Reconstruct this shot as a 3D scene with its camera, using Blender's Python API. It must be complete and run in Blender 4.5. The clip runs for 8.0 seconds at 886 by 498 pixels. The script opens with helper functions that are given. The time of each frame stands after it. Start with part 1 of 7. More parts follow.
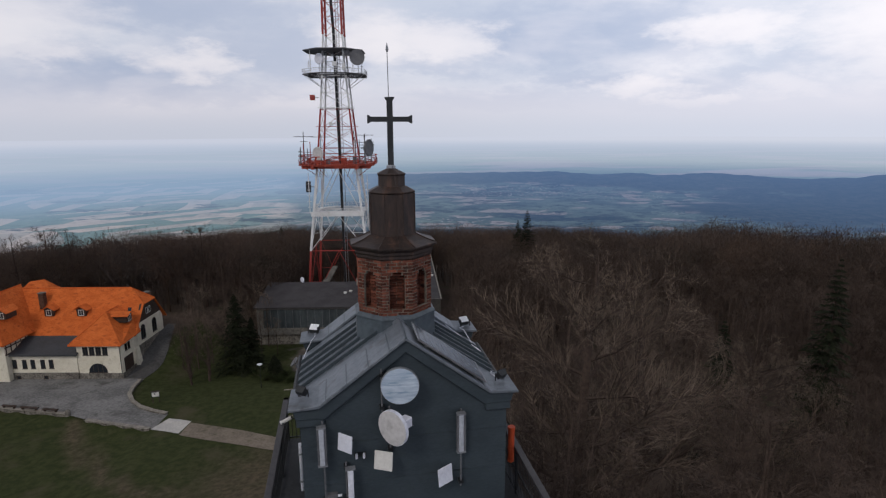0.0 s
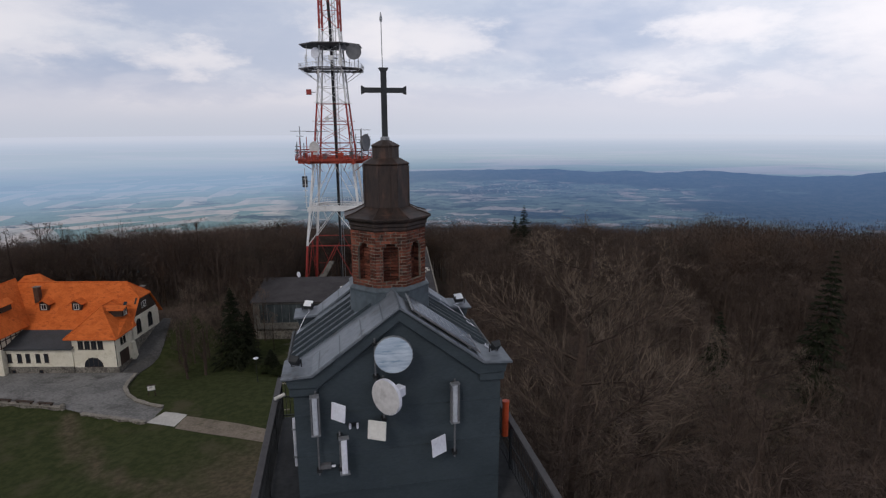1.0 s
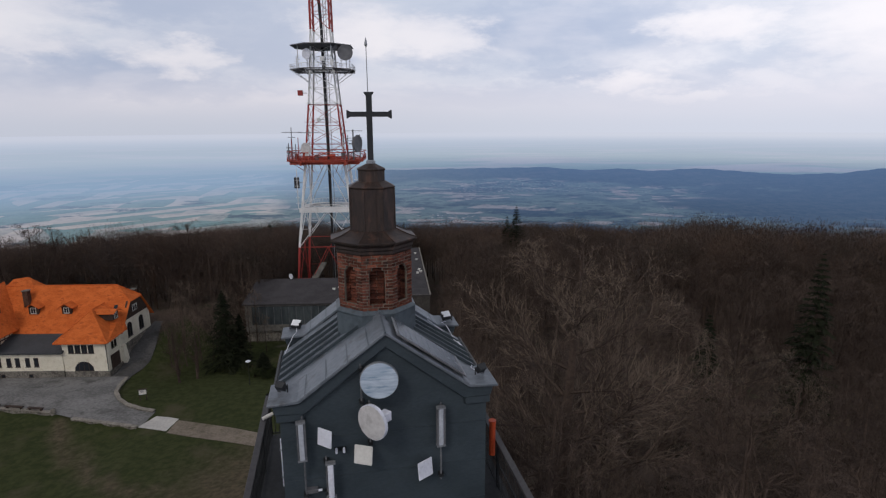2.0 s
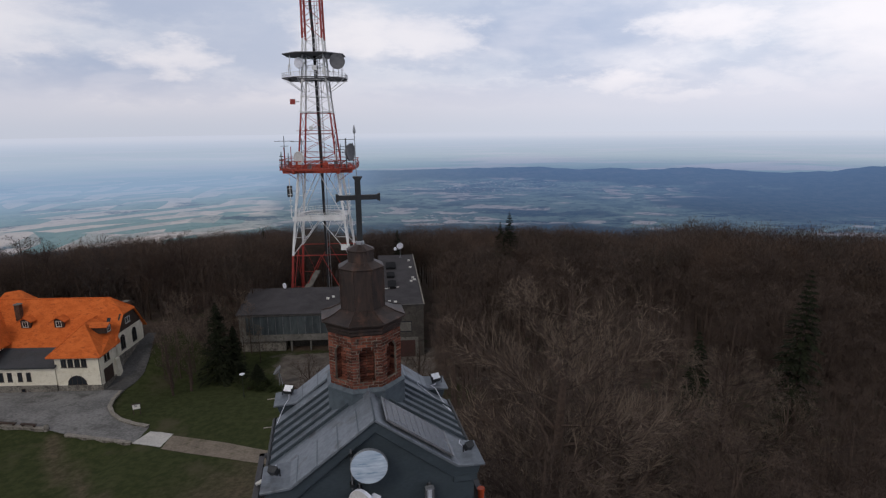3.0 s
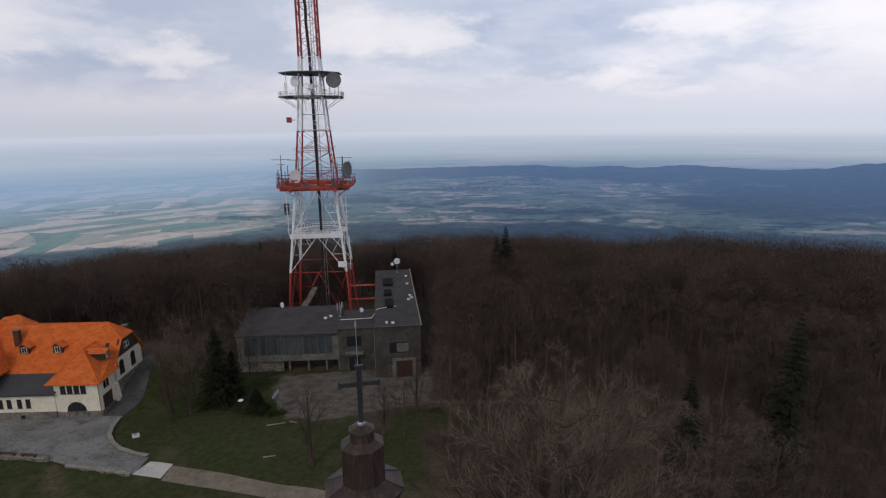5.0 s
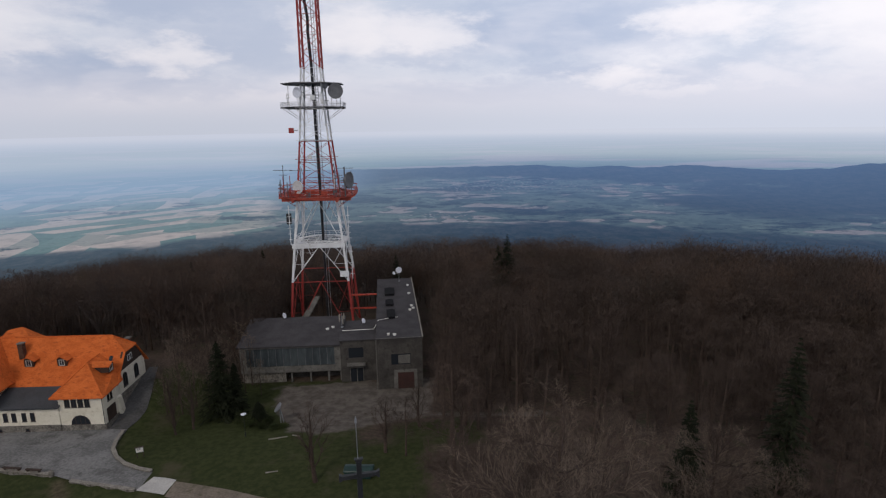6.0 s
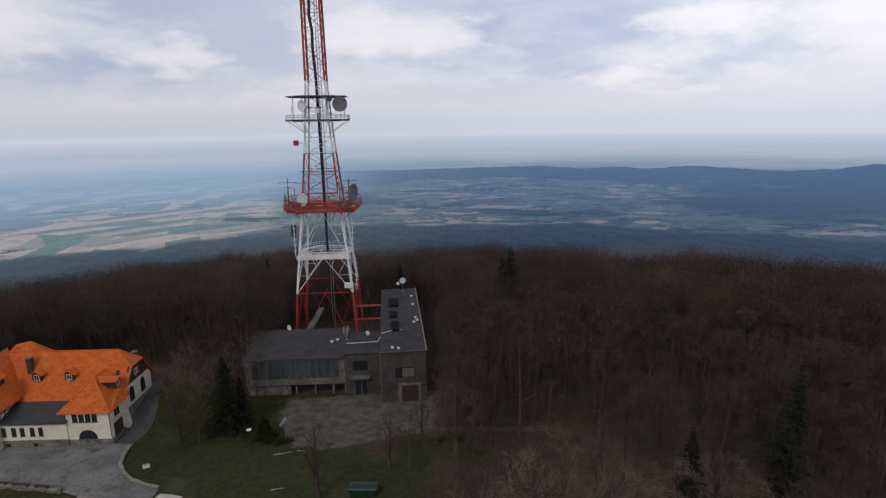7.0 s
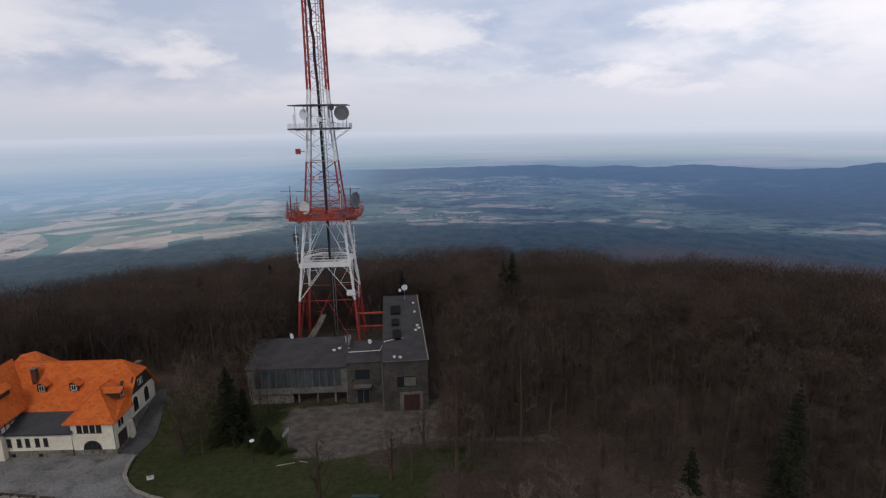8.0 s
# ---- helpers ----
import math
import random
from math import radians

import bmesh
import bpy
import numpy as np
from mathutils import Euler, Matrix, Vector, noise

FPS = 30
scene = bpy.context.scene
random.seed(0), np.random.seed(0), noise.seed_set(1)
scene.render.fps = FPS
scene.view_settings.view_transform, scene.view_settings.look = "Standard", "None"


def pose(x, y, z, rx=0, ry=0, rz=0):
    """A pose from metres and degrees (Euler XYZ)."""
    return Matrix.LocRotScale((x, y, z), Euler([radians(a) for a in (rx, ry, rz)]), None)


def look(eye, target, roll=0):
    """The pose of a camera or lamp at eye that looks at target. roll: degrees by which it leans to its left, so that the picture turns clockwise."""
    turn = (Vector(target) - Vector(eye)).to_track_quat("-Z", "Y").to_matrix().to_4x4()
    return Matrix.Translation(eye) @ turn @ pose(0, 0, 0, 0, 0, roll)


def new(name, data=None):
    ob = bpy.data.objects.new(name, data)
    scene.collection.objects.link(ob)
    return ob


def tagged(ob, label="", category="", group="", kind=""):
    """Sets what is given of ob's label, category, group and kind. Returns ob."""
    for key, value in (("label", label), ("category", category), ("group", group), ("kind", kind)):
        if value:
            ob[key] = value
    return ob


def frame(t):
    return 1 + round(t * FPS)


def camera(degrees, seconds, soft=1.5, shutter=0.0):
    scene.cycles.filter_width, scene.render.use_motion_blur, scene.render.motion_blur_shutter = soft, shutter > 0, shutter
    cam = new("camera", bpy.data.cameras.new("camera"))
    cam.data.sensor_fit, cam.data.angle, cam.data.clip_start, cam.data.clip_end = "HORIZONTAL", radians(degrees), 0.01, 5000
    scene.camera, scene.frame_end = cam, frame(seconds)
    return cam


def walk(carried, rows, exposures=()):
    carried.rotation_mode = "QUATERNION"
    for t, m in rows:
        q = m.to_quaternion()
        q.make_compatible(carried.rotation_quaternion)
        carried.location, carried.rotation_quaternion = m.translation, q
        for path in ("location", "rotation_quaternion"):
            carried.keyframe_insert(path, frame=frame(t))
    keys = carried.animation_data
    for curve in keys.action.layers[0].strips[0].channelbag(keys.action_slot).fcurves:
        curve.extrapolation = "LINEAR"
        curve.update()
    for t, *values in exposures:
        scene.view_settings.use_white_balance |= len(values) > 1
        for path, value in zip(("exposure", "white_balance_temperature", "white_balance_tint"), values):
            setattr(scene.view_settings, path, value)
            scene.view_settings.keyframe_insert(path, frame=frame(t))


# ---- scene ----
cam = camera(76.4, 8.0, soft=1.25)
METRES, EYE, TILT, LEAN, TURN = 18.0, 46.0, -12.0, 0.3, 0.0
ROWS = [
    (0.0, 0.0, 0.0, 0.0, 0.0, 0.0, -0.0),
    (0.5, 0.0028, -0.0022, -0.012, -0.1, -0.12, -0.02),
    (1.0, 0.0042, 0.0026, -0.0378, -0.31, -0.25, -0.04),
    (2.5, 0.0218, -0.011, 0.0483, -1.34, -0.44, 0.4),
    (3.0, 0.0252, -0.0234, 0.1185, -1.6, -0.45, 0.6),
    (3.5, 0.0236, -0.0346, 0.1921, -1.78, -0.49, 0.75),
    (4.0, 0.0239, -0.0477, 0.2668, -1.89, -0.55, 0.82),
    (4.5, 0.0248, -0.0595, 0.3403, -1.96, -0.64, 0.84),
    (6.0, 0.037, -0.0956, 0.5729, -1.73, -0.76, 0.87),
    (6.5, 0.039, -0.1133, 0.66, -1.54, -0.71, 0.86),
    (7.0, 0.0398, -0.1297, 0.7443, -1.34, -0.71, 0.88),
    (7.5, 0.0407, -0.1446, 0.8191, -1.22, -0.75, 0.88),
    (8.0, 0.0509, -0.1566, 0.888, -1.11, -0.86, 0.94),
]
walk(cam, [(t, pose(0, 0, EYE, TILT, LEAN, TURN) @ pose(METRES * x, METRES * y, METRES * z, 90 + pitch, roll, yaw)) for t, x, y, z, yaw, pitch, roll in ROWS])


# ---- world, sun, exposure ----
scene.view_settings.use_white_balance = True
scene.view_settings.white_balance_temperature = 6640
scene.view_settings.white_balance_tint = 10.5
SUN_EL, SUN_AZ = 42.0, 205.0   # degrees; azimuth clockwise from straight ahead


def make_world():
    w = bpy.data.worlds.new("overcast_sky")
    scene.world = w
    w.use_nodes = True
    nt = w.node_tree
    nt.nodes.clear()
    N, L = nt.nodes.new, nt.links.new
    out, bg = N("ShaderNodeOutputWorld"), N("ShaderNodeBackground")
    sky = N("ShaderNodeTexSky")
    sky.sky_type, sky.sun_disc = "NISHITA", False
    sky.sun_elevation, sky.sun_rotation = radians(SUN_EL), radians(SUN_AZ)
    sky.air_density, sky.dust_density = 1.5, 3.0
    gain = N("ShaderNodeVectorMath"); gain.operation = "SCALE"; gain.inputs[3].default_value = 0.10
    L(sky.outputs[0], gain.inputs[0])
    tc, sep = N("ShaderNodeTexCoord"), N("ShaderNodeSeparateXYZ")
    L(tc.outputs["Generated"], sep.inputs[0])
    up = N("ShaderNodeMath"); up.operation = "MAXIMUM"; up.inputs[1].default_value = 0.0
    L(sep.outputs[2], up.inputs[0])
    den = N("ShaderNodeMath"); den.operation = "ADD"; den.inputs[1].default_value = 0.30
    L(up.outputs[0], den.inputs[0])
    flat = N("ShaderNodeCombineXYZ")
    for i in (0, 1):
        d = N("ShaderNodeMath"); d.operation = "DIVIDE"
        L(sep.outputs[i], d.inputs[0]); L(den.outputs[0], d.inputs[1]); L(d.outputs[0], flat.inputs[i])
    def clouds(scale, detail, seed, lo, hi):
        m = N("ShaderNodeMapping"); m.inputs["Location"].default_value = (seed, seed * 0.37, 0); m.inputs["Scale"].default_value = (0.85, 1.15, 1)
        n = N("ShaderNodeTexNoise"); n.inputs["Scale"].default_value = scale; n.inputs["Detail"].default_value = detail
        n.inputs["Roughness"].default_value = 0.5; n.inputs["Distortion"].default_value = 0.15
        r = N("ShaderNodeMapRange"); r.interpolation_type = "SMOOTHSTEP"
        r.inputs["From Min"].default_value, r.inputs["From Max"].default_value = lo, hi
        L(flat.outputs[0], m.inputs[0]); L(m.outputs[0], n.inputs["Vector"]); L(n.outputs["Fac"], r.inputs["Value"])
        return r.outputs[0]
    def mix(fac, a, b):
        m = N("ShaderNodeMix"); m.data_type = "RGBA"
        if isinstance(fac, float): m.inputs[0].default_value = fac
        else: L(fac, m.inputs[0])
        for s, v in ((6, a), (7, b)):
            if isinstance(v, tuple): m.inputs[s].default_value = (*v, 1)
            else: L(v, m.inputs[s])
        return m.outputs[2]
    big, small = clouds(0.95, 7.0, 4.3, 0.34, 0.66), clouds(2.3, 6.0, 5.2, 0.48, 0.66)
    def calc(op, a, b=None):
        m = N("ShaderNodeMath"); m.operation = op
        for i, k in enumerate((a, b)):
            if k is None: continue
            if isinstance(k, (int, float)): m.inputs[i].default_value = k
            else: L(k, m.inputs[i])
        return m.outputs[0]
    # bearing and rise of the sight line in degrees, ruffled so that the banks of cloud get torn edges
    ruff = N("ShaderNodeTexNoise"); ruff.inputs["Scale"].default_value = 13.0; ruff.inputs["Detail"].default_value = 6.0; ruff.inputs["Roughness"].default_value = 0.62
    stretch = N("ShaderNodeMapping"); stretch.inputs["Scale"].default_value = (1, 1, 2.6)
    L(tc.outputs["Generated"], stretch.inputs[0]); L(stretch.outputs[0], ruff.inputs["Vector"])
    rc = N("ShaderNodeSeparateColor"); L(ruff.outputs["Color"], rc.inputs[0])
    bearing = calc("ADD", calc("MULTIPLY", calc("ARCTAN2", sep.outputs[0], sep.outputs[1]), 57.3), calc("MULTIPLY", calc("SUBTRACT", rc.outputs[0], 0.42), 13.0))
    rise = calc("ADD", calc("MULTIPLY", calc("ARCSINE", sep.outputs[2]), 57.3), calc("MULTIPLY", calc("SUBTRACT", rc.outputs[1], 0.28), 4.6))
    def bank(list_of_banks):
        total = None
        for az0, el0, wide, tall, thick in list_of_banks:
            p = calc("DIVIDE", calc("SUBTRACT", bearing, az0), wide)
            q = calc("DIVIDE", calc("SUBTRACT", rise, el0), tall)
            d = calc("ADD", calc("MULTIPLY", p, p), calc("MULTIPLY", q, q))
            r = N("ShaderNodeMapRange"); r.interpolation_type = "SMOOTHSTEP"
            for key, val in (("From Min", -0.3), ("From Max", 2.6), ("To Min", thick), ("To Max", 0.0)): r.inputs[key].default_value = val
            L(d, r.inputs["Value"])
            total = r.outputs[0] if total is None else calc("MAXIMUM", total, r.outputs[0])
        return total
    grey = bank(((-28, 5.6, 9, 1.9, 0.9), (-24, 11.3, 13, 1.6, 0.8), (-15, 8.2, 8, 3.0, 0.75), (12, 9.5, 11, 2.9, 0.95), (15, 5.8, 5, 1.1, 0.8), (20, 8.6, 7, 1.6, 0.7), (27, 5.2, 7, 1.0, 0.5), (36, 6.6, 7, 1.0, 0.5), (2, 7.0, 6, 0.9, 0.55), (-19, 4.2, 8, 0.9, 0.55), (6, 3.9, 8, 0.8, 0.5)))
    white = bank(((-38, 9.5, 8, 3.4, 0.8), (-21.5, 6.9, 3.6, 1.1, 0.8), (-25.5, 2.5, 2.8, 0.8, 0.75), (-34, 7.2, 3.4, 0.9, 0.7), (-5, 9.4, 5, 1.9, 0.8), (1.5, 9.2, 4.2, 1.7, 0.85), (27, 9.3, 4.6, 1.3, 0.95), (19.5, 5.0, 4.0, 0.9, 0.85), (24.5, 3.4, 2.6, 0.6, 0.7), (31, 4.7, 3.2, 0.9, 0.6), (40, 8.6, 7, 3.8, 0.9), (-14, 3.4, 4, 0.7, 0.5)))
    cloud = mix(big, (0.56, 0.62, 0.76), (0.74, 0.76, 0.86))
    cloud = mix(grey, cloud, (0.41, 0.485, 0.665))
    cloud = mix(calc("MULTIPLY", small, 0.28), cloud, (0.92, 0.89, 0.95))
    cloud = mix(calc("MULTIPLY", white, 0.72), cloud, (0.97, 0.93, 0.97))
    haze = N("ShaderNodeMapRange"); haze.interpolation_type = "SMOOTHSTEP"
    haze.inputs["From Min"].default_value, haze.inputs["From Max"].default_value = -0.012, 0.060
    haze.inputs["To Min"].default_value, haze.inputs["To Max"].default_value = 1.0, 0.0
    L(sep.outputs[2], haze.inputs["Value"])
    glow = N("ShaderNodeMapRange"); glow.interpolation_type = "SMOOTHSTEP"
    glow.inputs["From Min"].default_value, glow.inputs["From Max"].default_value = 0.01, 0.10
    glow.inputs["To Min"].default_value, glow.inputs["To Max"].default_value = 0.8, 0.0
    L(sep.outputs[2], glow.inputs["Value"])
    cloud = mix(glow.outputs[0], cloud, (0.70, 0.695, 0.795))
    cloud = mix(haze.outputs[0], cloud, (0.59, 0.635, 0.75))
    # unseen dark deck added overhead to dim the ground, above the bright horizon band
    deck = N("ShaderNodeMapRange"); deck.interpolation_type = "SMOOTHSTEP"
    deck.inputs["From Min"].default_value, deck.inputs["From Max"].default_value = 0.26, 0.60
    L(sep.outputs[2], deck.inputs["Value"])
    cloud = mix(deck.outputs[0], cloud, mix(big, (0.24, 0.26, 0.31), (0.36, 0.37, 0.41)))
    L(mix(0.93, gain.outputs[0], cloud), bg.inputs[0])
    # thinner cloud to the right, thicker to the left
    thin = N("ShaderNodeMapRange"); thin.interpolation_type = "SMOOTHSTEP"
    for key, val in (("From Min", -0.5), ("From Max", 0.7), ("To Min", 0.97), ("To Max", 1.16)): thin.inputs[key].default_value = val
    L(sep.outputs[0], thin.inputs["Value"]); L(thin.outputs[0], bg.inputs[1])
    L(bg.outputs[0], out.inputs[0])


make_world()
sun = new("sun", bpy.data.lights.new("sun", "SUN"))
sun.data.energy, sun.data.angle, sun.data.color = 0.8, radians(12), (1.0, 0.95, 0.88)
_az, _el = radians(SUN_AZ), radians(SUN_EL)
sun.matrix_world = look((60 * math.sin(_az), 60 * math.cos(_az), 90), (60 * math.sin(_az) - math.sin(_az) * math.cos(_el), 60 * math.cos(_az) - math.cos(_az) * math.cos(_el), 90 - math.sin(_el)))


# ---- materials ----
def material(name, a, b, rough=0.8, metal=0.0, grain=20.0, blotch=1.5, bump=0.15, c=None, rand=0.0, stretch=(1, 1, 1), distance=0.02):
    """Two colours mixed by noise at two sizes (world metres), with grain in the relief; c: a third, for stains; rand: lightness varied piece by piece."""
    m = bpy.data.materials.new(name)
    m.use_nodes = True
    nt = m.node_tree
    N, L = nt.nodes.new, nt.links.new
    p = nt.nodes["Principled BSDF"]
    geo, mp = N("ShaderNodeNewGeometry"), N("ShaderNodeMapping")
    mp.inputs["Scale"].default_value = stretch
    L(geo.outputs["Position"], mp.inputs[0])
    def noise_tex(scale, detail):
        n = N("ShaderNodeTexNoise"); n.inputs["Scale"].default_value = scale; n.inputs["Detail"].default_value = detail
        n.inputs["Roughness"].default_value = 0.6
        L(mp.outputs[0], n.inputs["Vector"])
        return n.outputs["Fac"]
    def mix(f, u, v):
        x = N("ShaderNodeMix"); x.data_type = "RGBA"; L(f, x.inputs[0])
        for s, k in ((6, u), (7, v)):
            if isinstance(k, tuple): x.inputs[s].default_value = (*k, 1)
            else: L(k, x.inputs[s])
        return x.outputs[2]
    def ramp(f, lo, hi):
        r = N("ShaderNodeMapRange"); r.interpolation_type = "SMOOTHSTEP"
        r.inputs["From Min"].default_value, r.inputs["From Max"].default_value = lo, hi
        L(f, r.inputs["Value"])
        return r.outputs[0]
    fine, wide = noise_tex(grain, 5), noise_tex(blotch, 4)
    s = N("ShaderNodeMath"); s.operation = "ADD"
    L(fine, s.inputs[0]); L(wide, s.inputs[1])
    col = mix(ramp(s.outputs[0], 0.75, 1.25), a, b)
    if c:
        col = mix(ramp(noise_tex(blotch * 2.3, 5), 0.52, 0.72), col, c)
    if rand:
        oi, hsv, mr = N("ShaderNodeObjectInfo"), N("ShaderNodeHueSaturation"), N("ShaderNodeMapRange")
        mr.inputs["To Min"].default_value, mr.inputs["To Max"].default_value = 1 - rand, 1 + rand
        L(oi.outputs["Random"], mr.inputs["Value"]); L(mr.outputs[0], hsv.inputs["Value"]); L(col, hsv.inputs["Color"])
        col = hsv.outputs[0]
    L(col, p.inputs["Base Color"])
    rr = N("ShaderNodeMapRange")
    rr.inputs["To Min"].default_value, rr.inputs["To Max"].default_value = max(0.05, rough - 0.1), min(1.0, rough + 0.1)
    L(wide, rr.inputs["Value"]); L(rr.outputs[0], p.inputs["Roughness"])
    p.inputs["Metallic"].default_value = metal
    p.inputs["Specular IOR Level"].default_value = 0.12 if rough >= 0.85 else 0.5
    if bump:
        bp = N("ShaderNodeBump"); bp.inputs["Strength"].default_value = bump; bp.inputs["Distance"].default_value = distance
        L(fine, bp.inputs["Height"]); L(bp.outputs[0], p.inputs["Normal"])
    return m


def glass_material(name, tint, rough=0.08):
    m = bpy.data.materials.new(name)
    m.use_nodes = True
    p = m.node_tree.nodes["Principled BSDF"]
    p.inputs["Base Color"].default_value = (*tint, 1)
    p.inputs["Roughness"].default_value = rough
    p.inputs["IOR"].default_value = 1.5
    return m


SLATE = material("painted_sheet_cladding", (0.029, 0.041, 0.051), (0.043, 0.058, 0.070), 0.55, 0.0, 9, 0.9, 0.12, (0.038, 0.052, 0.060), stretch=(1, 1, 2.5))
ZINC = material("weathered_zinc", (0.115, 0.135, 0.16), (0.185, 0.205, 0.235), 0.45, 0.25, 7, 0.8, 0.1, (0.085, 0.09, 0.10))
ZINC_DARK = material("dark_zinc_flashing", (0.068, 0.086, 0.102), (0.105, 0.128, 0.148), 0.5, 0.2, 7, 0.8, 0.1, (0.055, 0.065, 0.075))
COPPER = material("brown_patinated_copper", (0.026, 0.018, 0.016), (0.056, 0.036, 0.029), 0.5, 0.3, 8, 1.2, 0.1, (0.10, 0.055, 0.04), stretch=(1.5, 1.5, 0.5))
BRICK = material("old_red_brick", (0.085, 0.034, 0.026), (0.205, 0.068, 0.042), 0.9, 0, 22, 2.2, 0.4, (0.045, 0.032, 0.027), rand=0.5)
MORTAR = material("lime_mortar", (0.12, 0.10, 0.085), (0.22, 0.185, 0.15), 0.95, 0, 30, 2.5, 0.3, (0.10, 0.08, 0.06))
BLACK_STEEL = material("black_painted_steel", (0.012, 0.013, 0.015), (0.03, 0.032, 0.035), 0.5, 0.2, 25, 2, 0.1)
GREY_STEEL = material("galvanised_steel", (0.22, 0.23, 0.25), (0.34, 0.35, 0.37), 0.45, 0.5, 20, 2, 0.1)
WHITE_PLASTIC = material("white_plastic", (0.64, 0.65, 0.73), (0.76, 0.77, 0.85), 0.45, 0, 15, 2, 0.05, (0.54, 0.55, 0.61))
DISH_PALE = material("pale_grey_radome", (0.50, 0.48, 0.48), (0.62, 0.60, 0.60), 0.5, 0, 9, 1.4, 0.05, (0.42, 0.40, 0.40))
CREAM_PLASTIC = material("cream_plastic", (0.60, 0.58, 0.55), (0.70, 0.68, 0.65), 0.5, 0, 15, 2, 0.05)
DISH_SKIN = material("dish_cover", (0.34, 0.42, 0.53), (0.56, 0.63, 0.71), 0.6, 0, 5, 1.6, 0.25, (0.22, 0.31, 0.43), stretch=(0.5, 1, 3))
ORANGE_PIPE = material("orange_red_plastic", (0.50, 0.06, 0.015), (0.62, 0.09, 0.025), 0.5, 0, 15, 2, 0.05)
SOLAR = material("solar_cells", (0.022, 0.028, 0.042), (0.045, 0.055, 0.078), 0.25, 0.1, 12, 1.2, 0.02)
LAMP_GLASS = material("floodlight_glass", (0.78, 0.80, 0.83), (0.92, 0.93, 0.95), 0.25, 0, 15, 2, 0.0)
TILE = material("orange_clay_tiles", (0.47, 0.098, 0.020), (0.64, 0.155, 0.040), 0.85, 0, 5, 0.5, 0.6, (0.36, 0.078, 0.022), stretch=(1, 1.6, 1.6))
TILE_OLD = material("old_clay_tiles", (0.26, 0.10, 0.05), (0.36, 0.15, 0.08), 0.9, 0, 6, 0.5, 0.5)
PLASTER = material("cream_plaster", (0.62, 0.57, 0.46), (0.74, 0.69, 0.58), 0.9, 0, 8, 0.5, 0.15, (0.55, 0.49, 0.38))
STONE = material("grey_rubble_stone", (0.10, 0.09, 0.08), (0.24, 0.22, 0.19), 0.9, 0, 3.2, 0.8, 0.8, (0.07, 0.06, 0.055), distance=0.06)
TIMBER = material("dark_stained_timber", (0.025, 0.014, 0.010), (0.055, 0.032, 0.022), 0.8, 0, 14, 1.2, 0.3, stretch=(1, 1, 0.3))
FELT = material("grey_roofing_felt", (0.044, 0.041, 0.044), (0.072, 0.067, 0.071), 0.88, 0, 6, 0.35, 0.2, (0.060, 0.056, 0.058))
FELT_DARK = material("dark_roofing_felt", (0.03, 0.032, 0.037), (0.055, 0.058, 0.064), 0.8, 0, 6, 0.35, 0.2)
CONCRETE = material("weathered_concrete", (0.10, 0.095, 0.088), (0.175, 0.166, 0.152), 0.9, 0, 5, 0.4, 0.25, (0.075, 0.07, 0.062))
CONCRETE_DARK = material("dark_rendered_wall", (0.047, 0.043, 0.040), (0.086, 0.079, 0.072), 0.9, 0, 5, 0.4, 0.25, (0.038, 0.035, 0.031))
DARK_GLASS = glass_material("dark_window_glass", (0.018, 0.022, 0.028))
BLUE_GLASS = material("bluish_window_glass", (0.036, 0.045, 0.050), (0.082, 0.096, 0.102), 0.12, 0, 0.9, 0.25, 0.0, stretch=(1.3, 1, 0.35))
WHITE_FRAME = material("white_painted_wood", (0.60, 0.58, 0.54), (0.72, 0.70, 0.66), 0.6, 0, 14, 1, 0.1)
MAST_RED = material("red_mast_paint", (0.25, 0.024, 0.022), (0.35, 0.040, 0.030), 0.6, 0, 9, 0.4, 0.1, (0.26, 0.04, 0.03))
MAST_ORANGE = material("faded_red_mast_paint", (0.32, 0.040, 0.022), (0.44, 0.064, 0.032), 0.6, 0, 9, 0.4, 0.1)
MAST_WHITE = material("white_mast_paint", (0.62, 0.62, 0.63), (0.76, 0.76, 0.77), 0.6, 0, 9, 0.4, 0.1, (0.5, 0.49, 0.47))
CABLE = material("black_cable_bundle", (0.008, 0.008, 0.010), (0.02, 0.02, 0.023), 0.6, 0, 12, 1, 0.2)
DARK_DISH = material("dark_grey_dish", (0.09, 0.09, 0.10), (0.15, 0.15, 0.16), 0.6, 0, 9, 0.6, 0.05)
RED_DOOR = material("dark_red_door", (0.030, 0.012, 0.010), (0.055, 0.020, 0.016), 0.7, 0, 9, 1, 0.15)
BARK = material("grey_brown_bark", (0.046, 0.033, 0.027), (0.088, 0.063, 0.051), 0.95, 0, 5, 0.25, 0.5, rand=0.25)
BARK_PALE = material("pale_twigs", (0.100, 0.076, 0.059), (0.165, 0.127, 0.099), 0.95, 0, 5, 0.25, 0.3, rand=0.2)
def tinted(m, layer):
    """Lightness varied from tree to tree by a colour layer of the mesh."""
    nt = m.node_tree
    p = nt.nodes["Principled BSDF"]
    col = p.inputs["Base Color"].links[0].from_socket
    at, mul = nt.nodes.new("ShaderNodeVertexColor"), nt.nodes.new("ShaderNodeMix")
    at.layer_name, mul.data_type, mul.blend_type = layer, "RGBA", "MULTIPLY"
    mul.inputs[0].default_value = 1.0
    for a, b in ((col, mul.inputs[6]), (at.outputs[0], mul.inputs[7]), (mul.outputs[2], p.inputs["Base Color"])):
        nt.links.new(a, b)
    return m


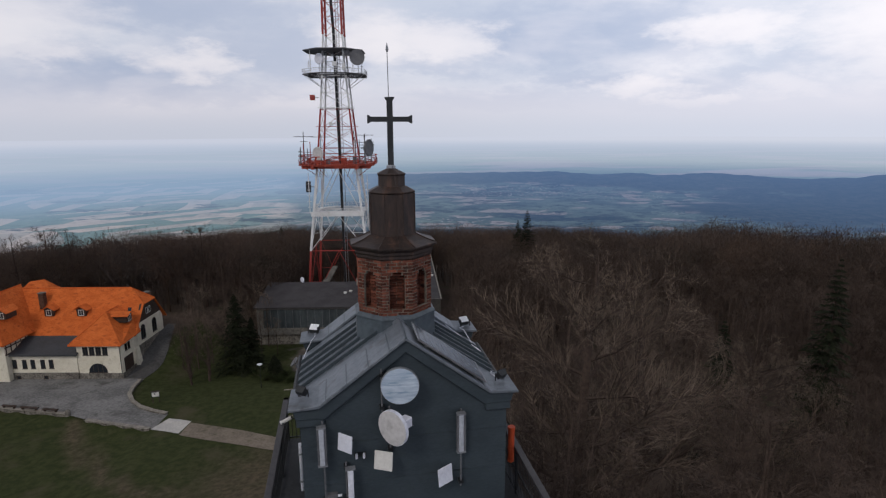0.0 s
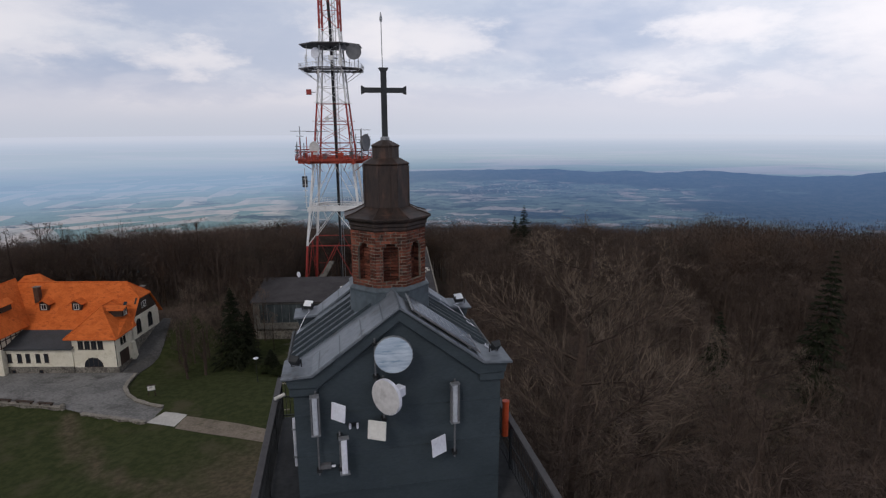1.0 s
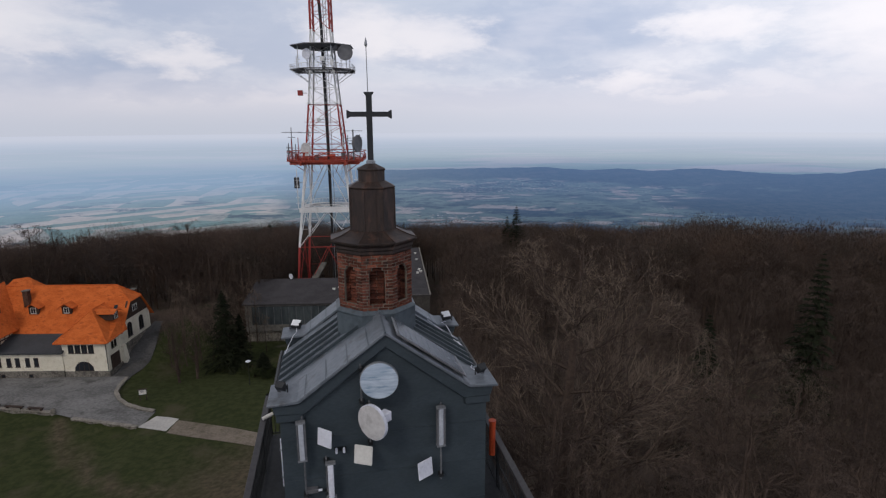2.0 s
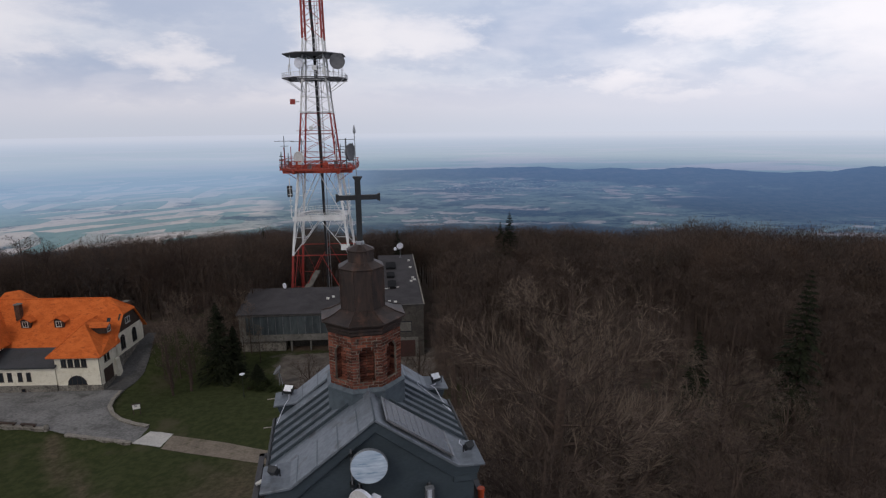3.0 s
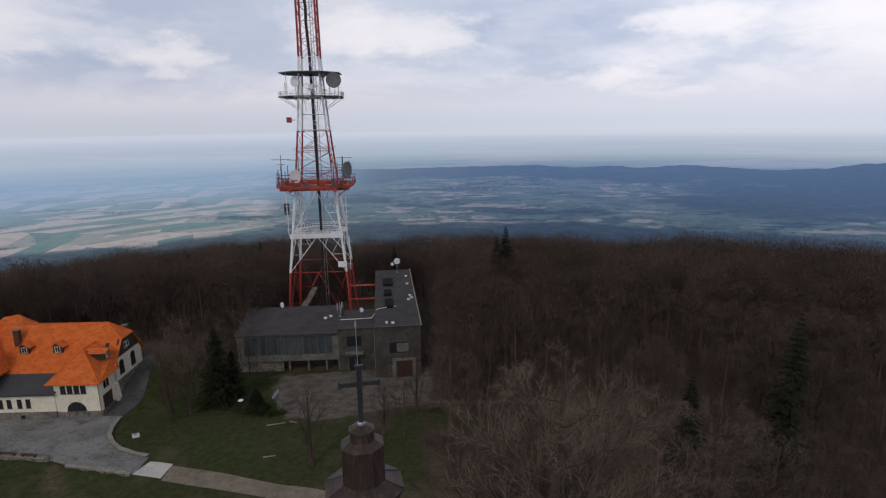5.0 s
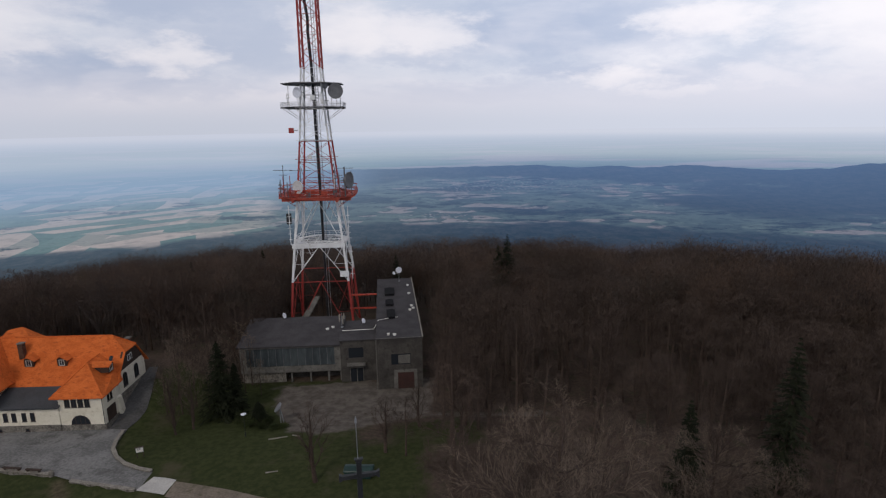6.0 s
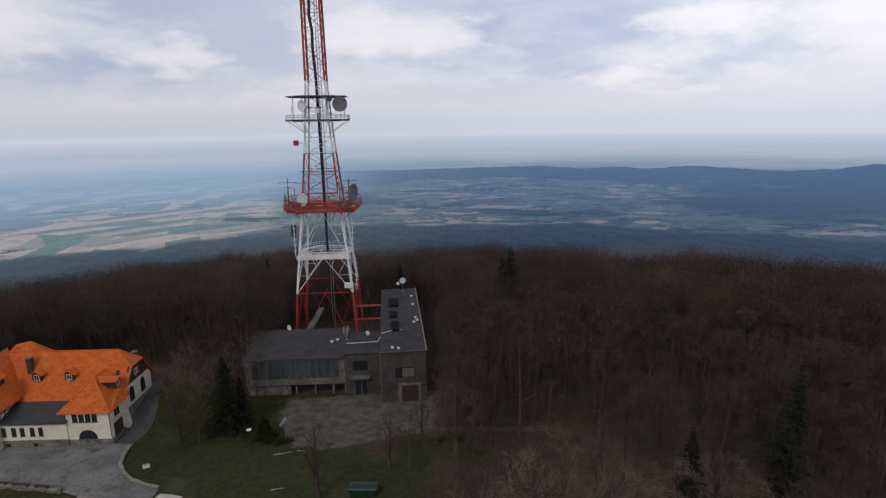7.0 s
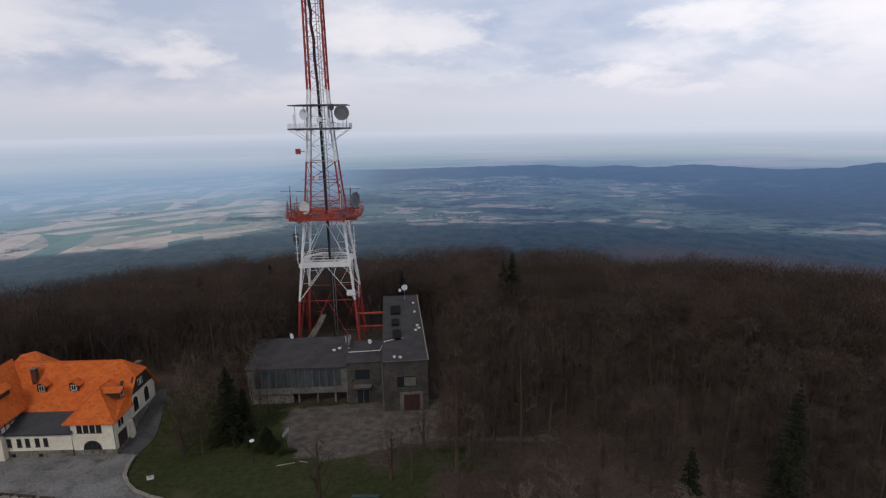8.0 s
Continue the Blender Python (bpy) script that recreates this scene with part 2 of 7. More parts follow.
WOODS = material("bare_woods", (0.054, 0.039, 0.032), (0.097, 0.070, 0.058), 0.95, 0, 0.5, 0.03, 0.0, (0.052, 0.042, 0.029))
NEEDLES = material("dark_needles", (0.009, 0.0115, 0.006), (0.018, 0.021, 0.011), 0.9, 0, 4, 0.4, 0.0, rand=0.2)
SHRUB = material("evergreen_shrub_leaves", (0.018, 0.026, 0.010), (0.05, 0.062, 0.022), 0.9, 0, 4, 0.6, 0.0, rand=0.3)
COBBLE = material("granite_setts", (0.13, 0.127, 0.125), (0.24, 0.235, 0.23), 0.85, 0, 2.6, 0.16, 0.6, (0.10, 0.098, 0.095), distance=0.05)
SAND = material("sandy_path", (0.15, 0.125, 0.10), (0.24, 0.20, 0.16), 0.95, 0, 3, 0.3, 0.3, (0.12, 0.105, 0.07))
SOOTY_BRICK = material("sooty_brick", (0.05, 0.03, 0.022), (0.12, 0.065, 0.045), 0.9, 0, 9, 1.0, 0.3)
RADOME_GREY = material("grey_radome", (0.36, 0.38, 0.43), (0.48, 0.50, 0.56), 0.5, 0, 12, 2, 0.05)
SLAB = material("pale_concrete_slab", (0.42, 0.40, 0.38), (0.54, 0.52, 0.49), 0.85, 0, 4, 0.5, 0.15)
KERB = material("pale_granite_kerb", (0.19, 0.172, 0.150), (0.31, 0.283, 0.248), 0.9, 0, 4, 0.6, 0.3, (0.18, 0.17, 0.14))
HANDRAIL = material("dusty_dark_handrail", (0.046, 0.043, 0.047), (0.072, 0.067, 0.071), 0.6, 0.1, 9, 1.2, 0.1)
# lane setts coloured darker than the yard's, standing in for the trees' shade
LANE = material("dark_worn_setts", (0.066, 0.064, 0.063), (0.115, 0.112, 0.110), 0.9, 0, 2.6, 0.2, 0.5, (0.055, 0.052, 0.048), distance=0.04)
HATCH = material("sooty_black_felt", (0.008, 0.008, 0.009), (0.016, 0.016, 0.018), 0.92, 0, 9, 1, 0.2)
GREEN_PAINT = material("dark_green_paint", (0.006, 0.026, 0.022), (0.011, 0.042, 0.036), 0.5, 0, 9, 1, 0.1)


# ---- building blocks ----
class Mesh:
    """Gathers faces for one part."""
    def __init__(self, dz=0.0):
        self.v, self.f, self.dz = [], [], dz

    def add(self, verts, faces):
        n = len(self.v)
        self.v += [(x, y, z + self.dz) for x, y, z in verts]
        self.f += [tuple(n + i for i in f) for f in faces]
        return self

    def box(self, x0, x1, y0, y1, z0, z1, turn=0.0):
        cx, cy, c, s = (x0 + x1) / 2, (y0 + y1) / 2, math.cos(radians(turn)), math.sin(radians(turn))
        vs = [(cx + (x - cx) * c - (y - cy) * s, cy + (x - cx) * s + (y - cy) * c, z) for z in (z0, z1) for x, y in ((x0, y0), (x1, y0), (x1, y1), (x0, y1))]
        return self.add(vs, [(3, 2, 1, 0), (4, 5, 6, 7), (0, 1, 5, 4), (1, 2, 6, 5), (2, 3, 7, 6), (3, 0, 4, 7)])

    def tube(self, p, q, r1, r2=None, n=6, caps=True, spin=0.0):
        p, q, r2 = Vector(p), Vector(q), r1 if r2 is None else r2
        d = (q - p).normalized()
        u = d.cross(Vector((0, 0, 1)) if abs(d.z) < 0.9 else Vector((1, 0, 0))).normalized()
        w = d.cross(u)
        vs = [tuple(o + r * (math.cos(spin + 2 * math.pi * i / n) * u + math.sin(spin + 2 * math.pi * i / n) * w)) for o, r in ((p, r1), (q, r2)) for i in range(n)]
        fs = [(i, (i + 1) % n, n + (i + 1) % n, n + i) for i in range(n)]
        if caps:
            fs += [tuple(range(n))[::-1], tuple(range(n, 2 * n))]
        return self.add(vs, fs)

    def path(self, pts, r, n=6):
        """A bent tube through points, in one piece."""
        pts = [Vector(p) for p in pts]
        vs, fs = [], []
        for k, p in enumerate(pts):
            d = (pts[min(k + 1, len(pts) - 1)] - pts[max(k - 1, 0)]).normalized()
            u = d.cross(Vector((0.31, 0.95, 0.05)) if abs(d.z) > 0.7 else Vector((0, 0, 1))).normalized()
            w = d.cross(u)
            vs += [tuple(p + r * (math.cos(2 * math.pi * i / n) * u + math.sin(2 * math.pi * i / n) * w)) for i in range(n)]
            if k:
                fs += [((k - 1) * n + i, (k - 1) * n + (i + 1) % n, k * n + (i + 1) % n, k * n + i) for i in range(n)]
        fs += [tuple(range(n))[::-1], tuple(range((len(pts) - 1) * n, len(pts) * n))]
        return self.add(vs, fs)

    def lathe(self, rings, n=8, spin=0.0, cx=0.0, cy=0.0):
        """Rings of (radius, z), closed at both ends."""
        vs = [(cx + r * math.cos(spin + 2 * math.pi * i / n), cy + r * math.sin(spin + 2 * math.pi * i / n), z) for r, z in rings for i in range(n)]
        fs = [(k * n + i, k * n + (i + 1) % n, (k + 1) * n + (i + 1) % n, (k + 1) * n + i) for k in range(len(rings) - 1) for i in range(n)]
        fs += [tuple(range(n))[::-1], tuple(range((len(rings) - 1) * n, len(rings) * n))]
        return self.add(vs, fs)

    def prism(self, outline, axis, a, b):
        """An outline in the plane across axis ('x': (y, z), 'y': (x, z), 'z': (x, y)), drawn out from a to b."""
        place = {"x": lambda p, t: (t, p[0], p[1]), "y": lambda p, t: (p[0], t, p[1]), "z": lambda p, t: (p[0], p[1], t)}[axis]
        n = len(outline)
        vs = [place(p, t) for t in (a, b) for p in outline]
        return self.add(vs, [tuple(range(n))[::-1], tuple(range(n, 2 * n))] + [(i, (i + 1) % n, n + (i + 1) % n, n + i) for i in range(n)])

    def slab(self, quad, thick):
        """A sheet on four (or three) corners, thickened downwards."""
        n = len(quad)
        return self.add(list(quad) + [(x, y, z - thick) for x, y, z in quad], [tuple(range(n)), tuple(range(n, 2 * n))[::-1]] + [(i, n + i, n + (i + 1) % n, (i + 1) % n) for i in range(n)])

    def data(self, name, mat, bevel=0.0, smooth=False):
        me = bpy.data.meshes.new(name)
        me.from_pydata(self.v, [], self.f)
        bm = bmesh.new()
        bm.from_mesh(me)
        bmesh.ops.recalc_face_normals(bm, faces=bm.faces)
        if bevel:
            bmesh.ops.bevel(bm, geom=[e for e in bm.edges if len(e.link_faces) == 2 and e.calc_face_angle(0) > 0.5], offset=bevel, segments=1, affect="EDGES")
        bm.to_mesh(me)
        bm.free()
        if smooth:
            me.shade_smooth()
        me.materials.append(mat)
        return me


def part(name, m, mat, parent=None, label="", bevel=0.0, smooth=False):
    ob = new(name, m.data(name, mat, bevel, smooth))
    ob.parent = parent
    return tagged(ob, label)


def thing(name, x, y, z, turn=0.0, label="", category="", group="", kind=""):
    ob = new(name)
    ob.empty_display_size = 0.3
    ob.matrix_basis = pose(x, y, z, 0, 0, turn)
    return tagged(ob, label, category, group, kind)


def smooth01(x, a, b):
    t = min(1.0, max(0.0, (x - a) / (b - a)))
    return t * t * (3 - 2 * t)


# ---- the hilltop ----
def height(x, y):
    """The ground: a summit knoll under the church, a terrace with the hut and the station, and slopes that fall away all round."""
    left = 1 - smooth01(x, -60, -48)
    z = left * 4.2 * smooth01(y, 100.5, 122) - (1 - left) * 3.0 * smooth01(y, 86, 116)
    z += 14.0 * math.exp(-((x - 2) ** 2 + (y - 12) ** 2) / 1800.0)
    z -= 0.65 * left * smooth01(y, 91, 99.5) * (1 - smooth01(y, 104, 109))
    if x < -44:
        z -= 0.75 * smooth01(on_line(FRONT_LINE, x) - y, 0.1, 1.6) * smooth01(-44.5 - x, 0, 3)
    r = math.hypot(x, y)
    # the brow of the hill: abrupt on one flank, a long slope and then a second brow on the other
    gentle = 1 - smooth01(math.degrees(math.atan2(x, y)), 14, 28) if y > 0 else 0.0
    d = max(0.0, r - 205)
    steep = 4.0 * smooth01(r, 150, 215) + (0.01 * d * d if d <= 20 else 0.40 * d - 4.0)
    d = max(0.0, r - 163 + 31 * left)
    long_slope = (0.0085 * d * d if d <= 10 else 0.17 * d - 0.85) + 0.28 * max(0.0, r - 330)
    z -= steep + (long_slope - steep) * gentle
    if r > 60:
        z += 0.7 * noise.noise((x * 0.02, y * 0.02, 3.0)) * smooth01(r, 130, 180)
    return max(z, -440.0)


KERB_LINE = [(-45.6, 85.1), (-48.5, 86.0), (-51.5, 87.6), (-54.2, 89.9), (-56.2, 92.6), (-57.3, 96.0), (-57.7, 100.75)]
LANE_EDGE = [(100.75, -57.7), (104.0, -57.1), (106.8, -56.8), (110.0, -57.4), (114.0, -58.4), (119.0, -59.6)]
FRONT_LINE = [(-112.0, 94.5), (-90.0, 90.0), (-71.5, 87.15), (-66.0, 86.2), (-62.6, 85.5), (-58.2, 83.7), (-45.8, 80.4), (-45.2, 80.3)]


def on_line(line, x):
    for (x0, y0), (x1, y1) in zip(line, line[1:]):
        if min(x0, x1) <= x <= max(x0, x1):
            return y0 + (y1 - y0) * (x - x0) / ((x1 - x0) or 1.0)
    return line[0][1] if abs(x - line[0][0]) < abs(x - line[-1][0]) else line[-1][1]


def lawn(x, y):
    """1 on grass, 0 in the woods."""
    a = smooth01(-8 - x, -4, 10) * smooth01(90 - y, 0, 6)
    b = smooth01(x, -60, -56) * smooth01(-8 - x, -2, 12) * smooth01(128 - y, 0, 8)
    c = 0.6 * smooth01(14 - abs(x - 2), 0, 8) * smooth01(9 - abs(y - 96), 0, 5)
    d = 0.75 * smooth01(6 - x, 0, 10) * smooth01(x, -30, -20) * smooth01(y, 50, 66) * smooth01(98 - y, 0, 10)
    return max(a, b, c, d)


COURT_EDGE = [(-38, 122), (-34.3, 120.4), (-32.8, 113), (-30.2, 105), (-25.7, 98), (-18, 97.5), (-13.9, 99.3), (-9.6, 101), (-5, 103), (0, 103.4), (3, 124)]


def court(x, y):
    """1 on the gravel court before the station and the lane that leaves it."""
    d = 99.0
    inside = False
    for (x0, y0), (x1, y1) in zip(COURT_EDGE, COURT_EDGE[1:] + COURT_EDGE[:1]):
        ex, ey = x1 - x0, y1 - y0
        f = min(1, max(0, ((x - x0) * ex + (y - y0) * ey) / (ex * ex + ey * ey)))
        d = min(d, math.hypot(x - x0 - f * ex, y - y0 - f * ey))
        if (y0 > y) != (y1 > y) and x < x0 + ex * (y - y0) / ey:
            inside = not inside
    p = smooth01(2.9 - abs(y - 105.6 + 0.08 * x), 0, 1.6) * smooth01(x, -6, -1) * smooth01(34 - x, 0, 14)
    return max(smooth01(d if inside else -d, -1.6, 1.6), 0.75 * p)


TRAIL = [(-60.0, 84.6), (-59.0, 82.0), (-53.0, 74.6), (-46.2, 67.7), (-40.5, 64.0), (-30.0, 59.0)]


def worn(x, y):
    """1 where feet have worn the grass away: the trail across the lawn and the slope up to the church."""
    d = 99.0
    for (x0, y0), (x1, y1) in zip(TRAIL, TRAIL[1:]):
        ex, ey = x1 - x0, y1 - y0
        f = min(1, max(0, ((x - x0) * ex + (y - y0) * ey) / (ex * ex + ey * ey)))
        d = min(d, math.hypot(x - x0 - f * ex, y - y0 - f * ey))
    return max(0.8 * (1 - smooth01(d, 0.6, 2.6)), 0.9 * smooth01(x, -42, -22) * smooth01(79 - y, 0, 12))


def make_ground():
    radii = [0.0] + [4 + 2.6 * i for i in range(94)]
    while radii[-1] < 1700:
        radii.append(radii[-1] * 1.09)
    n = 220
    vs, cover = [(0, 0, height(0, 0))], [(lawn(0, 0), 0, 0)]
    for r in radii[1:]:
        for i in range(n):
            a = 2 * math.pi * i / n
            x, y = r * math.sin(a), r * math.cos(a)
            vs.append((x, y, height(x, y)))
            cover.append((lawn(x, y), court(x, y), worn(x, y)))
    fs = [(0, 1 + (i + 1) % n, 1 + i) for i in range(n)]
    for k in range(len(radii) - 2):
        b = 1 + k * n
        fs += [(b + i, b + (i + 1) % n, b + n + (i + 1) % n, b + n + i) for i in range(n)]
    me = bpy.data.meshes.new("ground")
    me.from_pydata(vs, [], fs)
    at = me.color_attributes.new("cover", "FLOAT_COLOR", "POINT")
    for i, (g, c, w) in enumerate(cover):
        at.data[i].color = (g, c, w, 1)
    me.shade_smooth()
    m = material("forest_floor", (0.048, 0.035, 0.028), (0.090, 0.065, 0.051), 0.95, 0, 1.6, 0.12, 0.5, (0.05, 0.05, 0.028), distance=0.1)
    nt = m.node_tree
    N, L = nt.nodes.new, nt.links.new
    p = nt.nodes["Principled BSDF"]
    litter = p.inputs["Base Color"].links[0].from_socket
    attr, sep = N("ShaderNodeVertexColor"), N("ShaderNodeSeparateColor")
    attr.layer_name = "cover"
    L(attr.outputs[0], sep.inputs[0])
    geo = N("ShaderNodeNewGeometry")
    def tex(scale):
        t = N("ShaderNodeTexNoise"); t.inputs["Scale"].default_value = scale; t.inputs["Detail"].default_value = 6; t.inputs["Roughness"].default_value = 0.65
        L(geo.outputs["Position"], t.inputs["Vector"])
        return t.outputs["Fac"]
    def mixc(f, u, v):
        x = N("ShaderNodeMix"); x.data_type = "RGBA"; L(f, x.inputs[0])
        for s, k in ((6, u), (7, v)):
            if isinstance(k, tuple): x.inputs[s].default_value = (*k, 1)
            else: L(k, x.inputs[s])
        return x.outputs[2]
    def step(f, lo, hi):
        r = N("ShaderNodeMapRange"); r.interpolation_type = "SMOOTHSTEP"
        r.inputs["From Min"].default_value, r.inputs["From Max"].default_value = lo, hi
        L(f, r.inputs["Value"])
        return r.outputs[0]
    def plus(f, g, k):
        a = N("ShaderNodeMath"); a.operation = "MULTIPLY_ADD"; a.inputs[1].default_value = k
        L(g, a.inputs[0]); L(f, a.inputs[2])
        return a.outputs[0]
    grass = mixc(step(tex(0.9), 0.35, 0.65), (0.028, 0.036, 0.012), (0.047, 0.054, 0.020))
    bare = mixc(step(tex(0.10), 0.54, 0.70), grass, (0.066, 0.060, 0.034))
    trod = N("ShaderNodeMath"); trod.operation = "MULTIPLY"; trod.inputs[1].default_value = 0.85
    L(step(plus(sep.outputs[2], tex(0.45), 1.3), 0.70, 1.75), trod.inputs[0])
    bare = mixc(trod.outputs[0], bare, mixc(step(tex(1.4), 0.36, 0.64), (0.068, 0.052, 0.036), (0.120, 0.092, 0.064)))
    col = mixc(step(plus(sep.outputs[0], tex(0.35), 0.7), 0.62, 1.0), litter, bare)
    gravel = mixc(step(tex(0.5), 0.35, 0.65), (0.085, 0.073, 0.064), (0.15, 0.13, 0.113))
    col = mixc(step(plus(sep.outputs[1], tex(0.30), 1.1), 0.85, 1.25), col, gravel)
    L(col, p.inputs["Base Color"])
    me.materials.append(m)
    tagged(new("ground", me), "grassy and leaf-covered hilltop ground falling away into woods", "ground", kind="structure")


def draped(name, columns, rows, mat, lift, label, category):
    """A paved sheet on the ground: columns of (x0, y0, x1, y1), each divided into rows."""
    vs, fs = [], []
    for x0, y0, x1, y1 in columns:
        for j in range(rows + 1):
            x, y = x0 + (x1 - x0) * j / rows, y0 + (y1 - y0) * j / rows
            vs.append((x, y, height(x, y) + lift))
    w = rows + 1
    for i in range(len(columns) - 1):
        fs += [(i * w + j, (i + 1) * w + j, (i + 1) * w + j + 1, i * w + j + 1) for j in range(rows)]
    me = bpy.data.meshes.new(name)
    me.from_pydata(vs, [], fs)
    me.shade_smooth()
    me.materials.append(mat)
    return tagged(new(name, me), label, category, kind="structure")


make_ground()
_cols = [(x, on_line(FRONT_LINE, x), x, 100.75) for x in np.arange(-112, -61.4, 1.4)]
_cols += [(x, on_line(FRONT_LINE, x), x, 100.75) for x in (-61.35, -60.5, -59.6, -58.7)]
_cols += [(x, on_line(FRONT_LINE, x), x, max(on_line(FRONT_LINE, x) + 0.2, on_line(KERB_LINE, x))) for x in (-57.7, -57.5, -57.3, -56.8, -56.2, -55.2, -54.2, -53, -51.5, -50, -48.5, -47, -45.6)]
draped("road", _cols, 26, COBBLE, 0.07, "grey granite sett yard and lane beside the mountain hut", "road")
draped("lane", [(-61.45, y, on_line(LANE_EDGE, y), y) for y in np.arange(100.75, 119, 0.7)], 12, LANE, 0.13, "grey sett lane climbing beside the hut", "road")
draped("pavement", [(-45.95, 80.2, -44.75, 83.7), (-43.4, 79.5, -42.7, 83.3), (-40.9, 78.7, -40.6, 82.6)], 4, SLAB, 0.085, "pale concrete slab at the start of the footpath", "pavement")
_path = [(-40.6, 78.2, -40.6, 82.2), (-36, 76.6, -35.6, 80.7), (-31, 75.0, -30.8, 79.1), (-26.0, 73.2, -26.4, 77.2), (-21, 71.3, -21.6, 75.2), (-16.7, 69.8, -17.0, 73.9), (-11, 68.2, -11.6, 71.6), (-6, 66.4, -7, 69.0)]
draped("footpath", _path, 4, SAND, 0.075, "worn sandy footpath across the grass", "path")


CREST = [(-60, 0.0), (-19, 0.0), (-15.7, 0.0027), (-13, 0.0100), (-9.2, 0.0117), (-6.4, 0.0112), (-3.6, 0.0099), (0.3, 0.0114), (3.8, 0.0124), (7.8, 0.0136), (11.2, 0.0152), (13.4, 0.0122), (15.5, 0.0104),
         (18.2, 0.0144), (21.3, 0.0111), (23.7, 0.0154), (26.1, 0.0170), (28.4, 0.0142), (30.7, 0.0125), (32.8, 0.0119), (34.8, 0.0147), (36.7, 0.0182), (39.2, 0.0268), (46, 0.03), (75, 0.0)]


def far_plain():
    """Lowland beyond the hill, out to the horizon: drawn nearer than it lies, at the height at which it shows over the hill's edge."""
    bearings = [-50 + 0.3 * i for i in range(334)] + [50.5 + 3.0 * i for i in range(87)]
    n, rows = len(bearings), 190
    vs, fs = [], []
    for k in range(rows + 1):
        s = k / rows
        r = 1650 + 3200 * s
        dist = 1750 * 27.0 ** s
        for deg in bearings:
            a = radians(deg)
            az = deg if deg < 180 else deg - 360
            drop = 490 / dist + dist / 1.7e7
            # the wooded ridge: a chain of low hills with saddles between them
            ridge = float(np.interp(az, [c[0] for c in CREST], [c[1] for c in CREST])) * (1 + 0.12 * noise.noise((az * 0.9, 2.0, 0)))
            foot = 4500 - 700 * smooth01(az, 24, 34)
            rise = ridge * (smooth01(dist, foot, 5550) - smooth01(dist, 5600, 6300))
            rise += 0.0016 * noise.noise((az * 0.16, dist / 700, 5.0)) * smooth01(dist, 2600, 3400) * smooth01(5200 - dist, 0, 600)
            far = 0.0035 * math.exp(-((az - 33) / 3.0) ** 2) * (smooth01(dist, 6900, 7600) - smooth01(dist, 7700, 9000))
            vs.append((r * math.sin(a), r * math.cos(a), 46 - r * (drop - rise - far)))
    for k in range(rows):
        b = k * n
        fs += [(b + i, b + (i + 1) % n, b + n + (i + 1) % n, b + n + i) for i in range(n)]
    me = bpy.data.meshes.new("backdrop")
    me.from_pydata(vs, [], fs)
    me.shade_smooth()
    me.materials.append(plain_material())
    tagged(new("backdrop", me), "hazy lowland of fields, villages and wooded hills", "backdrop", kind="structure")


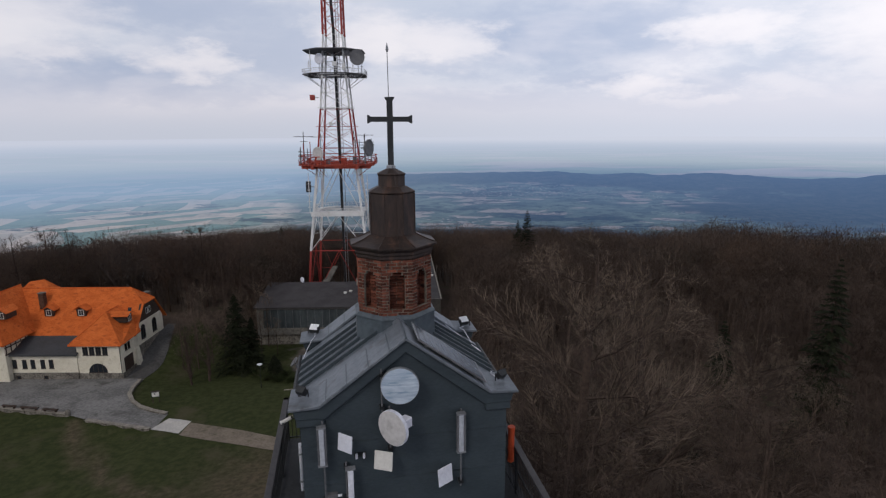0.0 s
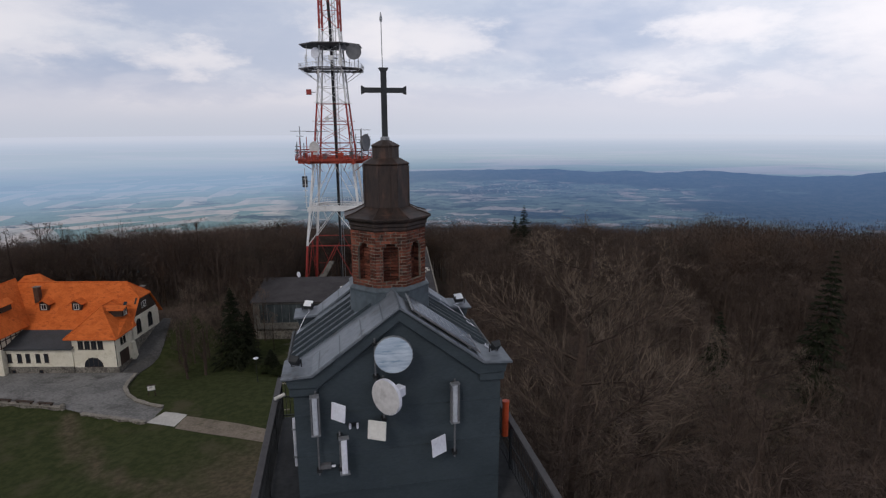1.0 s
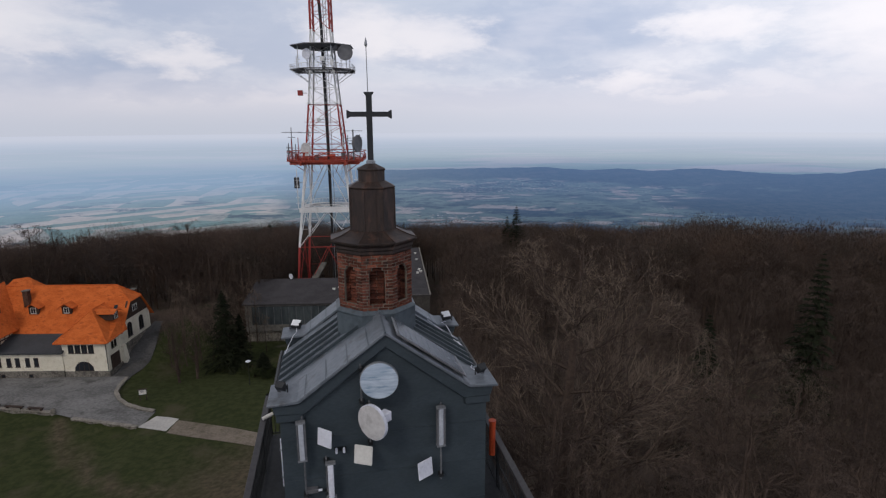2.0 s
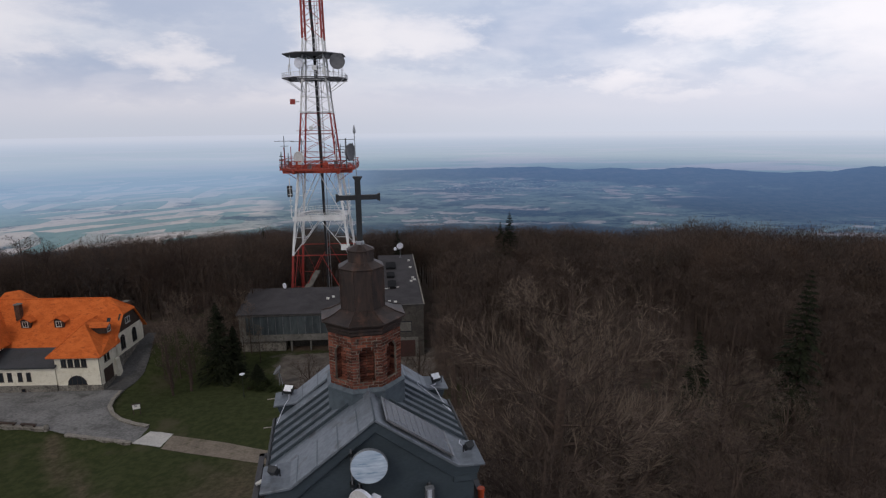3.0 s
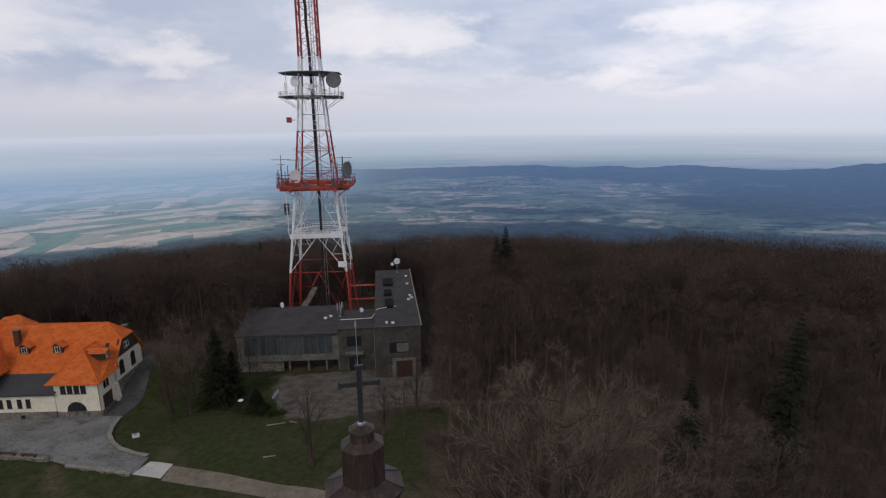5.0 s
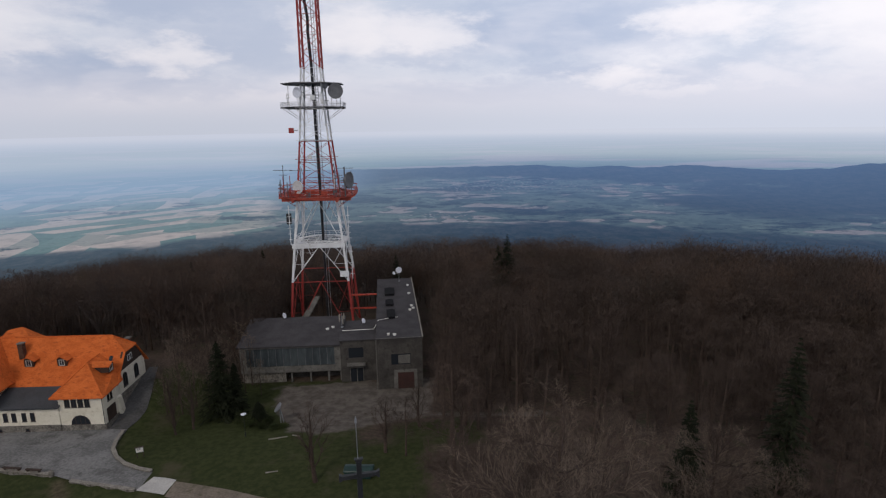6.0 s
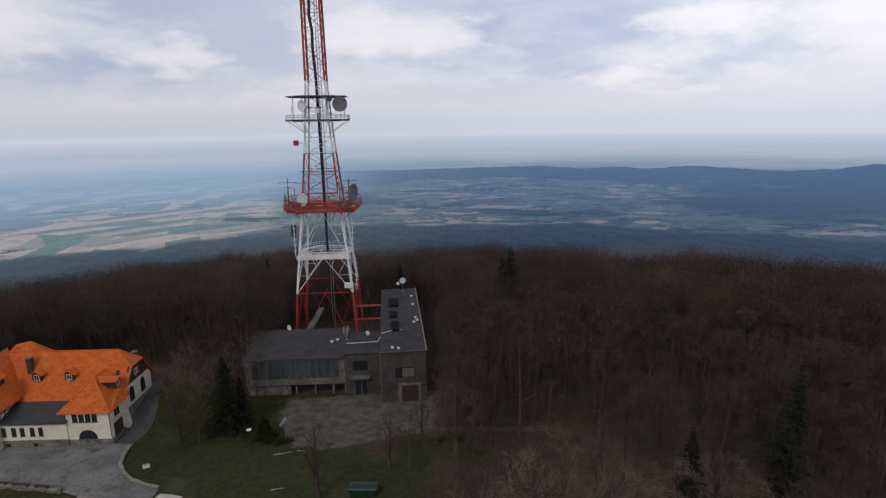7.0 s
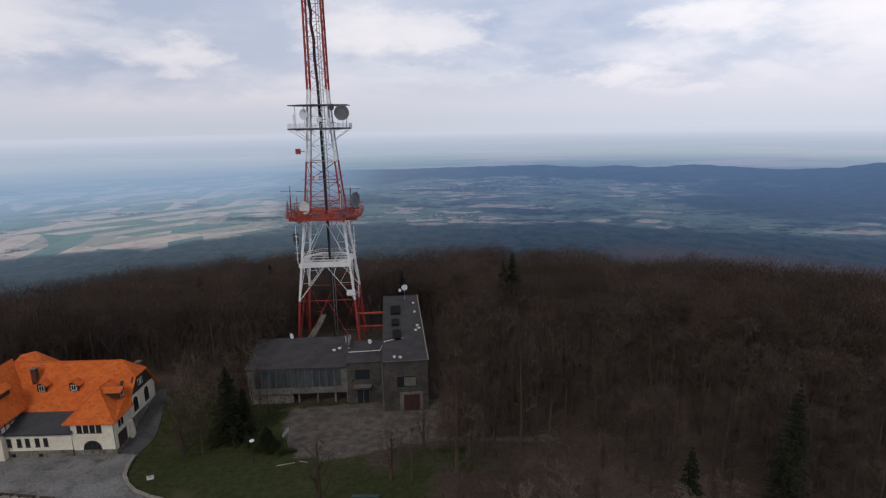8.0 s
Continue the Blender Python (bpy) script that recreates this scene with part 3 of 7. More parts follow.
def plain_material():
    m = bpy.data.materials.new("distant_fields")
    m.use_nodes = True
    nt = m.node_tree
    nt.nodes.clear()
    N, L = nt.nodes.new, nt.links.new
    geo, sep = N("ShaderNodeNewGeometry"), N("ShaderNodeSeparateXYZ")
    L(geo.outputs["Position"], sep.inputs[0])
    def math_node(op, a, b=None):
        x = N("ShaderNodeMath"); x.operation = op
        for i, k in enumerate((a, b)):
            if k is None: continue
            if isinstance(k, (int, float)): x.inputs[i].default_value = k
            else: L(k, x.inputs[i])
        return x.outputs[0]
    def step(f, lo, hi, a=0.0, b=1.0):
        r = N("ShaderNodeMapRange"); r.interpolation_type = "SMOOTHSTEP"
        for key, val in (("From Min", lo), ("From Max", hi), ("To Min", a), ("To Max", b)): r.inputs[key].default_value = val
        L(f, r.inputs["Value"])
        return r.outputs[0]
    def mixc(f, u, v):
        x = N("ShaderNodeMix"); x.data_type = "RGBA"
        if isinstance(f, float): x.inputs[0].default_value = f
        else: L(f, x.inputs[0])
        for s, k in ((6, u), (7, v)):
            if isinstance(k, tuple): x.inputs[s].default_value = (*k, 1)
            else: L(k, x.inputs[s])
        return x.outputs[2]
    r = math_node("SQRT", math_node("ADD", math_node("MULTIPLY", sep.outputs[0], sep.outputs[0]), math_node("MULTIPLY", sep.outputs[1], sep.outputs[1])))
    s = math_node("DIVIDE", math_node("SUBTRACT", r, 1650.0), 3200.0)
    true_r = math_node("MULTIPLY", math_node("POWER", 27.0, s), 1.75)   # kilometres
    k = math_node("DIVIDE", true_r, r)
    pos = N("ShaderNodeCombineXYZ")
    L(math_node("MULTIPLY", sep.outputs[0], k), pos.inputs[0]); L(math_node("MULTIPLY", sep.outputs[1], k), pos.inputs[1])
    def tex(scale, detail=5, stretch=(1, 1, 1), rough=0.6, at=(0, 0, 0)):
        mp = N("ShaderNodeMapping"); mp.inputs["Scale"].default_value = stretch; mp.inputs["Location"].default_value = at
        t = N("ShaderNodeTexNoise"); t.inputs["Scale"].default_value = scale; t.inputs["Detail"].default_value = detail; t.inputs["Roughness"].default_value = rough
        L(pos.outputs[0], mp.inputs[0]); L(mp.outputs[0], t.inputs["Vector"])
        return t.outputs["Fac"]
    az = math_node("ARCTAN2", sep.outputs[0], sep.outputs[1])
    left = step(az, -0.40, -0.16, 1.0, 0.0)
    # blocks of long strip fields, each block ploughed its own way, each strip in one colour
    warp, shift = N("ShaderNodeTexNoise"), N("ShaderNodeVectorMath")
    warp.inputs["Scale"].default_value, warp.inputs["Detail"].default_value = 0.9, 1
    shift.operation = "MULTIPLY_ADD"; shift.inputs[1].default_value = (0.3, 0.3, 0)
    L(pos.outputs[0], warp.inputs["Vector"]); L(warp.outputs["Color"], shift.inputs[0]); L(pos.outputs[0], shift.inputs[2])
    mp = N("ShaderNodeMapping"); mp.inputs["Rotation"].default_value = (0, 0, -0.5); mp.inputs["Scale"].default_value = (1.1, 1.9, 1)
    vo = N("ShaderNodeTexVoronoi"); vo.inputs["Scale"].default_value = 1.7; vo.inputs["Randomness"].default_value = 0.9
    L(shift.outputs[0], mp.inputs[0]); L(mp.outputs[0], vo.inputs["Vector"])
    cell, sh = N("ShaderNodeSeparateColor"), N("ShaderNodeSeparateXYZ")
    L(vo.outputs["Color"], cell.inputs[0]); L(shift.outputs[0], sh.inputs[0])
    def across(angle, width):
        return math_node("DIVIDE", math_node("ADD", math_node("MULTIPLY", sh.outputs[0], -math.sin(angle)), math_node("MULTIPLY", sh.outputs[1], math.cos(angle))), width)
    pick = math_node("GREATER_THAN", cell.outputs[1], 0.42)
    u = math_node("ADD", math_node("MULTIPLY", across(0.80, 0.11), pick), math_node("MULTIPLY", across(1.78, 0.14), math_node("SUBTRACT", 1.0, pick)))
    key = N("ShaderNodeCombineXYZ"); white = N("ShaderNodeTexWhiteNoise"); white.noise_dimensions = "2D"
    L(math_node("FLOOR", u), key.inputs[0]); L(math_node("MULTIPLY", cell.outputs[0], 97.0), key.inputs[1]); L(key.outputs[0], white.inputs["Vector"])
    ramp = N("ShaderNodeValToRGB"); ramp.color_ramp.interpolation = "CONSTANT"
    tones = ((0.0, (0.15, 0.245, 0.195)), (0.20, (0.50, 0.43, 0.36)), (0.30, (0.18, 0.275, 0.22)), (0.47, (0.60, 0.495, 0.415)), (0.60, (0.20, 0.28, 0.22)), (0.76, (0.38, 0.36, 0.29)), (0.84, (0.64, 0.525, 0.435)))
    el = ramp.color_ramp.elements
    for i, (at, c) in enumerate(tones):
        e = el[i] if i < 2 else el.new(at)
        e.position, e.color = at, (*c, 1)
    L(white.outputs["Value"], ramp.inputs[0])
    # small plots, hedges and gardens of the hilly side
    plots = N("ShaderNodeTexVoronoi"); plots.inputs["Scale"].default_value = 9.0
    pm = N("ShaderNodeMapping"); pm.inputs["Scale"].default_value = (0.7, 1.0, 1); L(shift.outputs[0], pm.inputs[0]); L(pm.outputs[0], plots.inputs["Vector"])
    pc = N("ShaderNodeSeparateColor"); L(plots.outputs["Color"], pc.inputs[0])
    small = mixc(step(math_node("ADD", pc.outputs[0], math_node("MULTIPLY", tex(1.1, 4, (1, 1, 1), 0.5, (5, 2, 0)), 0.9)), 1.28, 1.33), mixc(pc.outputs[1], (0.072, 0.102, 0.090), (0.150, 0.195, 0.155)), (0.34, 0.295, 0.265))
    fields = mixc(step(math_node("ADD", left, math_node("MULTIPLY", tex(0.7, 4), 0.5)), 0.55, 0.80), small, ramp.outputs[0])
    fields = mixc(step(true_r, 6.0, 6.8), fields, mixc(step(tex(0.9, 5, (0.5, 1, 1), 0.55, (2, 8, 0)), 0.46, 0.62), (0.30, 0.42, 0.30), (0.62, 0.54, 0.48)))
    hedge = step(tex(11.0, 6, (1, 1, 1), 0.78), 0.50, 0.60)
    wood = math_node("MAXIMUM", step(math_node("ADD", tex(1.5, 9, (0.8, 1.2, 1), 0.74), math_node("MULTIPLY", left, -0.035)), 0.515, 0.565), math_node("MULTIPLY", hedge, step(az, -0.5, 0.0, 0.25, 0.70)))
    rim = math_node("ADD", true_r, math_node("MULTIPLY", math_node("SUBTRACT", tex(1.1, 6), 0.5), 0.9))
    near = step(math_node("SUBTRACT", rim, step(az, -0.45, 0.0, 0.42, 0.45)), 2.30, 2.44, 1.0, 0.0)
    crest = math_node("ADD", true_r, math_node("MULTIPLY", math_node("SUBTRACT", tex(0.7, 4, (1, 1, 1), 0.5, (3, 1, 0)), 0.5), 1.6))
    ridge = math_node("MULTIPLY", step(az, -0.30, -0.16, 0.0, 0.9), math_node("MULTIPLY", step(crest, 4.75, 5.0), step(true_r, 6.15, 6.35, 1.0, 0.0)))
    right = math_node("MULTIPLY", step(math_node("ADD", az, math_node("MULTIPLY", math_node("SUBTRACT", tex(0.9, 5), 0.5), 0.5)), 0.42, 0.50), math_node("MULTIPLY", step(crest, 3.2, 3.6), step(true_r, 6.15, 6.35, 1.0, 0.0)))
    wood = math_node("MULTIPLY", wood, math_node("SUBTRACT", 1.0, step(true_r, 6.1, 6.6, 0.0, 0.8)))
    wood = math_node("MAXIMUM", math_node("MAXIMUM", wood, near), math_node("MAXIMUM", ridge, right))
    grainy = tex(14.0, 8, (1, 0.7, 1), 0.85)
    wood_col = mixc(step(grainy, 0.42, 0.60), (0.012, 0.025, 0.023), (0.049, 0.053, 0.046))
    brown = step(math_node("ADD", az, math_node("MULTIPLY", tex(1.3, 4), 0.6)), 0.50, 0.70)
    wood_col = mixc(math_node("MULTIPLY", math_node("MULTIPLY", brown, 0.8), step(true_r, 2.2, 2.5, 1.0, 0.0)), wood_col, (0.085, 0.058, 0.050))
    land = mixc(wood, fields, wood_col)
    # villages: pale roofs in loose clusters
    specks = N("ShaderNodeTexVoronoi"); specks.inputs["Scale"].default_value = 36.0
    L(pos.outputs[0], specks.inputs["Vector"])
    sc = N("ShaderNodeSeparateColor"); L(specks.outputs["Color"], sc.inputs[0])
    town = math_node("MULTIPLY", step(specks.outputs["Distance"], 0.22, 0.34, 1.0, 0.0), step(tex(0.75, 4, (1, 1, 1), 0.6, (9, 4, 0)), 0.53, 0.60))
    town = math_node("MULTIPLY", math_node("MULTIPLY", town, step(true_r, 2.5, 2.8)), math_node("MULTIPLY", step(true_r, 4.6, 5.2, 1.0, 0.0), math_node("SUBTRACT", 1.0, math_node("MAXIMUM", math_node("MAXIMUM", ridge, near), right))))
    land = mixc(math_node("MULTIPLY", town, step(az, -0.4, -0.1, 0.25, 0.7)), land, mixc(step(sc.outputs[0], 0.45, 0.55), (0.36, 0.23, 0.19), (0.56, 0.52, 0.50)))
    # distance haze painted as emission in skylight colours over the land
    haze_glow = math_node("SUBTRACT", 1.0, math_node("POWER", 2.718, math_node("MULTIPLY", math_node("SUBTRACT", true_r, 1.5), -0.185)))
    haze_glow = math_node("MINIMUM", math_node("MAXIMUM", haze_glow, step(true_r, 6.1, 7.4, 0.0, 0.70)), 0.985)
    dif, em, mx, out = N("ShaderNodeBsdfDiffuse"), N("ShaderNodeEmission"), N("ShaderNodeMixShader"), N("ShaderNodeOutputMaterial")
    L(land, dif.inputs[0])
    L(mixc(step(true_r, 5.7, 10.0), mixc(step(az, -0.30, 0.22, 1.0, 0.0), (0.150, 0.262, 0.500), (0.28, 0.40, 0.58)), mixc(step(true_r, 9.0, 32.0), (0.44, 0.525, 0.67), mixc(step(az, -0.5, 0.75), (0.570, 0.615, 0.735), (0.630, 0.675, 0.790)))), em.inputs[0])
    # more of the painted haze to the left
    haze_glow = math_node("MAXIMUM", haze_glow, math_node("MULTIPLY", step(true_r, 2.1, 5.6, 0.05, 0.88), step(az, -0.30, 0.22, 1.0, 0.0)))
    L(haze_glow, mx.inputs[0]); L(dif.outputs[0], mx.inputs[1]); L(em.outputs[0], mx.inputs[2]); L(mx.outputs[0], out.inputs[0])
    return m


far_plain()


# ---- church tower ----
TX, TY, TURN_T = -1.36, 15.04, 10.4
TB = height(TX, TY)
LV = 0.26


def church_tower():
    t = thing("church_tower", TX, TY, TB, TURN_T, "slate-blue clad church tower with zinc gable roof and brick lantern", "church tower")
    M = lambda: Mesh(-TB)
    part("wall", M().prism([(-2.55, TB - 1), (2.55, TB - 1), (2.55, 39.2), (0, 40.95), (-2.55, 39.2)], "y", -2.36, 2.40), SLATE, t, "slate-blue sheet cladding")
    # sheet joints across the facade
    for z in (38.55, 37.45, 36.35, 35.2):
        part("cladding_joint", M().box(-2.56, 2.56, -2.382, -2.35, z - 0.012, z + 0.012), SLATE, t)
    # gable copings, front and back
    for v0, v1 in ((-2.58, -1.45), (1.82, 2.75)):
        top = [(-2.80, 39.62), (-2.10, 39.68), (0, 41.22), (2.10, 39.68), (2.80, 39.62)]
        part("gable_coping", M().prism(top + [(2.80, 39.56), (2.07, 39.60), (0, 41.14), (-2.07, 39.60), (-2.80, 39.56)], "y", v0, v1), ZINC, t, "weathered zinc coping", bevel=0.012)
        for u in (0.40, 0.90, 1.42, 1.92):
            for s in (-1, 1):
                zu = 41.22 - 0.7333 * u
                part("coping_joint", M().prism([(s * (u - 0.015), zu + 0.008), (s * (u + 0.015), zu - 0.012), (s * (u + 0.015), zu - 0.002), (s * (u - 0.015), zu + 0.018)], "y", v0 - 0.006, v1), ZINC_DARK, t)
        part("coping_ridge", M().tube((0, v0 - 0.01, 41.215), (0, v1, 41.215), 0.03, n=6), ZINC_DARK, t)
        w0, w1 = (v0 + 0.09, v1 - 0.05)
        part("gable_cornice", M().prism([(-2.71, 39.56), (-2.06, 39.60), (0, 41.14), (2.06, 39.60), (2.71, 39.56), (2.64, 39.30), (1.95, 39.28), (0, 40.80), (-1.95, 39.28), (-2.64, 39.30)], "y", w0, w1), SLATE, t, bevel=0.02)
        for s in (-1, 1):
            part("cornice_block", M().box(min(s * 1.98, s * 2.63), max(s * 1.98, s * 2.63), v0 + 0.13, v1 - 0.05, 39.08, 39.30), SLATE, t, bevel=0.02)
    # roof slopes with standing seams
    for s in (-1, 1):
        slope = part("roof_slope", M().slab([(0, -1.45, 41.04), (s * 2.74, -1.45, 39.18), (s * 2.74, 1.82, 39.18), (0, 1.82, 41.04)], 0.06), ZINC, t, "grey zinc sheet with standing seams")
        for k in range(5):
            v = -0.68 + 0.46 * k
            part("seam", M().prism([(0.0, 41.03), (s * 2.74, 39.17), (s * 2.74, 39.28), (0.0, 41.14)], "y", v - 0.026, v + 0.026), SLATE, slope, "dark standing seam")
        part("gutter", M().tube((s * 2.79, -1.47, 39.14), (s * 2.79, 1.84, 39.14), 0.07, n=8), BLACK_STEEL, t)
    part("ridge_cap", M().prism([(-0.16, 40.95), (0, 41.06), (0.16, 40.95), (0.16, 41.01), (0, 41.13), (-0.16, 41.01)], "y", -1.45, 1.82), ZINC, t)
    # lantern, a little behind the middle of the ridge
    def LM():
        m = Mesh(-TB)
        put = m.add
        m.add = lambda verts, faces: put([(x * 1.017, y * 1.017 + LV, 46 - (46 - z) * 1.017) for x, y, z in verts], faces)
        return m
    q = 1 / math.cos(math.pi / 8)
    o = math.pi / 8
    part("lantern_flashing", LM().lathe([(1.06 * q, 39.6), (1.06 * q, 41.10), (1.075 * q, 41.12), (1.075 * q, 41.16), (0.97 * q, 41.24)], 8, o), ZINC_DARK, t, "zinc flashing round the lantern foot", bevel=0.01)
    part("lantern_core", LM().lathe([(0.700 * q, 41.10), (0.700 * q, 42.85)], 8, o), MORTAR, t)
    part("lantern_cornice", LM().lathe([(0.97 * q, 42.70), (1.00 * q, 42.74), (1.00 * q, 42.82), (1.03 * q, 42.84), (1.03 * q, 42.92), (1.07 * q, 42.97), (1.07 * q, 43.02)], 8, o), COPPER, t, "dark brown moulded cornice", bevel=0.008)
    part("lantern_cap", LM().lathe([(1.05 * q, 42.98), (1.13 * q, 43.00), (1.135 * q, 43.05), (0.86 * q, 43.14), (0.60 * q, 43.27), (0.55 * q, 43.27)], 8, o), COPPER, t, "brown sheet-metal cap", bevel=0.006)
    for i in range(8):
        a = o + i * math.pi / 4
        m = LM()
        m.tube((1.13 * q * math.cos(a), 1.13 * q * math.sin(a), 43.06), (0.86 * q * math.cos(a), 0.86 * q * math.sin(a), 43.15), 0.016, n=5)
        m.tube((0.86 * q * math.cos(a), 0.86 * q * math.sin(a), 43.15), (0.60 * q * math.cos(a), 0.60 * q * math.sin(a), 43.28), 0.016, n=5)
        part("cap_seam", m, COPPER, t)
        part("drum_seam", LM().tube((0.59 * q * math.cos(a), 0.59 * q * math.sin(a), 43.26), (0.59 * q * math.cos(a), 0.59 * q * math.sin(a), 44.36), 0.013, n=5), COPPER, t)
    part("drum", LM().lathe([(0.59 * q, 43.24), (0.575 * q, 44.36), (0.60 * q, 44.38), (0.605 * q, 44.41), (0.37 * q, 44.54), (0.345 * q, 44.54), (0.345 * q, 44.82), (0.365 * q, 44.84), (0.365 * q, 44.87), (0.07 * q, 45.02)], 8, o), COPPER, t, "brown two-stepped metal drum", bevel=0.006)
    m = LM()
    m.box(-0.075, 0.075, -0.06, 0.06, 44.95, 46.78).box(-0.56, 0.56, -0.055, 0.055, 46.20, 46.33)
    for s in (-1, 1):
        m.prism([(s * 0.50, 46.19), (s * 0.57, 46.155), (s * 0.585, 46.155), (s * 0.585, 46.375), (s * 0.57, 46.375), (s * 0.50, 46.34)], "y", -0.065, 0.065)
    m.prism([(-0.07, 46.72), (-0.125, 46.80), (-0.125, 46.825), (0.125, 46.825), (0.125, 46.80), (0.07, 46.72)], "y", -0.065, 0.065)
    part("cross", m, BLACK_STEEL, t, "black iron cross with flared ends", bevel=0.008)
    part("lightning_rod", LM().tube((-0.02, 0, 46.8), (-0.03, 0, 47.95), 0.013, 0.011, 6).lathe([(0.0, 47.9), (0.04, 47.98), (0.028, 48.06), (0.004, 48.16)], 6, 0, -0.03, 0), GREY_STEEL, t, "thin grey lightning rod")
    part("cross_collar", LM().lathe([(0.12, 44.97), (0.12, 45.06), (0.09, 45.09)], 8), GREY_STEEL, t)
    part("down_lead", LM().tube((0.03, -0.12, 45.05), (0.05, -0.40, 44.86), 0.007, n=4).tube((0.05, -0.40, 44.86), (0.06, -0.60, 44.45), 0.007, n=4).tube((0.06, -0.62, 44.42), (0.06, -0.63, 43.29), 0.007, n=4).tube((0.06, -0.63, 43.29), (0.06, -1.14, 43.07), 0.006, n=4), COPPER, t)
    # gallery round the tower below the eaves
    part("gallery_floor", M().box(-3.6, 3.6, -5.2, 3.6, 35.2, 35.4), FELT_DARK, t, "dark gallery floor")
    bar = Mesh(-TB).box(-0.010, 0.010, -0.010, 0.010, 35.4, 36.9).data("rail_bar", BLACK_STEEL)
    for ax, ay, bx, by in ((-3.5, -5.1, -3.5, 3.5), (3.38, -5.1, 3.38, 3.5), (-3.5, 3.5, 3.38, 3.5), (-3.5, -5.1, 3.38, -5.1)):
        p, q = (min(ax, bx), max(ax, bx)), (min(ay, by), max(ay, by))
        rail = part("gallery_rail", Mesh(-TB).box(p[0] - 0.09, p[1] + 0.09, q[0] - 0.09, q[1] + 0.09, 36.90, 36.98), HANDRAIL, t, "dark steel railing with a grey handrail", bevel=0.006)
        for z in (35.5, 36.2):
            part("lower_rail", Mesh(-TB).box(p[0] - 0.02, p[1] + 0.02, q[0] - 0.02, q[1] + 0.02, z, z + 0.04), BLACK_STEEL, rail)
        length = math.hypot(bx - ax, by - ay)
        n = int(length / 0.13)
        for k in range(n + 1):
            b = new("rail_bar", bar)
            b.parent, b.location = rail, (ax + (bx - ax) * k / n, ay + (by - ay) * k / n, 0)
        for k in range(5):
            x, y = ax + (bx - ax) * k / 4, ay + (by - ay) * k / 4
            part("rail_post", Mesh(-TB).box(x - 0.035, x + 0.035, y - 0.035, y + 0.035, 35.4, 36.93), BLACK_STEEL, rail)
    return t


def lay_bricks(tower):
    """The eight brick faces of the lantern, each with an arched niche."""
    unit = Mesh().add([(-.5, 0, -.5), (.5, 0, -.5), (.5, 0, .5), (-.5, 0, .5), (-.5, -.85, -.5), (.5, -.85, -.5), (.5, -.85, .5), (-.5, -.85, .5), (-.46, -1, -.42), (.46, -1, -.42), (.46, -1, .42), (-.46, -1, .42)],
                      [(0, 3, 2, 1), (0, 1, 5, 4), (1, 2, 6, 5), (2, 3, 7, 6), (3, 0, 4, 7), (4, 5, 9, 8), (5, 6, 10, 9), (6, 7, 11, 10), (7, 4, 8, 11), (8, 9, 10, 11)]).data("brick", BRICK)
    rnd = random.Random(5)
    core = [o for o in tower.children if o.name.startswith("lantern_core")][0]
    half, course, z0 = 0.985 * math.tan(math.pi / 8), 1.50 / 18, 41.22
    rest = {}
    for face in range(8):
        a = face * math.pi / 4 - math.pi / 2
        for row in range(18):
            zc = z0 + (row + 0.5) * course
            cuts = [-half, -half + 0.272, half - 0.272, half] if row % 2 else [-half, -half + 0.136, 0.0, half - 0.136, half]
            niche = 0.0
            if 41.42 < zc < 42.40:
                niche = 0.205 if zc < 42.18 else math.sqrt(max(0.0, 0.205 ** 2 - (zc - 42.18) ** 2))
            spans = []
            for c0, c1 in zip(cuts, cuts[1:]):
                if niche and c0 < niche and c1 > -niche:
                    if c0 < -niche - 0.02: spans.append((c0, -niche, 0))
                    if c1 > niche + 0.02: spans.append((niche, c1, 0))
                else:
                    spans.append((c0, c1, 0))
            if niche:
                spans += [(-niche, 0, 1), (0, niche, 1)] if row % 2 else [(-niche, niche, 1)]
            for c0, c1, deep in spans:
                w, h = c1 - c0 - 0.012, course - 0.012
                if w < 0.02: continue
                out = (0.755 if deep else 0.985) + rnd.uniform(-0.008, 0.008)
                mid = (c0 + c1) / 2
                base = 0.690
                px, py = base * math.cos(a) - mid * math.sin(a), base * math.sin(a) + mid * math.cos(a)
                mtx = Matrix.LocRotScale((px * 1.017, py * 1.017 + LV, 46 - (46 - zc) * 1.017 - TB), Euler((rnd.uniform(-.03, .03), rnd.uniform(-.03, .03), a + math.pi / 2)), (w, out - base, h))
                if face in (0, 1, 7):
                    b = new("brick", unit)
                    b.parent, b.matrix_basis = core, mtx
                else:
                    verts = [mtx @ v.co for v in unit.vertices]
                    rest.setdefault("v", []).extend(tuple(v) for v in verts)
                    n = len(rest["v"]) - len(verts)
                    rest.setdefault("f", []).extend(tuple(n + i for i in p.vertices) for p in unit.polygons)
    bed = Mesh()
    for face in range(8):
        a = face * math.pi / 4 - math.pi / 2
        for row in range(18):
            za, zb = z0 + row * course, z0 + (row + 1) * course
            zc = (za + zb) / 2
            niche = 0.0
            if 41.42 < zc < 42.40:
                niche = 0.205 if zc < 42.18 else math.sqrt(max(0.0, 0.205 ** 2 - (zc - 42.18) ** 2))
            for c0, c1 in (((-0.395, -niche), (niche, 0.395)) if niche else ((-0.395, 0.395),)):
                vs = []
                for z in (za, zb):
                    for n, c in ((0.90, c0), (0.90, c1), (0.966, c1), (0.966, c0)):
                        x, y = n * math.cos(a) - c * math.sin(a), n * math.sin(a) + c * math.cos(a)
                        vs.append((x * 1.017, y * 1.017 + LV, 46 - (46 - z) * 1.017 - TB))
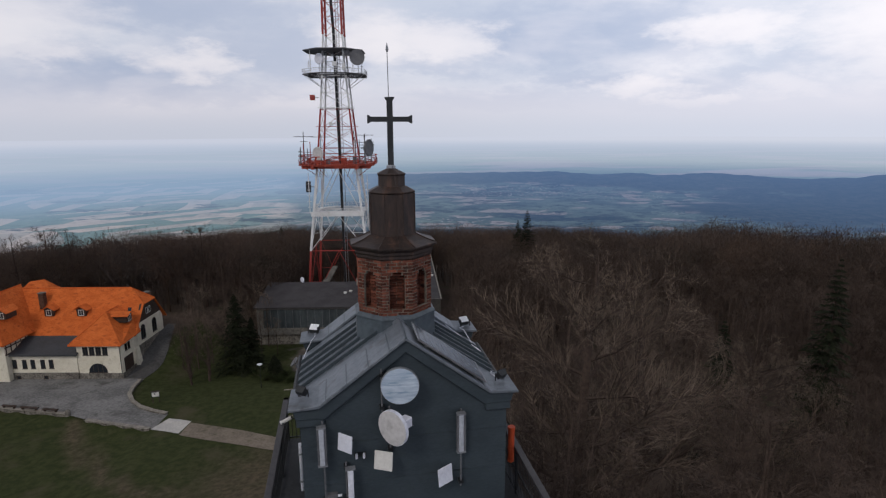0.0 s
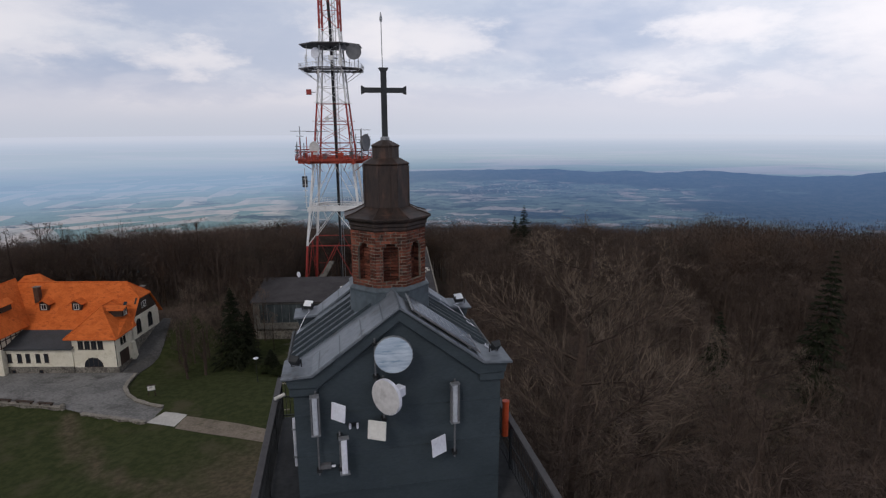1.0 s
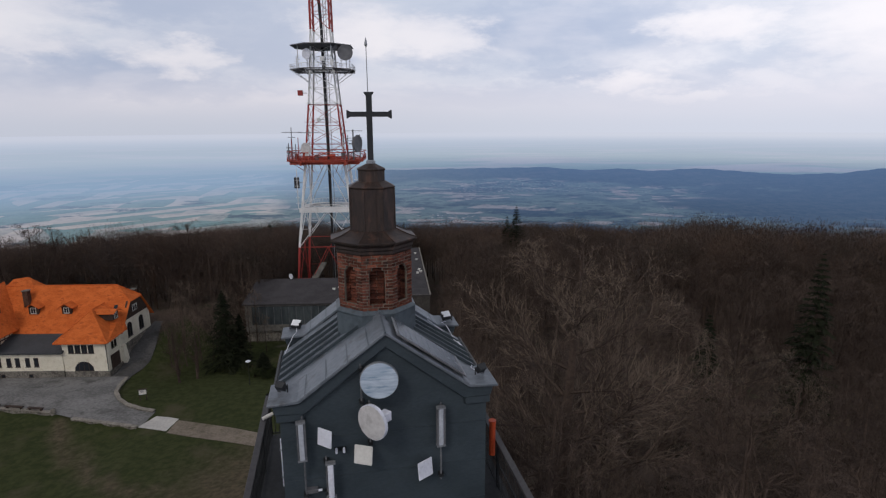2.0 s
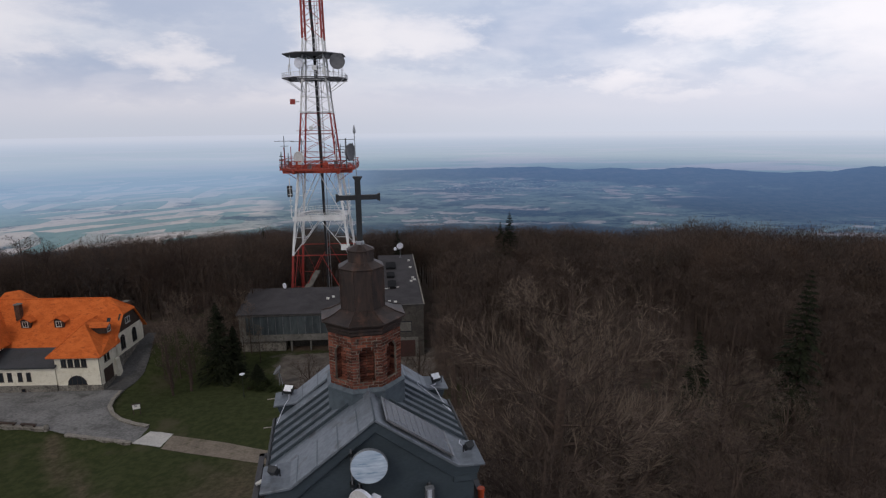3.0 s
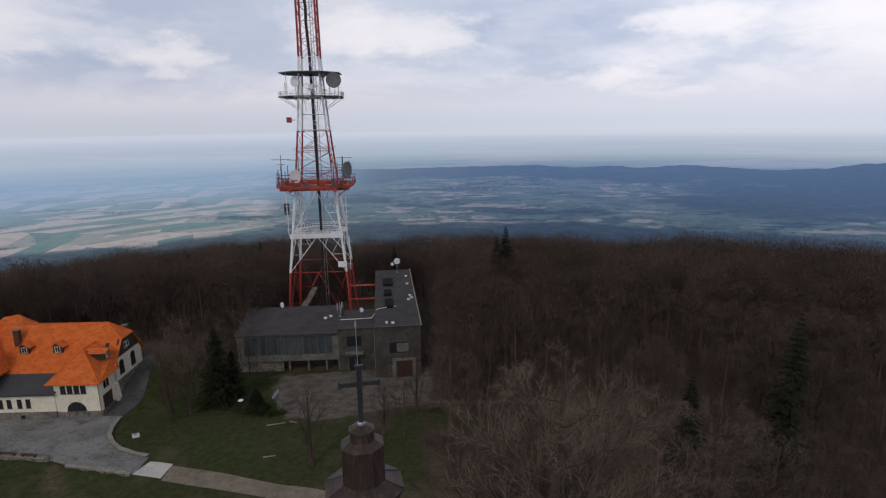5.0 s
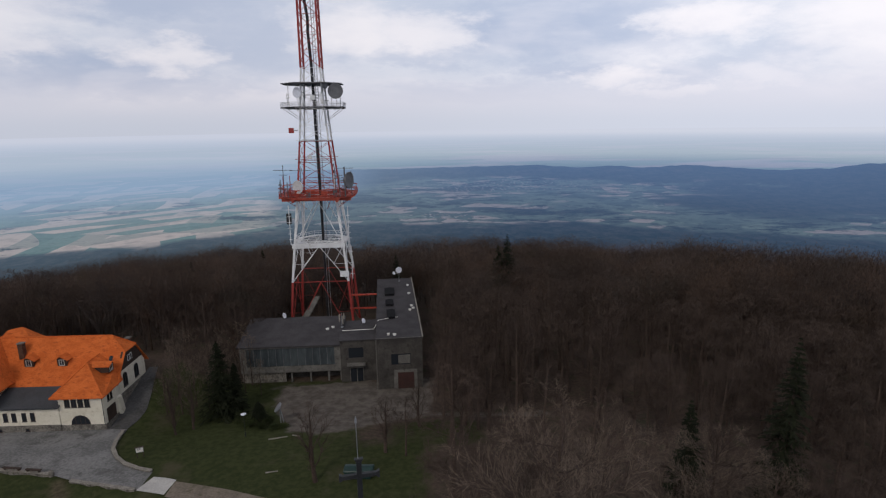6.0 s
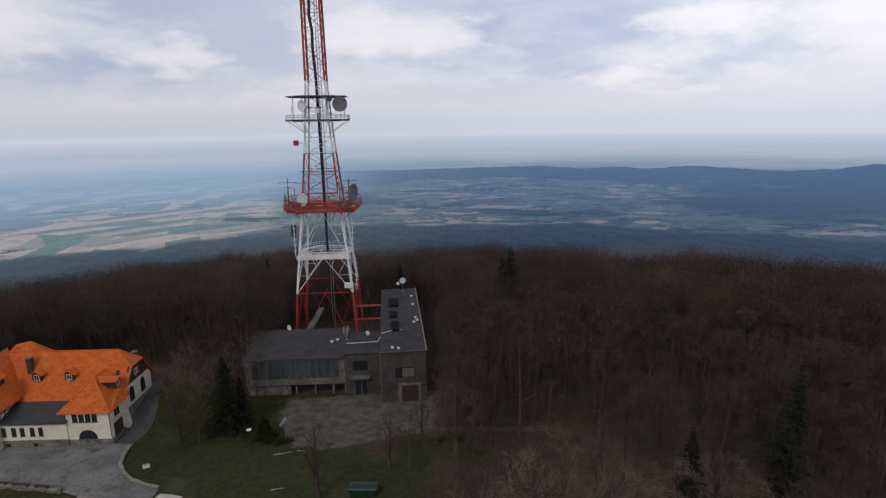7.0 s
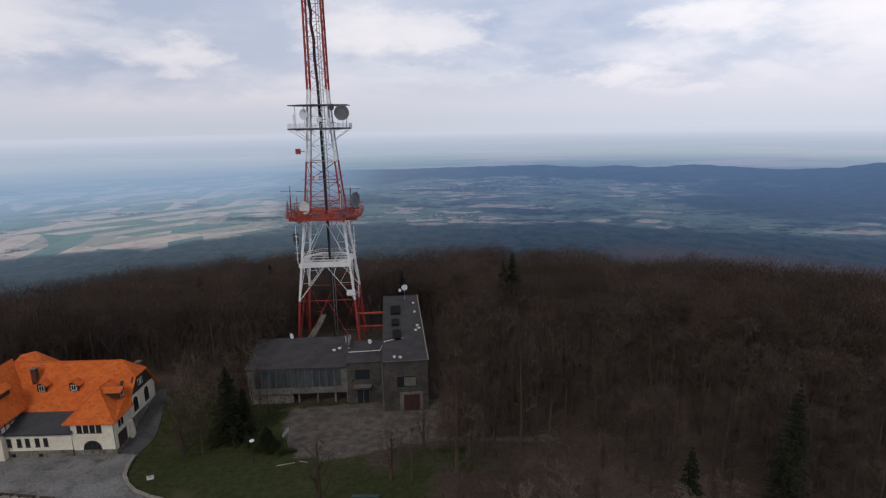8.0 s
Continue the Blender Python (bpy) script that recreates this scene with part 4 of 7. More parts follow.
                bed.add(vs, [(3, 2, 1, 0), (4, 5, 6, 7), (0, 1, 5, 4), (1, 2, 6, 5), (2, 3, 7, 6), (3, 0, 4, 7)])
    part("mortar_bed", bed, MORTAR, core)
    m = Mesh()
    m.v, m.f = rest["v"], rest["f"]
    back = part("rear_bricks", m, BRICK, core)
    tagged(back, kind="stuff")


tower = church_tower()


# ---- mountain hut ----
def window(parent, x, y, z, w, h, axis, arched=False, panes=2, frame_mat=WHITE_FRAME, name="window"):
    """A window in a wall; axis 'y': in a wall that faces the front, 'x': in one that faces right."""
    def outline(w, h):
        if not arched:
            return [(-w / 2, 0), (w / 2, 0), (w / 2, h), (-w / 2, h)]
        return [(-w / 2, 0), (w / 2, 0)] + [(w / 2 * math.cos(math.pi * k / 8), h - w / 2 + w / 2 * math.sin(math.pi * k / 8)) for k in range(9)]
    put = (lambda pts: [(x + a, z + b) for a, b in pts]) if axis == "y" else (lambda pts: [(y + a, z + b) for a, b in pts])
    base = y if axis == "y" else x
    out = -1 if axis == "y" else 1
    win = part(name, Mesh().prism(put(outline(w, h)), axis, base - 0.05 * out, base + 0.03 * out), DARK_GLASS, parent)
    fr = Mesh()
    t = 0.09
    pts = outline(w, h)
    inner = [(a * (1 - 2 * t / w), t + (b * (1 - 2 * t / h))) for a, b in pts]
    n = len(pts)
    for k in range(n):
        quad = [pts[k], pts[(k + 1) % n], inner[(k + 1) % n], inner[k]]
        fr.prism(put(quad), axis, base, base + 0.07 * out)
    for k in range(1, panes):
        a = -w / 2 + w * k / panes
        fr.prism(put([(a - 0.035, 0.05), (a + 0.035, 0.05), (a + 0.035, h - 0.06), (a - 0.035, h - 0.06)]), axis, base + 0.031 * out, base + 0.06 * out)
    part("window_frame", fr, frame_mat, win)
    part("window_sill", Mesh().prism(put([(-w / 2 - 0.08, -0.10), (w / 2 + 0.08, -0.10), (w / 2 + 0.08, 0.0), (-w / 2 - 0.08, 0.0)]), axis, base - 0.02 * out, base + 0.14 * out), STONE, win)
    return win


def dormer(parent, x, y, z, axis):
    """A small gabled dormer; the window looks to the front ('y') or right ('x')."""
    d = Mesh()
    w, h, deep = 0.9, 1.5, 2.8
    if axis == "y":
        d.prism([(x - w, z), (x + w, z), (x + w, z + h), (x, z + h + 0.35), (x - w, z + h)], "y", y, y + deep)
    else:
        d.prism([(y - w, z), (y + w, z), (y + w, z + h), (y, z + h + 0.35), (y - w, z + h)], "x", x - deep, x)
    dm = part("dormer", d, TIMBER, parent, "small dormer with dark timber cheeks")
    r = Mesh()
    e, f = 1.5, 0.55
    for s in (-1, 1):
        if axis == "y":
            r.slab([(x, y - f, z + h + 0.75), (x + s * e, y - f, z + h - 0.15), (x + s * e, y + deep, z + h - 0.15), (x, y + deep + 0.6, z + h + 0.75)], 0.10)
        else:
            r.slab([(x + f, y, z + h + 0.55), (x + f, y + s * e, z + h - 0.05), (x - deep, y + s * e, z + h - 0.05), (x - deep - 0.6, y, z + h + 0.55)], 0.10)
    part("dormer_roof", r, TILE, dm)
    if axis == "y":
        window(dm, x, y, z + 0.15, 1.05, 1.2, "y", panes=2)
    else:
        window(dm, x, y, z + 0.15, 1.05, 1.2, "x", panes=2)


def mountain_hut():
    ox, oy = -66.0, 101.0
    t = thing("mountain_hut", ox, oy, 0.0, 0.0, "cream-plastered mountain hut with bright orange tiled roofs", "mountain hut")
    def P(name, m, mat, parent=None, label="", **k):
        m.v = [(x - ox, y - oy, z) for x, y, z in m.v]
        return part(name, m, mat, parent or t, label, **k)
    # annex with a low roof
    P("plinth", Mesh().box(-87, -70.1, 100.62, 109, -1.5, 0.75), STONE, label="dark rubble-stone plinth", bevel=0.03)
    P("wall", Mesh().box(-87, -70.1, 100.7, 109, 0.75, 4.35), PLASTER, label="cream plaster")
    P("annex_roof", Mesh().slab([(-87.4, 100.15, 4.62), (-69.7, 100.15, 4.62), (-69.7, 106.0, 6.5), (-87.4, 106.0, 6.5)], 0.30), FELT_DARK, label="dark felt flat roof", bevel=0.03)
    P("annex_gutter", Mesh().tube((-87.3, 100.1, 4.36), (-69.8, 100.1, 4.36), 0.08, n=8), BLACK_STEEL)
    # projecting wing
    P("plinth", Mesh().box(-70.0, -61.52, 100.72, 106.5, -1.2, 0.55), STONE, bevel=0.03)
    P("wall", Mesh().box(-70.0, -61.6, 100.8, 106.8, 0.55, 6.75), PLASTER)
    P("string_course", Mesh().box(-70.03, -61.57, 100.74, 101.0, 3.05, 3.25), PLASTER)
    P("downpipe", Mesh().tube((-61.75, 100.70, 0.4), (-61.75, 100.70, 6.5), 0.06, n=6), BLACK_STEEL)
    apex, rear = (-66.2, 105.2, 11.35), (-66.2, 111.0, 11.35)
    e = [(-71.0, 99.95, 6.45), (-60.95, 99.95, 6.45), (-60.95, 107.2, 6.75), (-71.0, 107.2, 6.75)]
    roof = P("roof", Mesh().slab([e[0], e[1], apex], 0.16), TILE, label="orange clay tile hip")
    P("roof", Mesh().slab([e[1], e[2], (-62.5, 108.5, 9.6), rear, apex], 0.16), TILE)
    P("roof", Mesh().slab([e[3], e[0], apex, rear, (-69.5, 108.6, 9.0)], 0.16), TILE)
    # main house
    P("wall", Mesh().prism([(106.5, -1), (117.4, -1), (117.4, 6.9), (116.5, 8.1), (107.4, 8.1), (106.5, 6.9)], "x", -86, -61.6), PLASTER)
    P("gable", Mesh().prism([(107.2, 8.1), (116.7, 8.1), (114.3, 11.6), (109.7, 11.6)], "x", -61.9, -61.52), TIMBER, label="dark timber-boarded gable")
    for k in range(16):
        y = 107.5 + k * 0.58
        top = 8.1 + max(0.1, min(3.45, 1.16 * min(y - 107.0, 116.9 - y)))
        P("gable_board", Mesh().box(-61.53, -61.49, y, y + 0.08, 8.1, top), TIMBER)
    hx, rx = -61.1, -64.6
    P("roof", Mesh().slab([(-87, 105.6, 6.35), (hx, 105.6, 6.35), (hx, 109.75, 11.55), (rx, 112, 14.35), (-87, 112, 14.35)], 0.18), TILE, label="steep orange clay tile roof")
    P("roof", Mesh().slab([(-87, 118.4, 6.35), (-87, 112, 14.35), (rx, 112, 14.35), (hx, 114.25, 11.55), (hx, 118.4, 6.35)], 0.18), TILE)
    P("half_hip", Mesh().slab([(hx, 109.75, 11.55), (hx, 114.25, 11.55), (rx, 112, 14.35)], 0.16), TILE, label="orange tiled half hip")
    for a, b in (((-87, 112, 14.4), (rx, 112, 14.4)), ((rx, 112, 14.4), (hx, 109.75, 11.6)), ((rx, 112, 14.4), (hx, 114.25, 11.6)), (apex, rear), (apex, e[0]), (apex, e[1])):
        P("ridge_tiles", Mesh().tube(a, b, 0.13, n=6), TILE)
        # cross wing on the far left, and the roof behind
    P("wall", Mesh().box(-94, -82.6, 99.5, 112, -1, 7.6), PLASTER)
    for k in range(5):
        P("timber_stud", Mesh().box(-82.62, -82.52, 99.7 + k * 1.3, 99.9 + k * 1.3, 4.6, 7.5), TIMBER)
    for z in (4.7, 6.0, 7.3):
        P("timber_rail", Mesh().box(-82.62, -82.5, 99.5, 105.5, z, z + 0.2), TIMBER)
    P("roof", Mesh().slab([(-81.4, 97.9, 7.25), (-81.4, 109.5, 7.25), (-87.6, 112.5, 15.0), (-87.6, 103.0, 15.0)], 0.18), TILE)
    P("roof", Mesh().slab([(-94.6, 97.9, 7.25), (-81.4, 97.9, 7.25), (-87.6, 103.0, 15.0)], 0.18), TILE)
    P("roof", Mesh().slab([(-94.6, 109.5, 7.25), (-94.6, 97.9, 7.25), (-87.6, 103.0, 15.0), (-87.6, 112.5, 15.0)], 0.18), TILE)
    for a, b in (((-87.6, 103.0, 15.03), (-87.6, 112.5, 15.03)), ((-87.6, 103.0, 15.03), (-81.4, 97.9, 7.28)), ((-87.6, 103.0, 15.03), (-94.6, 97.9, 7.28))):
        P("ridge_tiles", Mesh().tube(a, b, 0.13, n=6), TILE)
    # the rear wing, with a hipped roof of its own
    P("rear_wall", Mesh().box(-91, -81.2, 113.0, 118.6, -1, 10.2), PLASTER)
    c = [(-92.0, 112.3, 10.4), (-79.8, 112.3, 10.4), (-80.4, 119.6, 10.2), (-92.0, 119.6, 10.2)]
    r0, r1 = (-87.2, 114.6, 15.1), (-85.4, 116.4, 15.1)
    for quad in ([c[0], c[1], r0], [c[1], c[2], r1, r0], [c[2], c[3], r1], [c[3], c[0], r0, r1]):
        P("roof", Mesh().slab(quad, 0.16), TILE_OLD if quad[0] == c[2] else TILE)
    # chimneys
    for x, y, z0, z1 in ((-81.4, 109.6, 10.2, 14.0), (-88.2, 104.5, 14.0, 17.0), (-63.2, 115.2, 9.5, 12.5)):
        c = P("chimney", Mesh().box(x - 0.5, x + 0.5, y - 0.5, y + 0.5, z0, z1), SOOTY_BRICK, label="dark brick chimney", bevel=0.02)
        P("chimney_cap", Mesh().box(x - 0.6, x + 0.6, y - 0.6, y + 0.6, z1, z1 + 0.14), CONCRETE, c)
    # dormers and windows
    L = lambda x, y: (x - ox, y - oy)
    for x in (-79.4, -72.9):
        dormer(t, *L(x, 108.0), 9.6, "y")
    dormer(t, *L(-62.2, 106.0), 9.2, "x")
    dormer(t, *L(-84.2, 102.0), 11.0, "y")
    P("roof_window", Mesh().slab([(-64.0, 108.6, 10.25), (-63.3, 108.6, 10.25), (-63.3, 109.2, 11.0), (-64.0, 109.2, 11.0)], 0.10), DARK_GLASS, label="small dark roof hatch")
    for x in (-83.7, -82.1, -80.2, -78.6, -76.7, -75.1):
        window(t, *L(x, 100.7), 1.6, 0.85, 1.8, "y", panes=1, frame_mat=TIMBER)
    for x in (-81.6, -76.4):
        window(t, *L(x, 100.62), -0.55, 0.8, 0.7, "y", panes=1, frame_mat=TIMBER)
    for x in (-68.35, -67.1, -65.85, -64.6):
        window(t, *L(x, 100.8), 4.2, 1.0, 1.65, "y", panes=2, frame_mat=TIMBER)
    window(t, *L(-66.3, 100.8), 0.60, 3.6, 1.95, "y", arched=True, panes=4, frame_mat=TIMBER)
    for y in (102.6, 103.6):
        window(t, *L(-61.6, y), 4.5, 0.75, 1.4, "x", panes=1, frame_mat=TIMBER)
    g = P("garage_door", Mesh().box(-61.66, -61.52, 101.6, 104.6, 0.6, 3.3), TIMBER, label="dark wooden double door")
    for k in range(7):
        P("door_board", Mesh().box(-61.53, -61.50, 101.7 + k * 0.42, 102.04 + k * 0.42, 0.65, 3.2), TIMBER, g)
    P("buttress", Mesh().prism([(-61.7, -0.5), (-60.7, -0.5), (-61.2, 3.6), (-61.7, 3.9)], "y", 105.4, 106.6), PLASTER)
    for y in (109.2, 113.7):
        window(t, *L(-61.6, y), 4.4, 1.7, 3.0, "x", arched=True, panes=2, frame_mat=TIMBER)
    for y in (111.2, 112.2):
        window(t, *L(-61.5, y), 9.1, 0.75, 1.3, "x", panes=1)
    P("plinth", Mesh().box(-61.62, -61.45, 106.6, 117.4, 0, 3.6), STONE, bevel=0.02)


# ---- relay station ----
def relay_station():
    ox, oy, oz = -10.8, 119.1, -3.2
    t = thing("relay_station", ox, oy, oz, 4.3, "grey concrete relay station with flat felt roofs and glazed wing", "station building")
    M = lambda: Mesh(-oz)
    # long block
    part("wall", M().box(0, 10.1, 0, 49, -4.5, 9.1), CONCRETE_DARK, t, "weathered grey rendered wall")
    part("roof", M().box(-0.25, 10.35, -0.25, 49.25, 9.1, 9.3), FELT, t, "grey felt flat roof", bevel=0.03)
    part("roof_edge", M().box(10.10, 10.36, -0.26, 49.26, 9.302, 9.45), KERB, t, "pale metal roof edging")
    part("roof_edge", M().box(-0.26, 10.1, -0.27, -0.10, 9.302, 9.38), CONCRETE, t)
    for x, y, w, l in ((2.4, 12.6, 1.9, 5.6), (2.2, 22.4, 1.9, 4.2), (2.0, 31.6, 2.6, 6.0)):
        h = part("roof_hatch", M().box(x, x + w, y, y + l, 9.3, 9.75), HATCH, t, "dark roof hatch", bevel=0.05)
        part("hatch_lid", M().prism([(x - 0.1, 9.75), (x + w + 0.1, 9.75), (x + w + 0.1, 9.82), (x + w * 0.5, 10.0), (x - 0.1, 9.82)], "y", y - 0.1, y + l + 0.1), HATCH, h, "black hatch lid")
    part("window", M().box(3.0, 7.4, -0.06, 0.05, 2.9, 5.4), DARK_GLASS, t)
    part("window_panel", M().box(4.6, 7.3, -0.09, -0.04, 3.1, 5.2), CONCRETE, t)
    part("door_surround", M().box(3.5, 8.8, -0.12, 0.05, -3.3, 1.6), CONCRETE, t)
    d = part("door", M().box(4.4, 8.1, -0.18, 0.0, -3.3, 0.95), RED_DOOR, t, "dark red garage door")
    for k in range(5):
        part("door_panel", M().box(4.5, 8.0, -0.21, -0.17, -3.2 + k * 0.83, -2.45 + k * 0.83), RED_DOOR, d)
    part("downpipe", M().tube((-0.3, 0.0, -3.2), (-0.3, 0.0, 9.1), 0.10, n=6), CONCRETE, t)
    # link
    part("link_wall", M().box(-8.7, 0.0, 5.0, 18, -4.5, 7.2), CONCRETE_DARK, t)
    part("link_roof", M().box(-8.9, -0.25, 4.7, 18.2, 7.2, 7.42), FELT, t, bevel=0.03)
    part("link_door", M().box(-6.6, -3.6, 4.85, 5.05, -3.3, 0.4), DARK_GLASS, t, "dark glazed entrance")
    for x in (-6.65, -5.1, -3.65):
        part("door_frame", M().box(x, x + 0.14, 4.75, 4.95, -3.3, 0.5), CONCRETE, t)
    part("door_frame", M().box(-6.65, -3.5, 4.75, 4.95, 0.4, 0.62), CONCRETE, t)
    part("canopy", M().box(-7.2, -3.0, 3.4, 5.0, 1.4, 1.7), CONCRETE, t, bevel=0.03)
    part("upper_window", M().box(-6.8, -3.4, 4.9, 5.05, 3.0, 5.4), DARK_GLASS, t)
    # glazed wing on posts, a little out of square with the block
    w = part("wing_body", M().box(-32.0, -9.0, 5.55, 18.4, 0.1, 6.2), CONCRETE_DARK, t)
    w.rotation_euler = (0, 0, radians(-2.6))
    x0, x1, y0, y1 = -32.0, -9.0, 5.3, 18.4
    part("wing_band", M().box(x0 - 0.1, x1, y0, y0 + 0.5, -0.4, 1.15), CONCRETE, w, "pale concrete band", bevel=0.03)
    part("wing_floor", M().box(x0, x1, y0 + 0.4, y1, -0.4, 0.1), CONCRETE, w)
    for x in (x0 - 0.1, x1 - 1.4):
        part("wing_pier", M().box(x, x + 1.4, y0, y0 + 0.5, 1.15, 5.9), CONCRETE, w, bevel=0.02)
    part("wing_lintel", M().box(x0 - 0.1, x1, y0, y0 + 0.5, 5.6, 6.1), CONCRETE, w)
    n = 12
    for k in range(n):
        a, b = x0 + 1.3 + (x1 - x0 - 2.7) * k / n, x0 + 1.3 + (x1 - x0 - 2.7) * (k + 1) / n
        part("pane", M().box(a + 0.05, b - 0.05, y0 + 0.16, y0 + 0.22, 1.2, 5.55), BLUE_GLASS, w, "bluish reflecting glass")
        part("mullion", M().box(b - 0.04, b + 0.04, y0 + 0.10, y0 + 0.26, 1.15, 5.6), DARK_DISH, w)
    part("wing_roof", M().slab([(x0 - 0.6, y0 - 0.5, 6.35), (x1 + 0.1, y0 - 0.5, 6.35), (x1 + 0.1, y1 + 0.4, 8.5), (x0 - 0.6, y1 + 0.4, 8.5)], 0.28), FELT, w, "grey felt roof", bevel=0.03)
    part("wing_back", M().box(x0, x1, y1 - 0.3, y1, 5.5, 8.1), CONCRETE_DARK, w)
    part("undercroft", M().box(x0 + 1, x1, y0 + 3.0, y1, -4.5, -0.4), CONCRETE_DARK, w)
    part("undercroft", M().box(x0, x0 + 10, y0 + 0.6, y0 + 3.0, -4.5, -0.4), STONE, w, "dark stone base wall")
    for x in (-20.6, -16.2, -12.0, -9.1):
        part("post", M().box(x - 0.2, x + 0.2, y0 + 0.3, y0 + 0.7, -4.5, -0.4), CONCRETE, w, bevel=0.02)


# ---- lattice mast ----
MX, MY, MZ = -29.5, 161.5, -4.5


def mast_half(z):
    table = ((-5, 9.0), (13, 7.75), (23, 6.7), (36, 5.3), (52, 3.85), (61, 3.15), (71, 2.55), (110, 2.2))
    for (z0, a), (z1, b) in zip(table, table[1:]):
        if z0 <= z <= z1:
            return a + (b - a) * (z - z0) / (z1 - z0)
    return table[-1][1]


def lattice_mast():
    t = thing("lattice_mast", MX, MY, MZ, 2.0, "tall red and white steel lattice broadcasting mast", "radio mast")
    M = lambda: Mesh(-MZ)
    corners = ((-1, -1), (1, -1), (1, 1), (-1, 1))
    levels = [-4.5, 13.0, 23.0, 36.0, 41.0, 46.0, 51.6, 56.0, 60.3, 64.0, 67.0, 71.0, 75.5, 80, 84.5, 89, 93.5, 98, 102.5]
    def paint(z):
        return MAST_RED if z < 12.9 else MAST_WHITE if z < 35.0 else MAST_ORANGE if z < 38 else MAST_RED if z < 51.5 else MAST_WHITE if z < 70.9 else MAST_RED
    for z0, z1 in zip(levels, levels[1:]):
        h0, h1, mat = mast_half(z0), mast_half(z1), paint((z0 + z1) / 2)
        thick = 0.40 if z0 < 36 else 0.30 if z0 < 70 else 0.36
        for cx, cy in corners:
            part("leg", M().tube((cx * h0, cy * h0, z0), (cx * h1, cy * h1, z1), thick, n=4, spin=math.pi / 4), mat, t)
        for k in range(4):
            (ax, ay), (bx, by) = corners[k], corners[(k + 1) % 4]
            r = 0.105 if z0 < 36 else 0.055
            m = M()
            m.tube((ax * h1, ay * h1, z1), (bx * h1, by * h1, z1), r * 1.2, n=4)
            mid = ((ax + bx) / 2 * h1, (ay + by) / 2 * h1, z1)
            if z0 < 36:
                m.tube((ax * h0, ay * h0, z0), mid, r, n=4).tube((bx * h0, by * h0, z0), mid, r, n=4)
                zc, hc = (z0 + z1) / 2, (h0 + h1) / 2
                for (px, py), (qx, qy) in (((ax, ay), (bx, by)), ((bx, by), (ax, ay))):
                    s = ((px * h0 + mid[0]) / 2, (py * h0 + mid[1]) / 2, zc)
                    m.tube((px * hc, py * hc, zc), s, r * 0.6, n=3).tube((px * h1, py * h1, z1), s, r * 0.6, n=3)
            else:
                m.tube((ax * h0, ay * h0, z0), (bx * h1, by * h1, z1), r, n=4).tube((bx * h0, by * h0, z0), (ax * h1, ay * h1, z1), r, n=4)
            part("bracing", m, mat, t)
    # middle column: ladder and black cable bundle
    m = M()
    for z0, z1 in zip(levels, levels[1:]):
        m.tube((0.6, 0.3, z0), (0.6, 0.3, z1), 0.10, n=4).tube((1.3, 0.3, z0), (1.3, 0.3, z1), 0.08, n=4)
        for k in range(4):
            z = z0 + (z1 - z0) * k / 4
            m.tube((0.6, 0.3, z), (1.3, 0.3, z), 0.05, n=3)
    part("ladder", m, GREY_STEEL, t)
    part("cable_trunk", M().path([(0.3, 0.6, -4.5), (0.2, 0.5, 36), (0.0, 0.4, 60), (-0.1, 0.3, 72), (-0.5, 0.3, 80), (-0.35, 0.2, 84), (-0.9, 0.2, 88), (-0.7, 0.2, 91), (-1.2, 0.2, 95), (-1.1, 0.2, 103)], 0.44), CABLE, t, "thick black cable bundle")
    # decks
    def deck(z, half, mat, rail, name):
        c = half * 0.45
        ring = [(-half, -c), (-c, -half), (c, -half), (half, -c), (half, c), (c, half), (-c, half), (-half, c)]
        inner = [(x * 0.78, y * 0.78) for x, y in ring]
        floor = M()
        floor.add([(*p, h) for h in (z, z - 0.14) for p in ring + inner],
                  [f for k in range(8) for j in ((k + 1) % 8,) for f in ((k, j, 8 + j, 8 + k), (16 + k, 24 + k, 24 + j, 16 + j), (k, 16 + k, 16 + j, j), (8 + k, 8 + j, 24 + j, 24 + k))])
        d = part(name, floor, mat, t, "open steel grating walkway")
        for s in (-1, 1):
            for w in (0.25, 0.62):
                part("deck_joist", M().box(-half * 0.97, half * 0.97, s * half * w - 0.1, s * half * w + 0.1, z - 0.45, z - 0.15), mat, d)
                part("deck_joist", M().box(s * half * w - 0.1, s * half * w + 0.1, -half * 0.97, half * 0.97, z - 0.62, z - 0.46), mat, d)
        for k in range(8):
            (ax, ay), (bx, by) = ring[k], ring[(k + 1) % 8]
            side = part("deck_rail", M().tube((ax, ay, z + 1.15), (bx, by, z + 1.15), 0.06, n=4), rail, d)
            part("deck_rail", M().tube((ax, ay, z + 0.6), (bx, by, z + 0.6), 0.045, n=4), rail, d)
            if name == "middle_deck":
                part("fascia", M().slab([(ax, ay, z + 0.1), (bx, by, z + 0.1), (bx * 0.985, by * 0.985, z + 0.1), (ax * 0.985, ay * 0.985, z + 0.1)], 0.5), mat, d)
                part("truss_bar", M().tube((ax, ay, z + 0.1), ((ax + bx) / 2, (ay + by) / 2, z + 2.1), 0.09, n=4).tube(((ax + bx) / 2, (ay + by) / 2, z + 2.1), (bx, by, z + 0.1), 0.09, n=4).tube((ax, ay, z + 2.1), (bx, by, z + 2.1), 0.11, n=4), mat if k % 2 else rail, d)
            for j in range(6):
                x, y = ax + (bx - ax) * j / 6, ay + (by - ay) * j / 6
                part("baluster", M().tube((x, y, z), (x, y, z + 1.15), 0.045, n=4), rail, d)
        h = mast_half(z - 3.5)
        for x, y in ring:
            k = max(abs(x), abs(y))
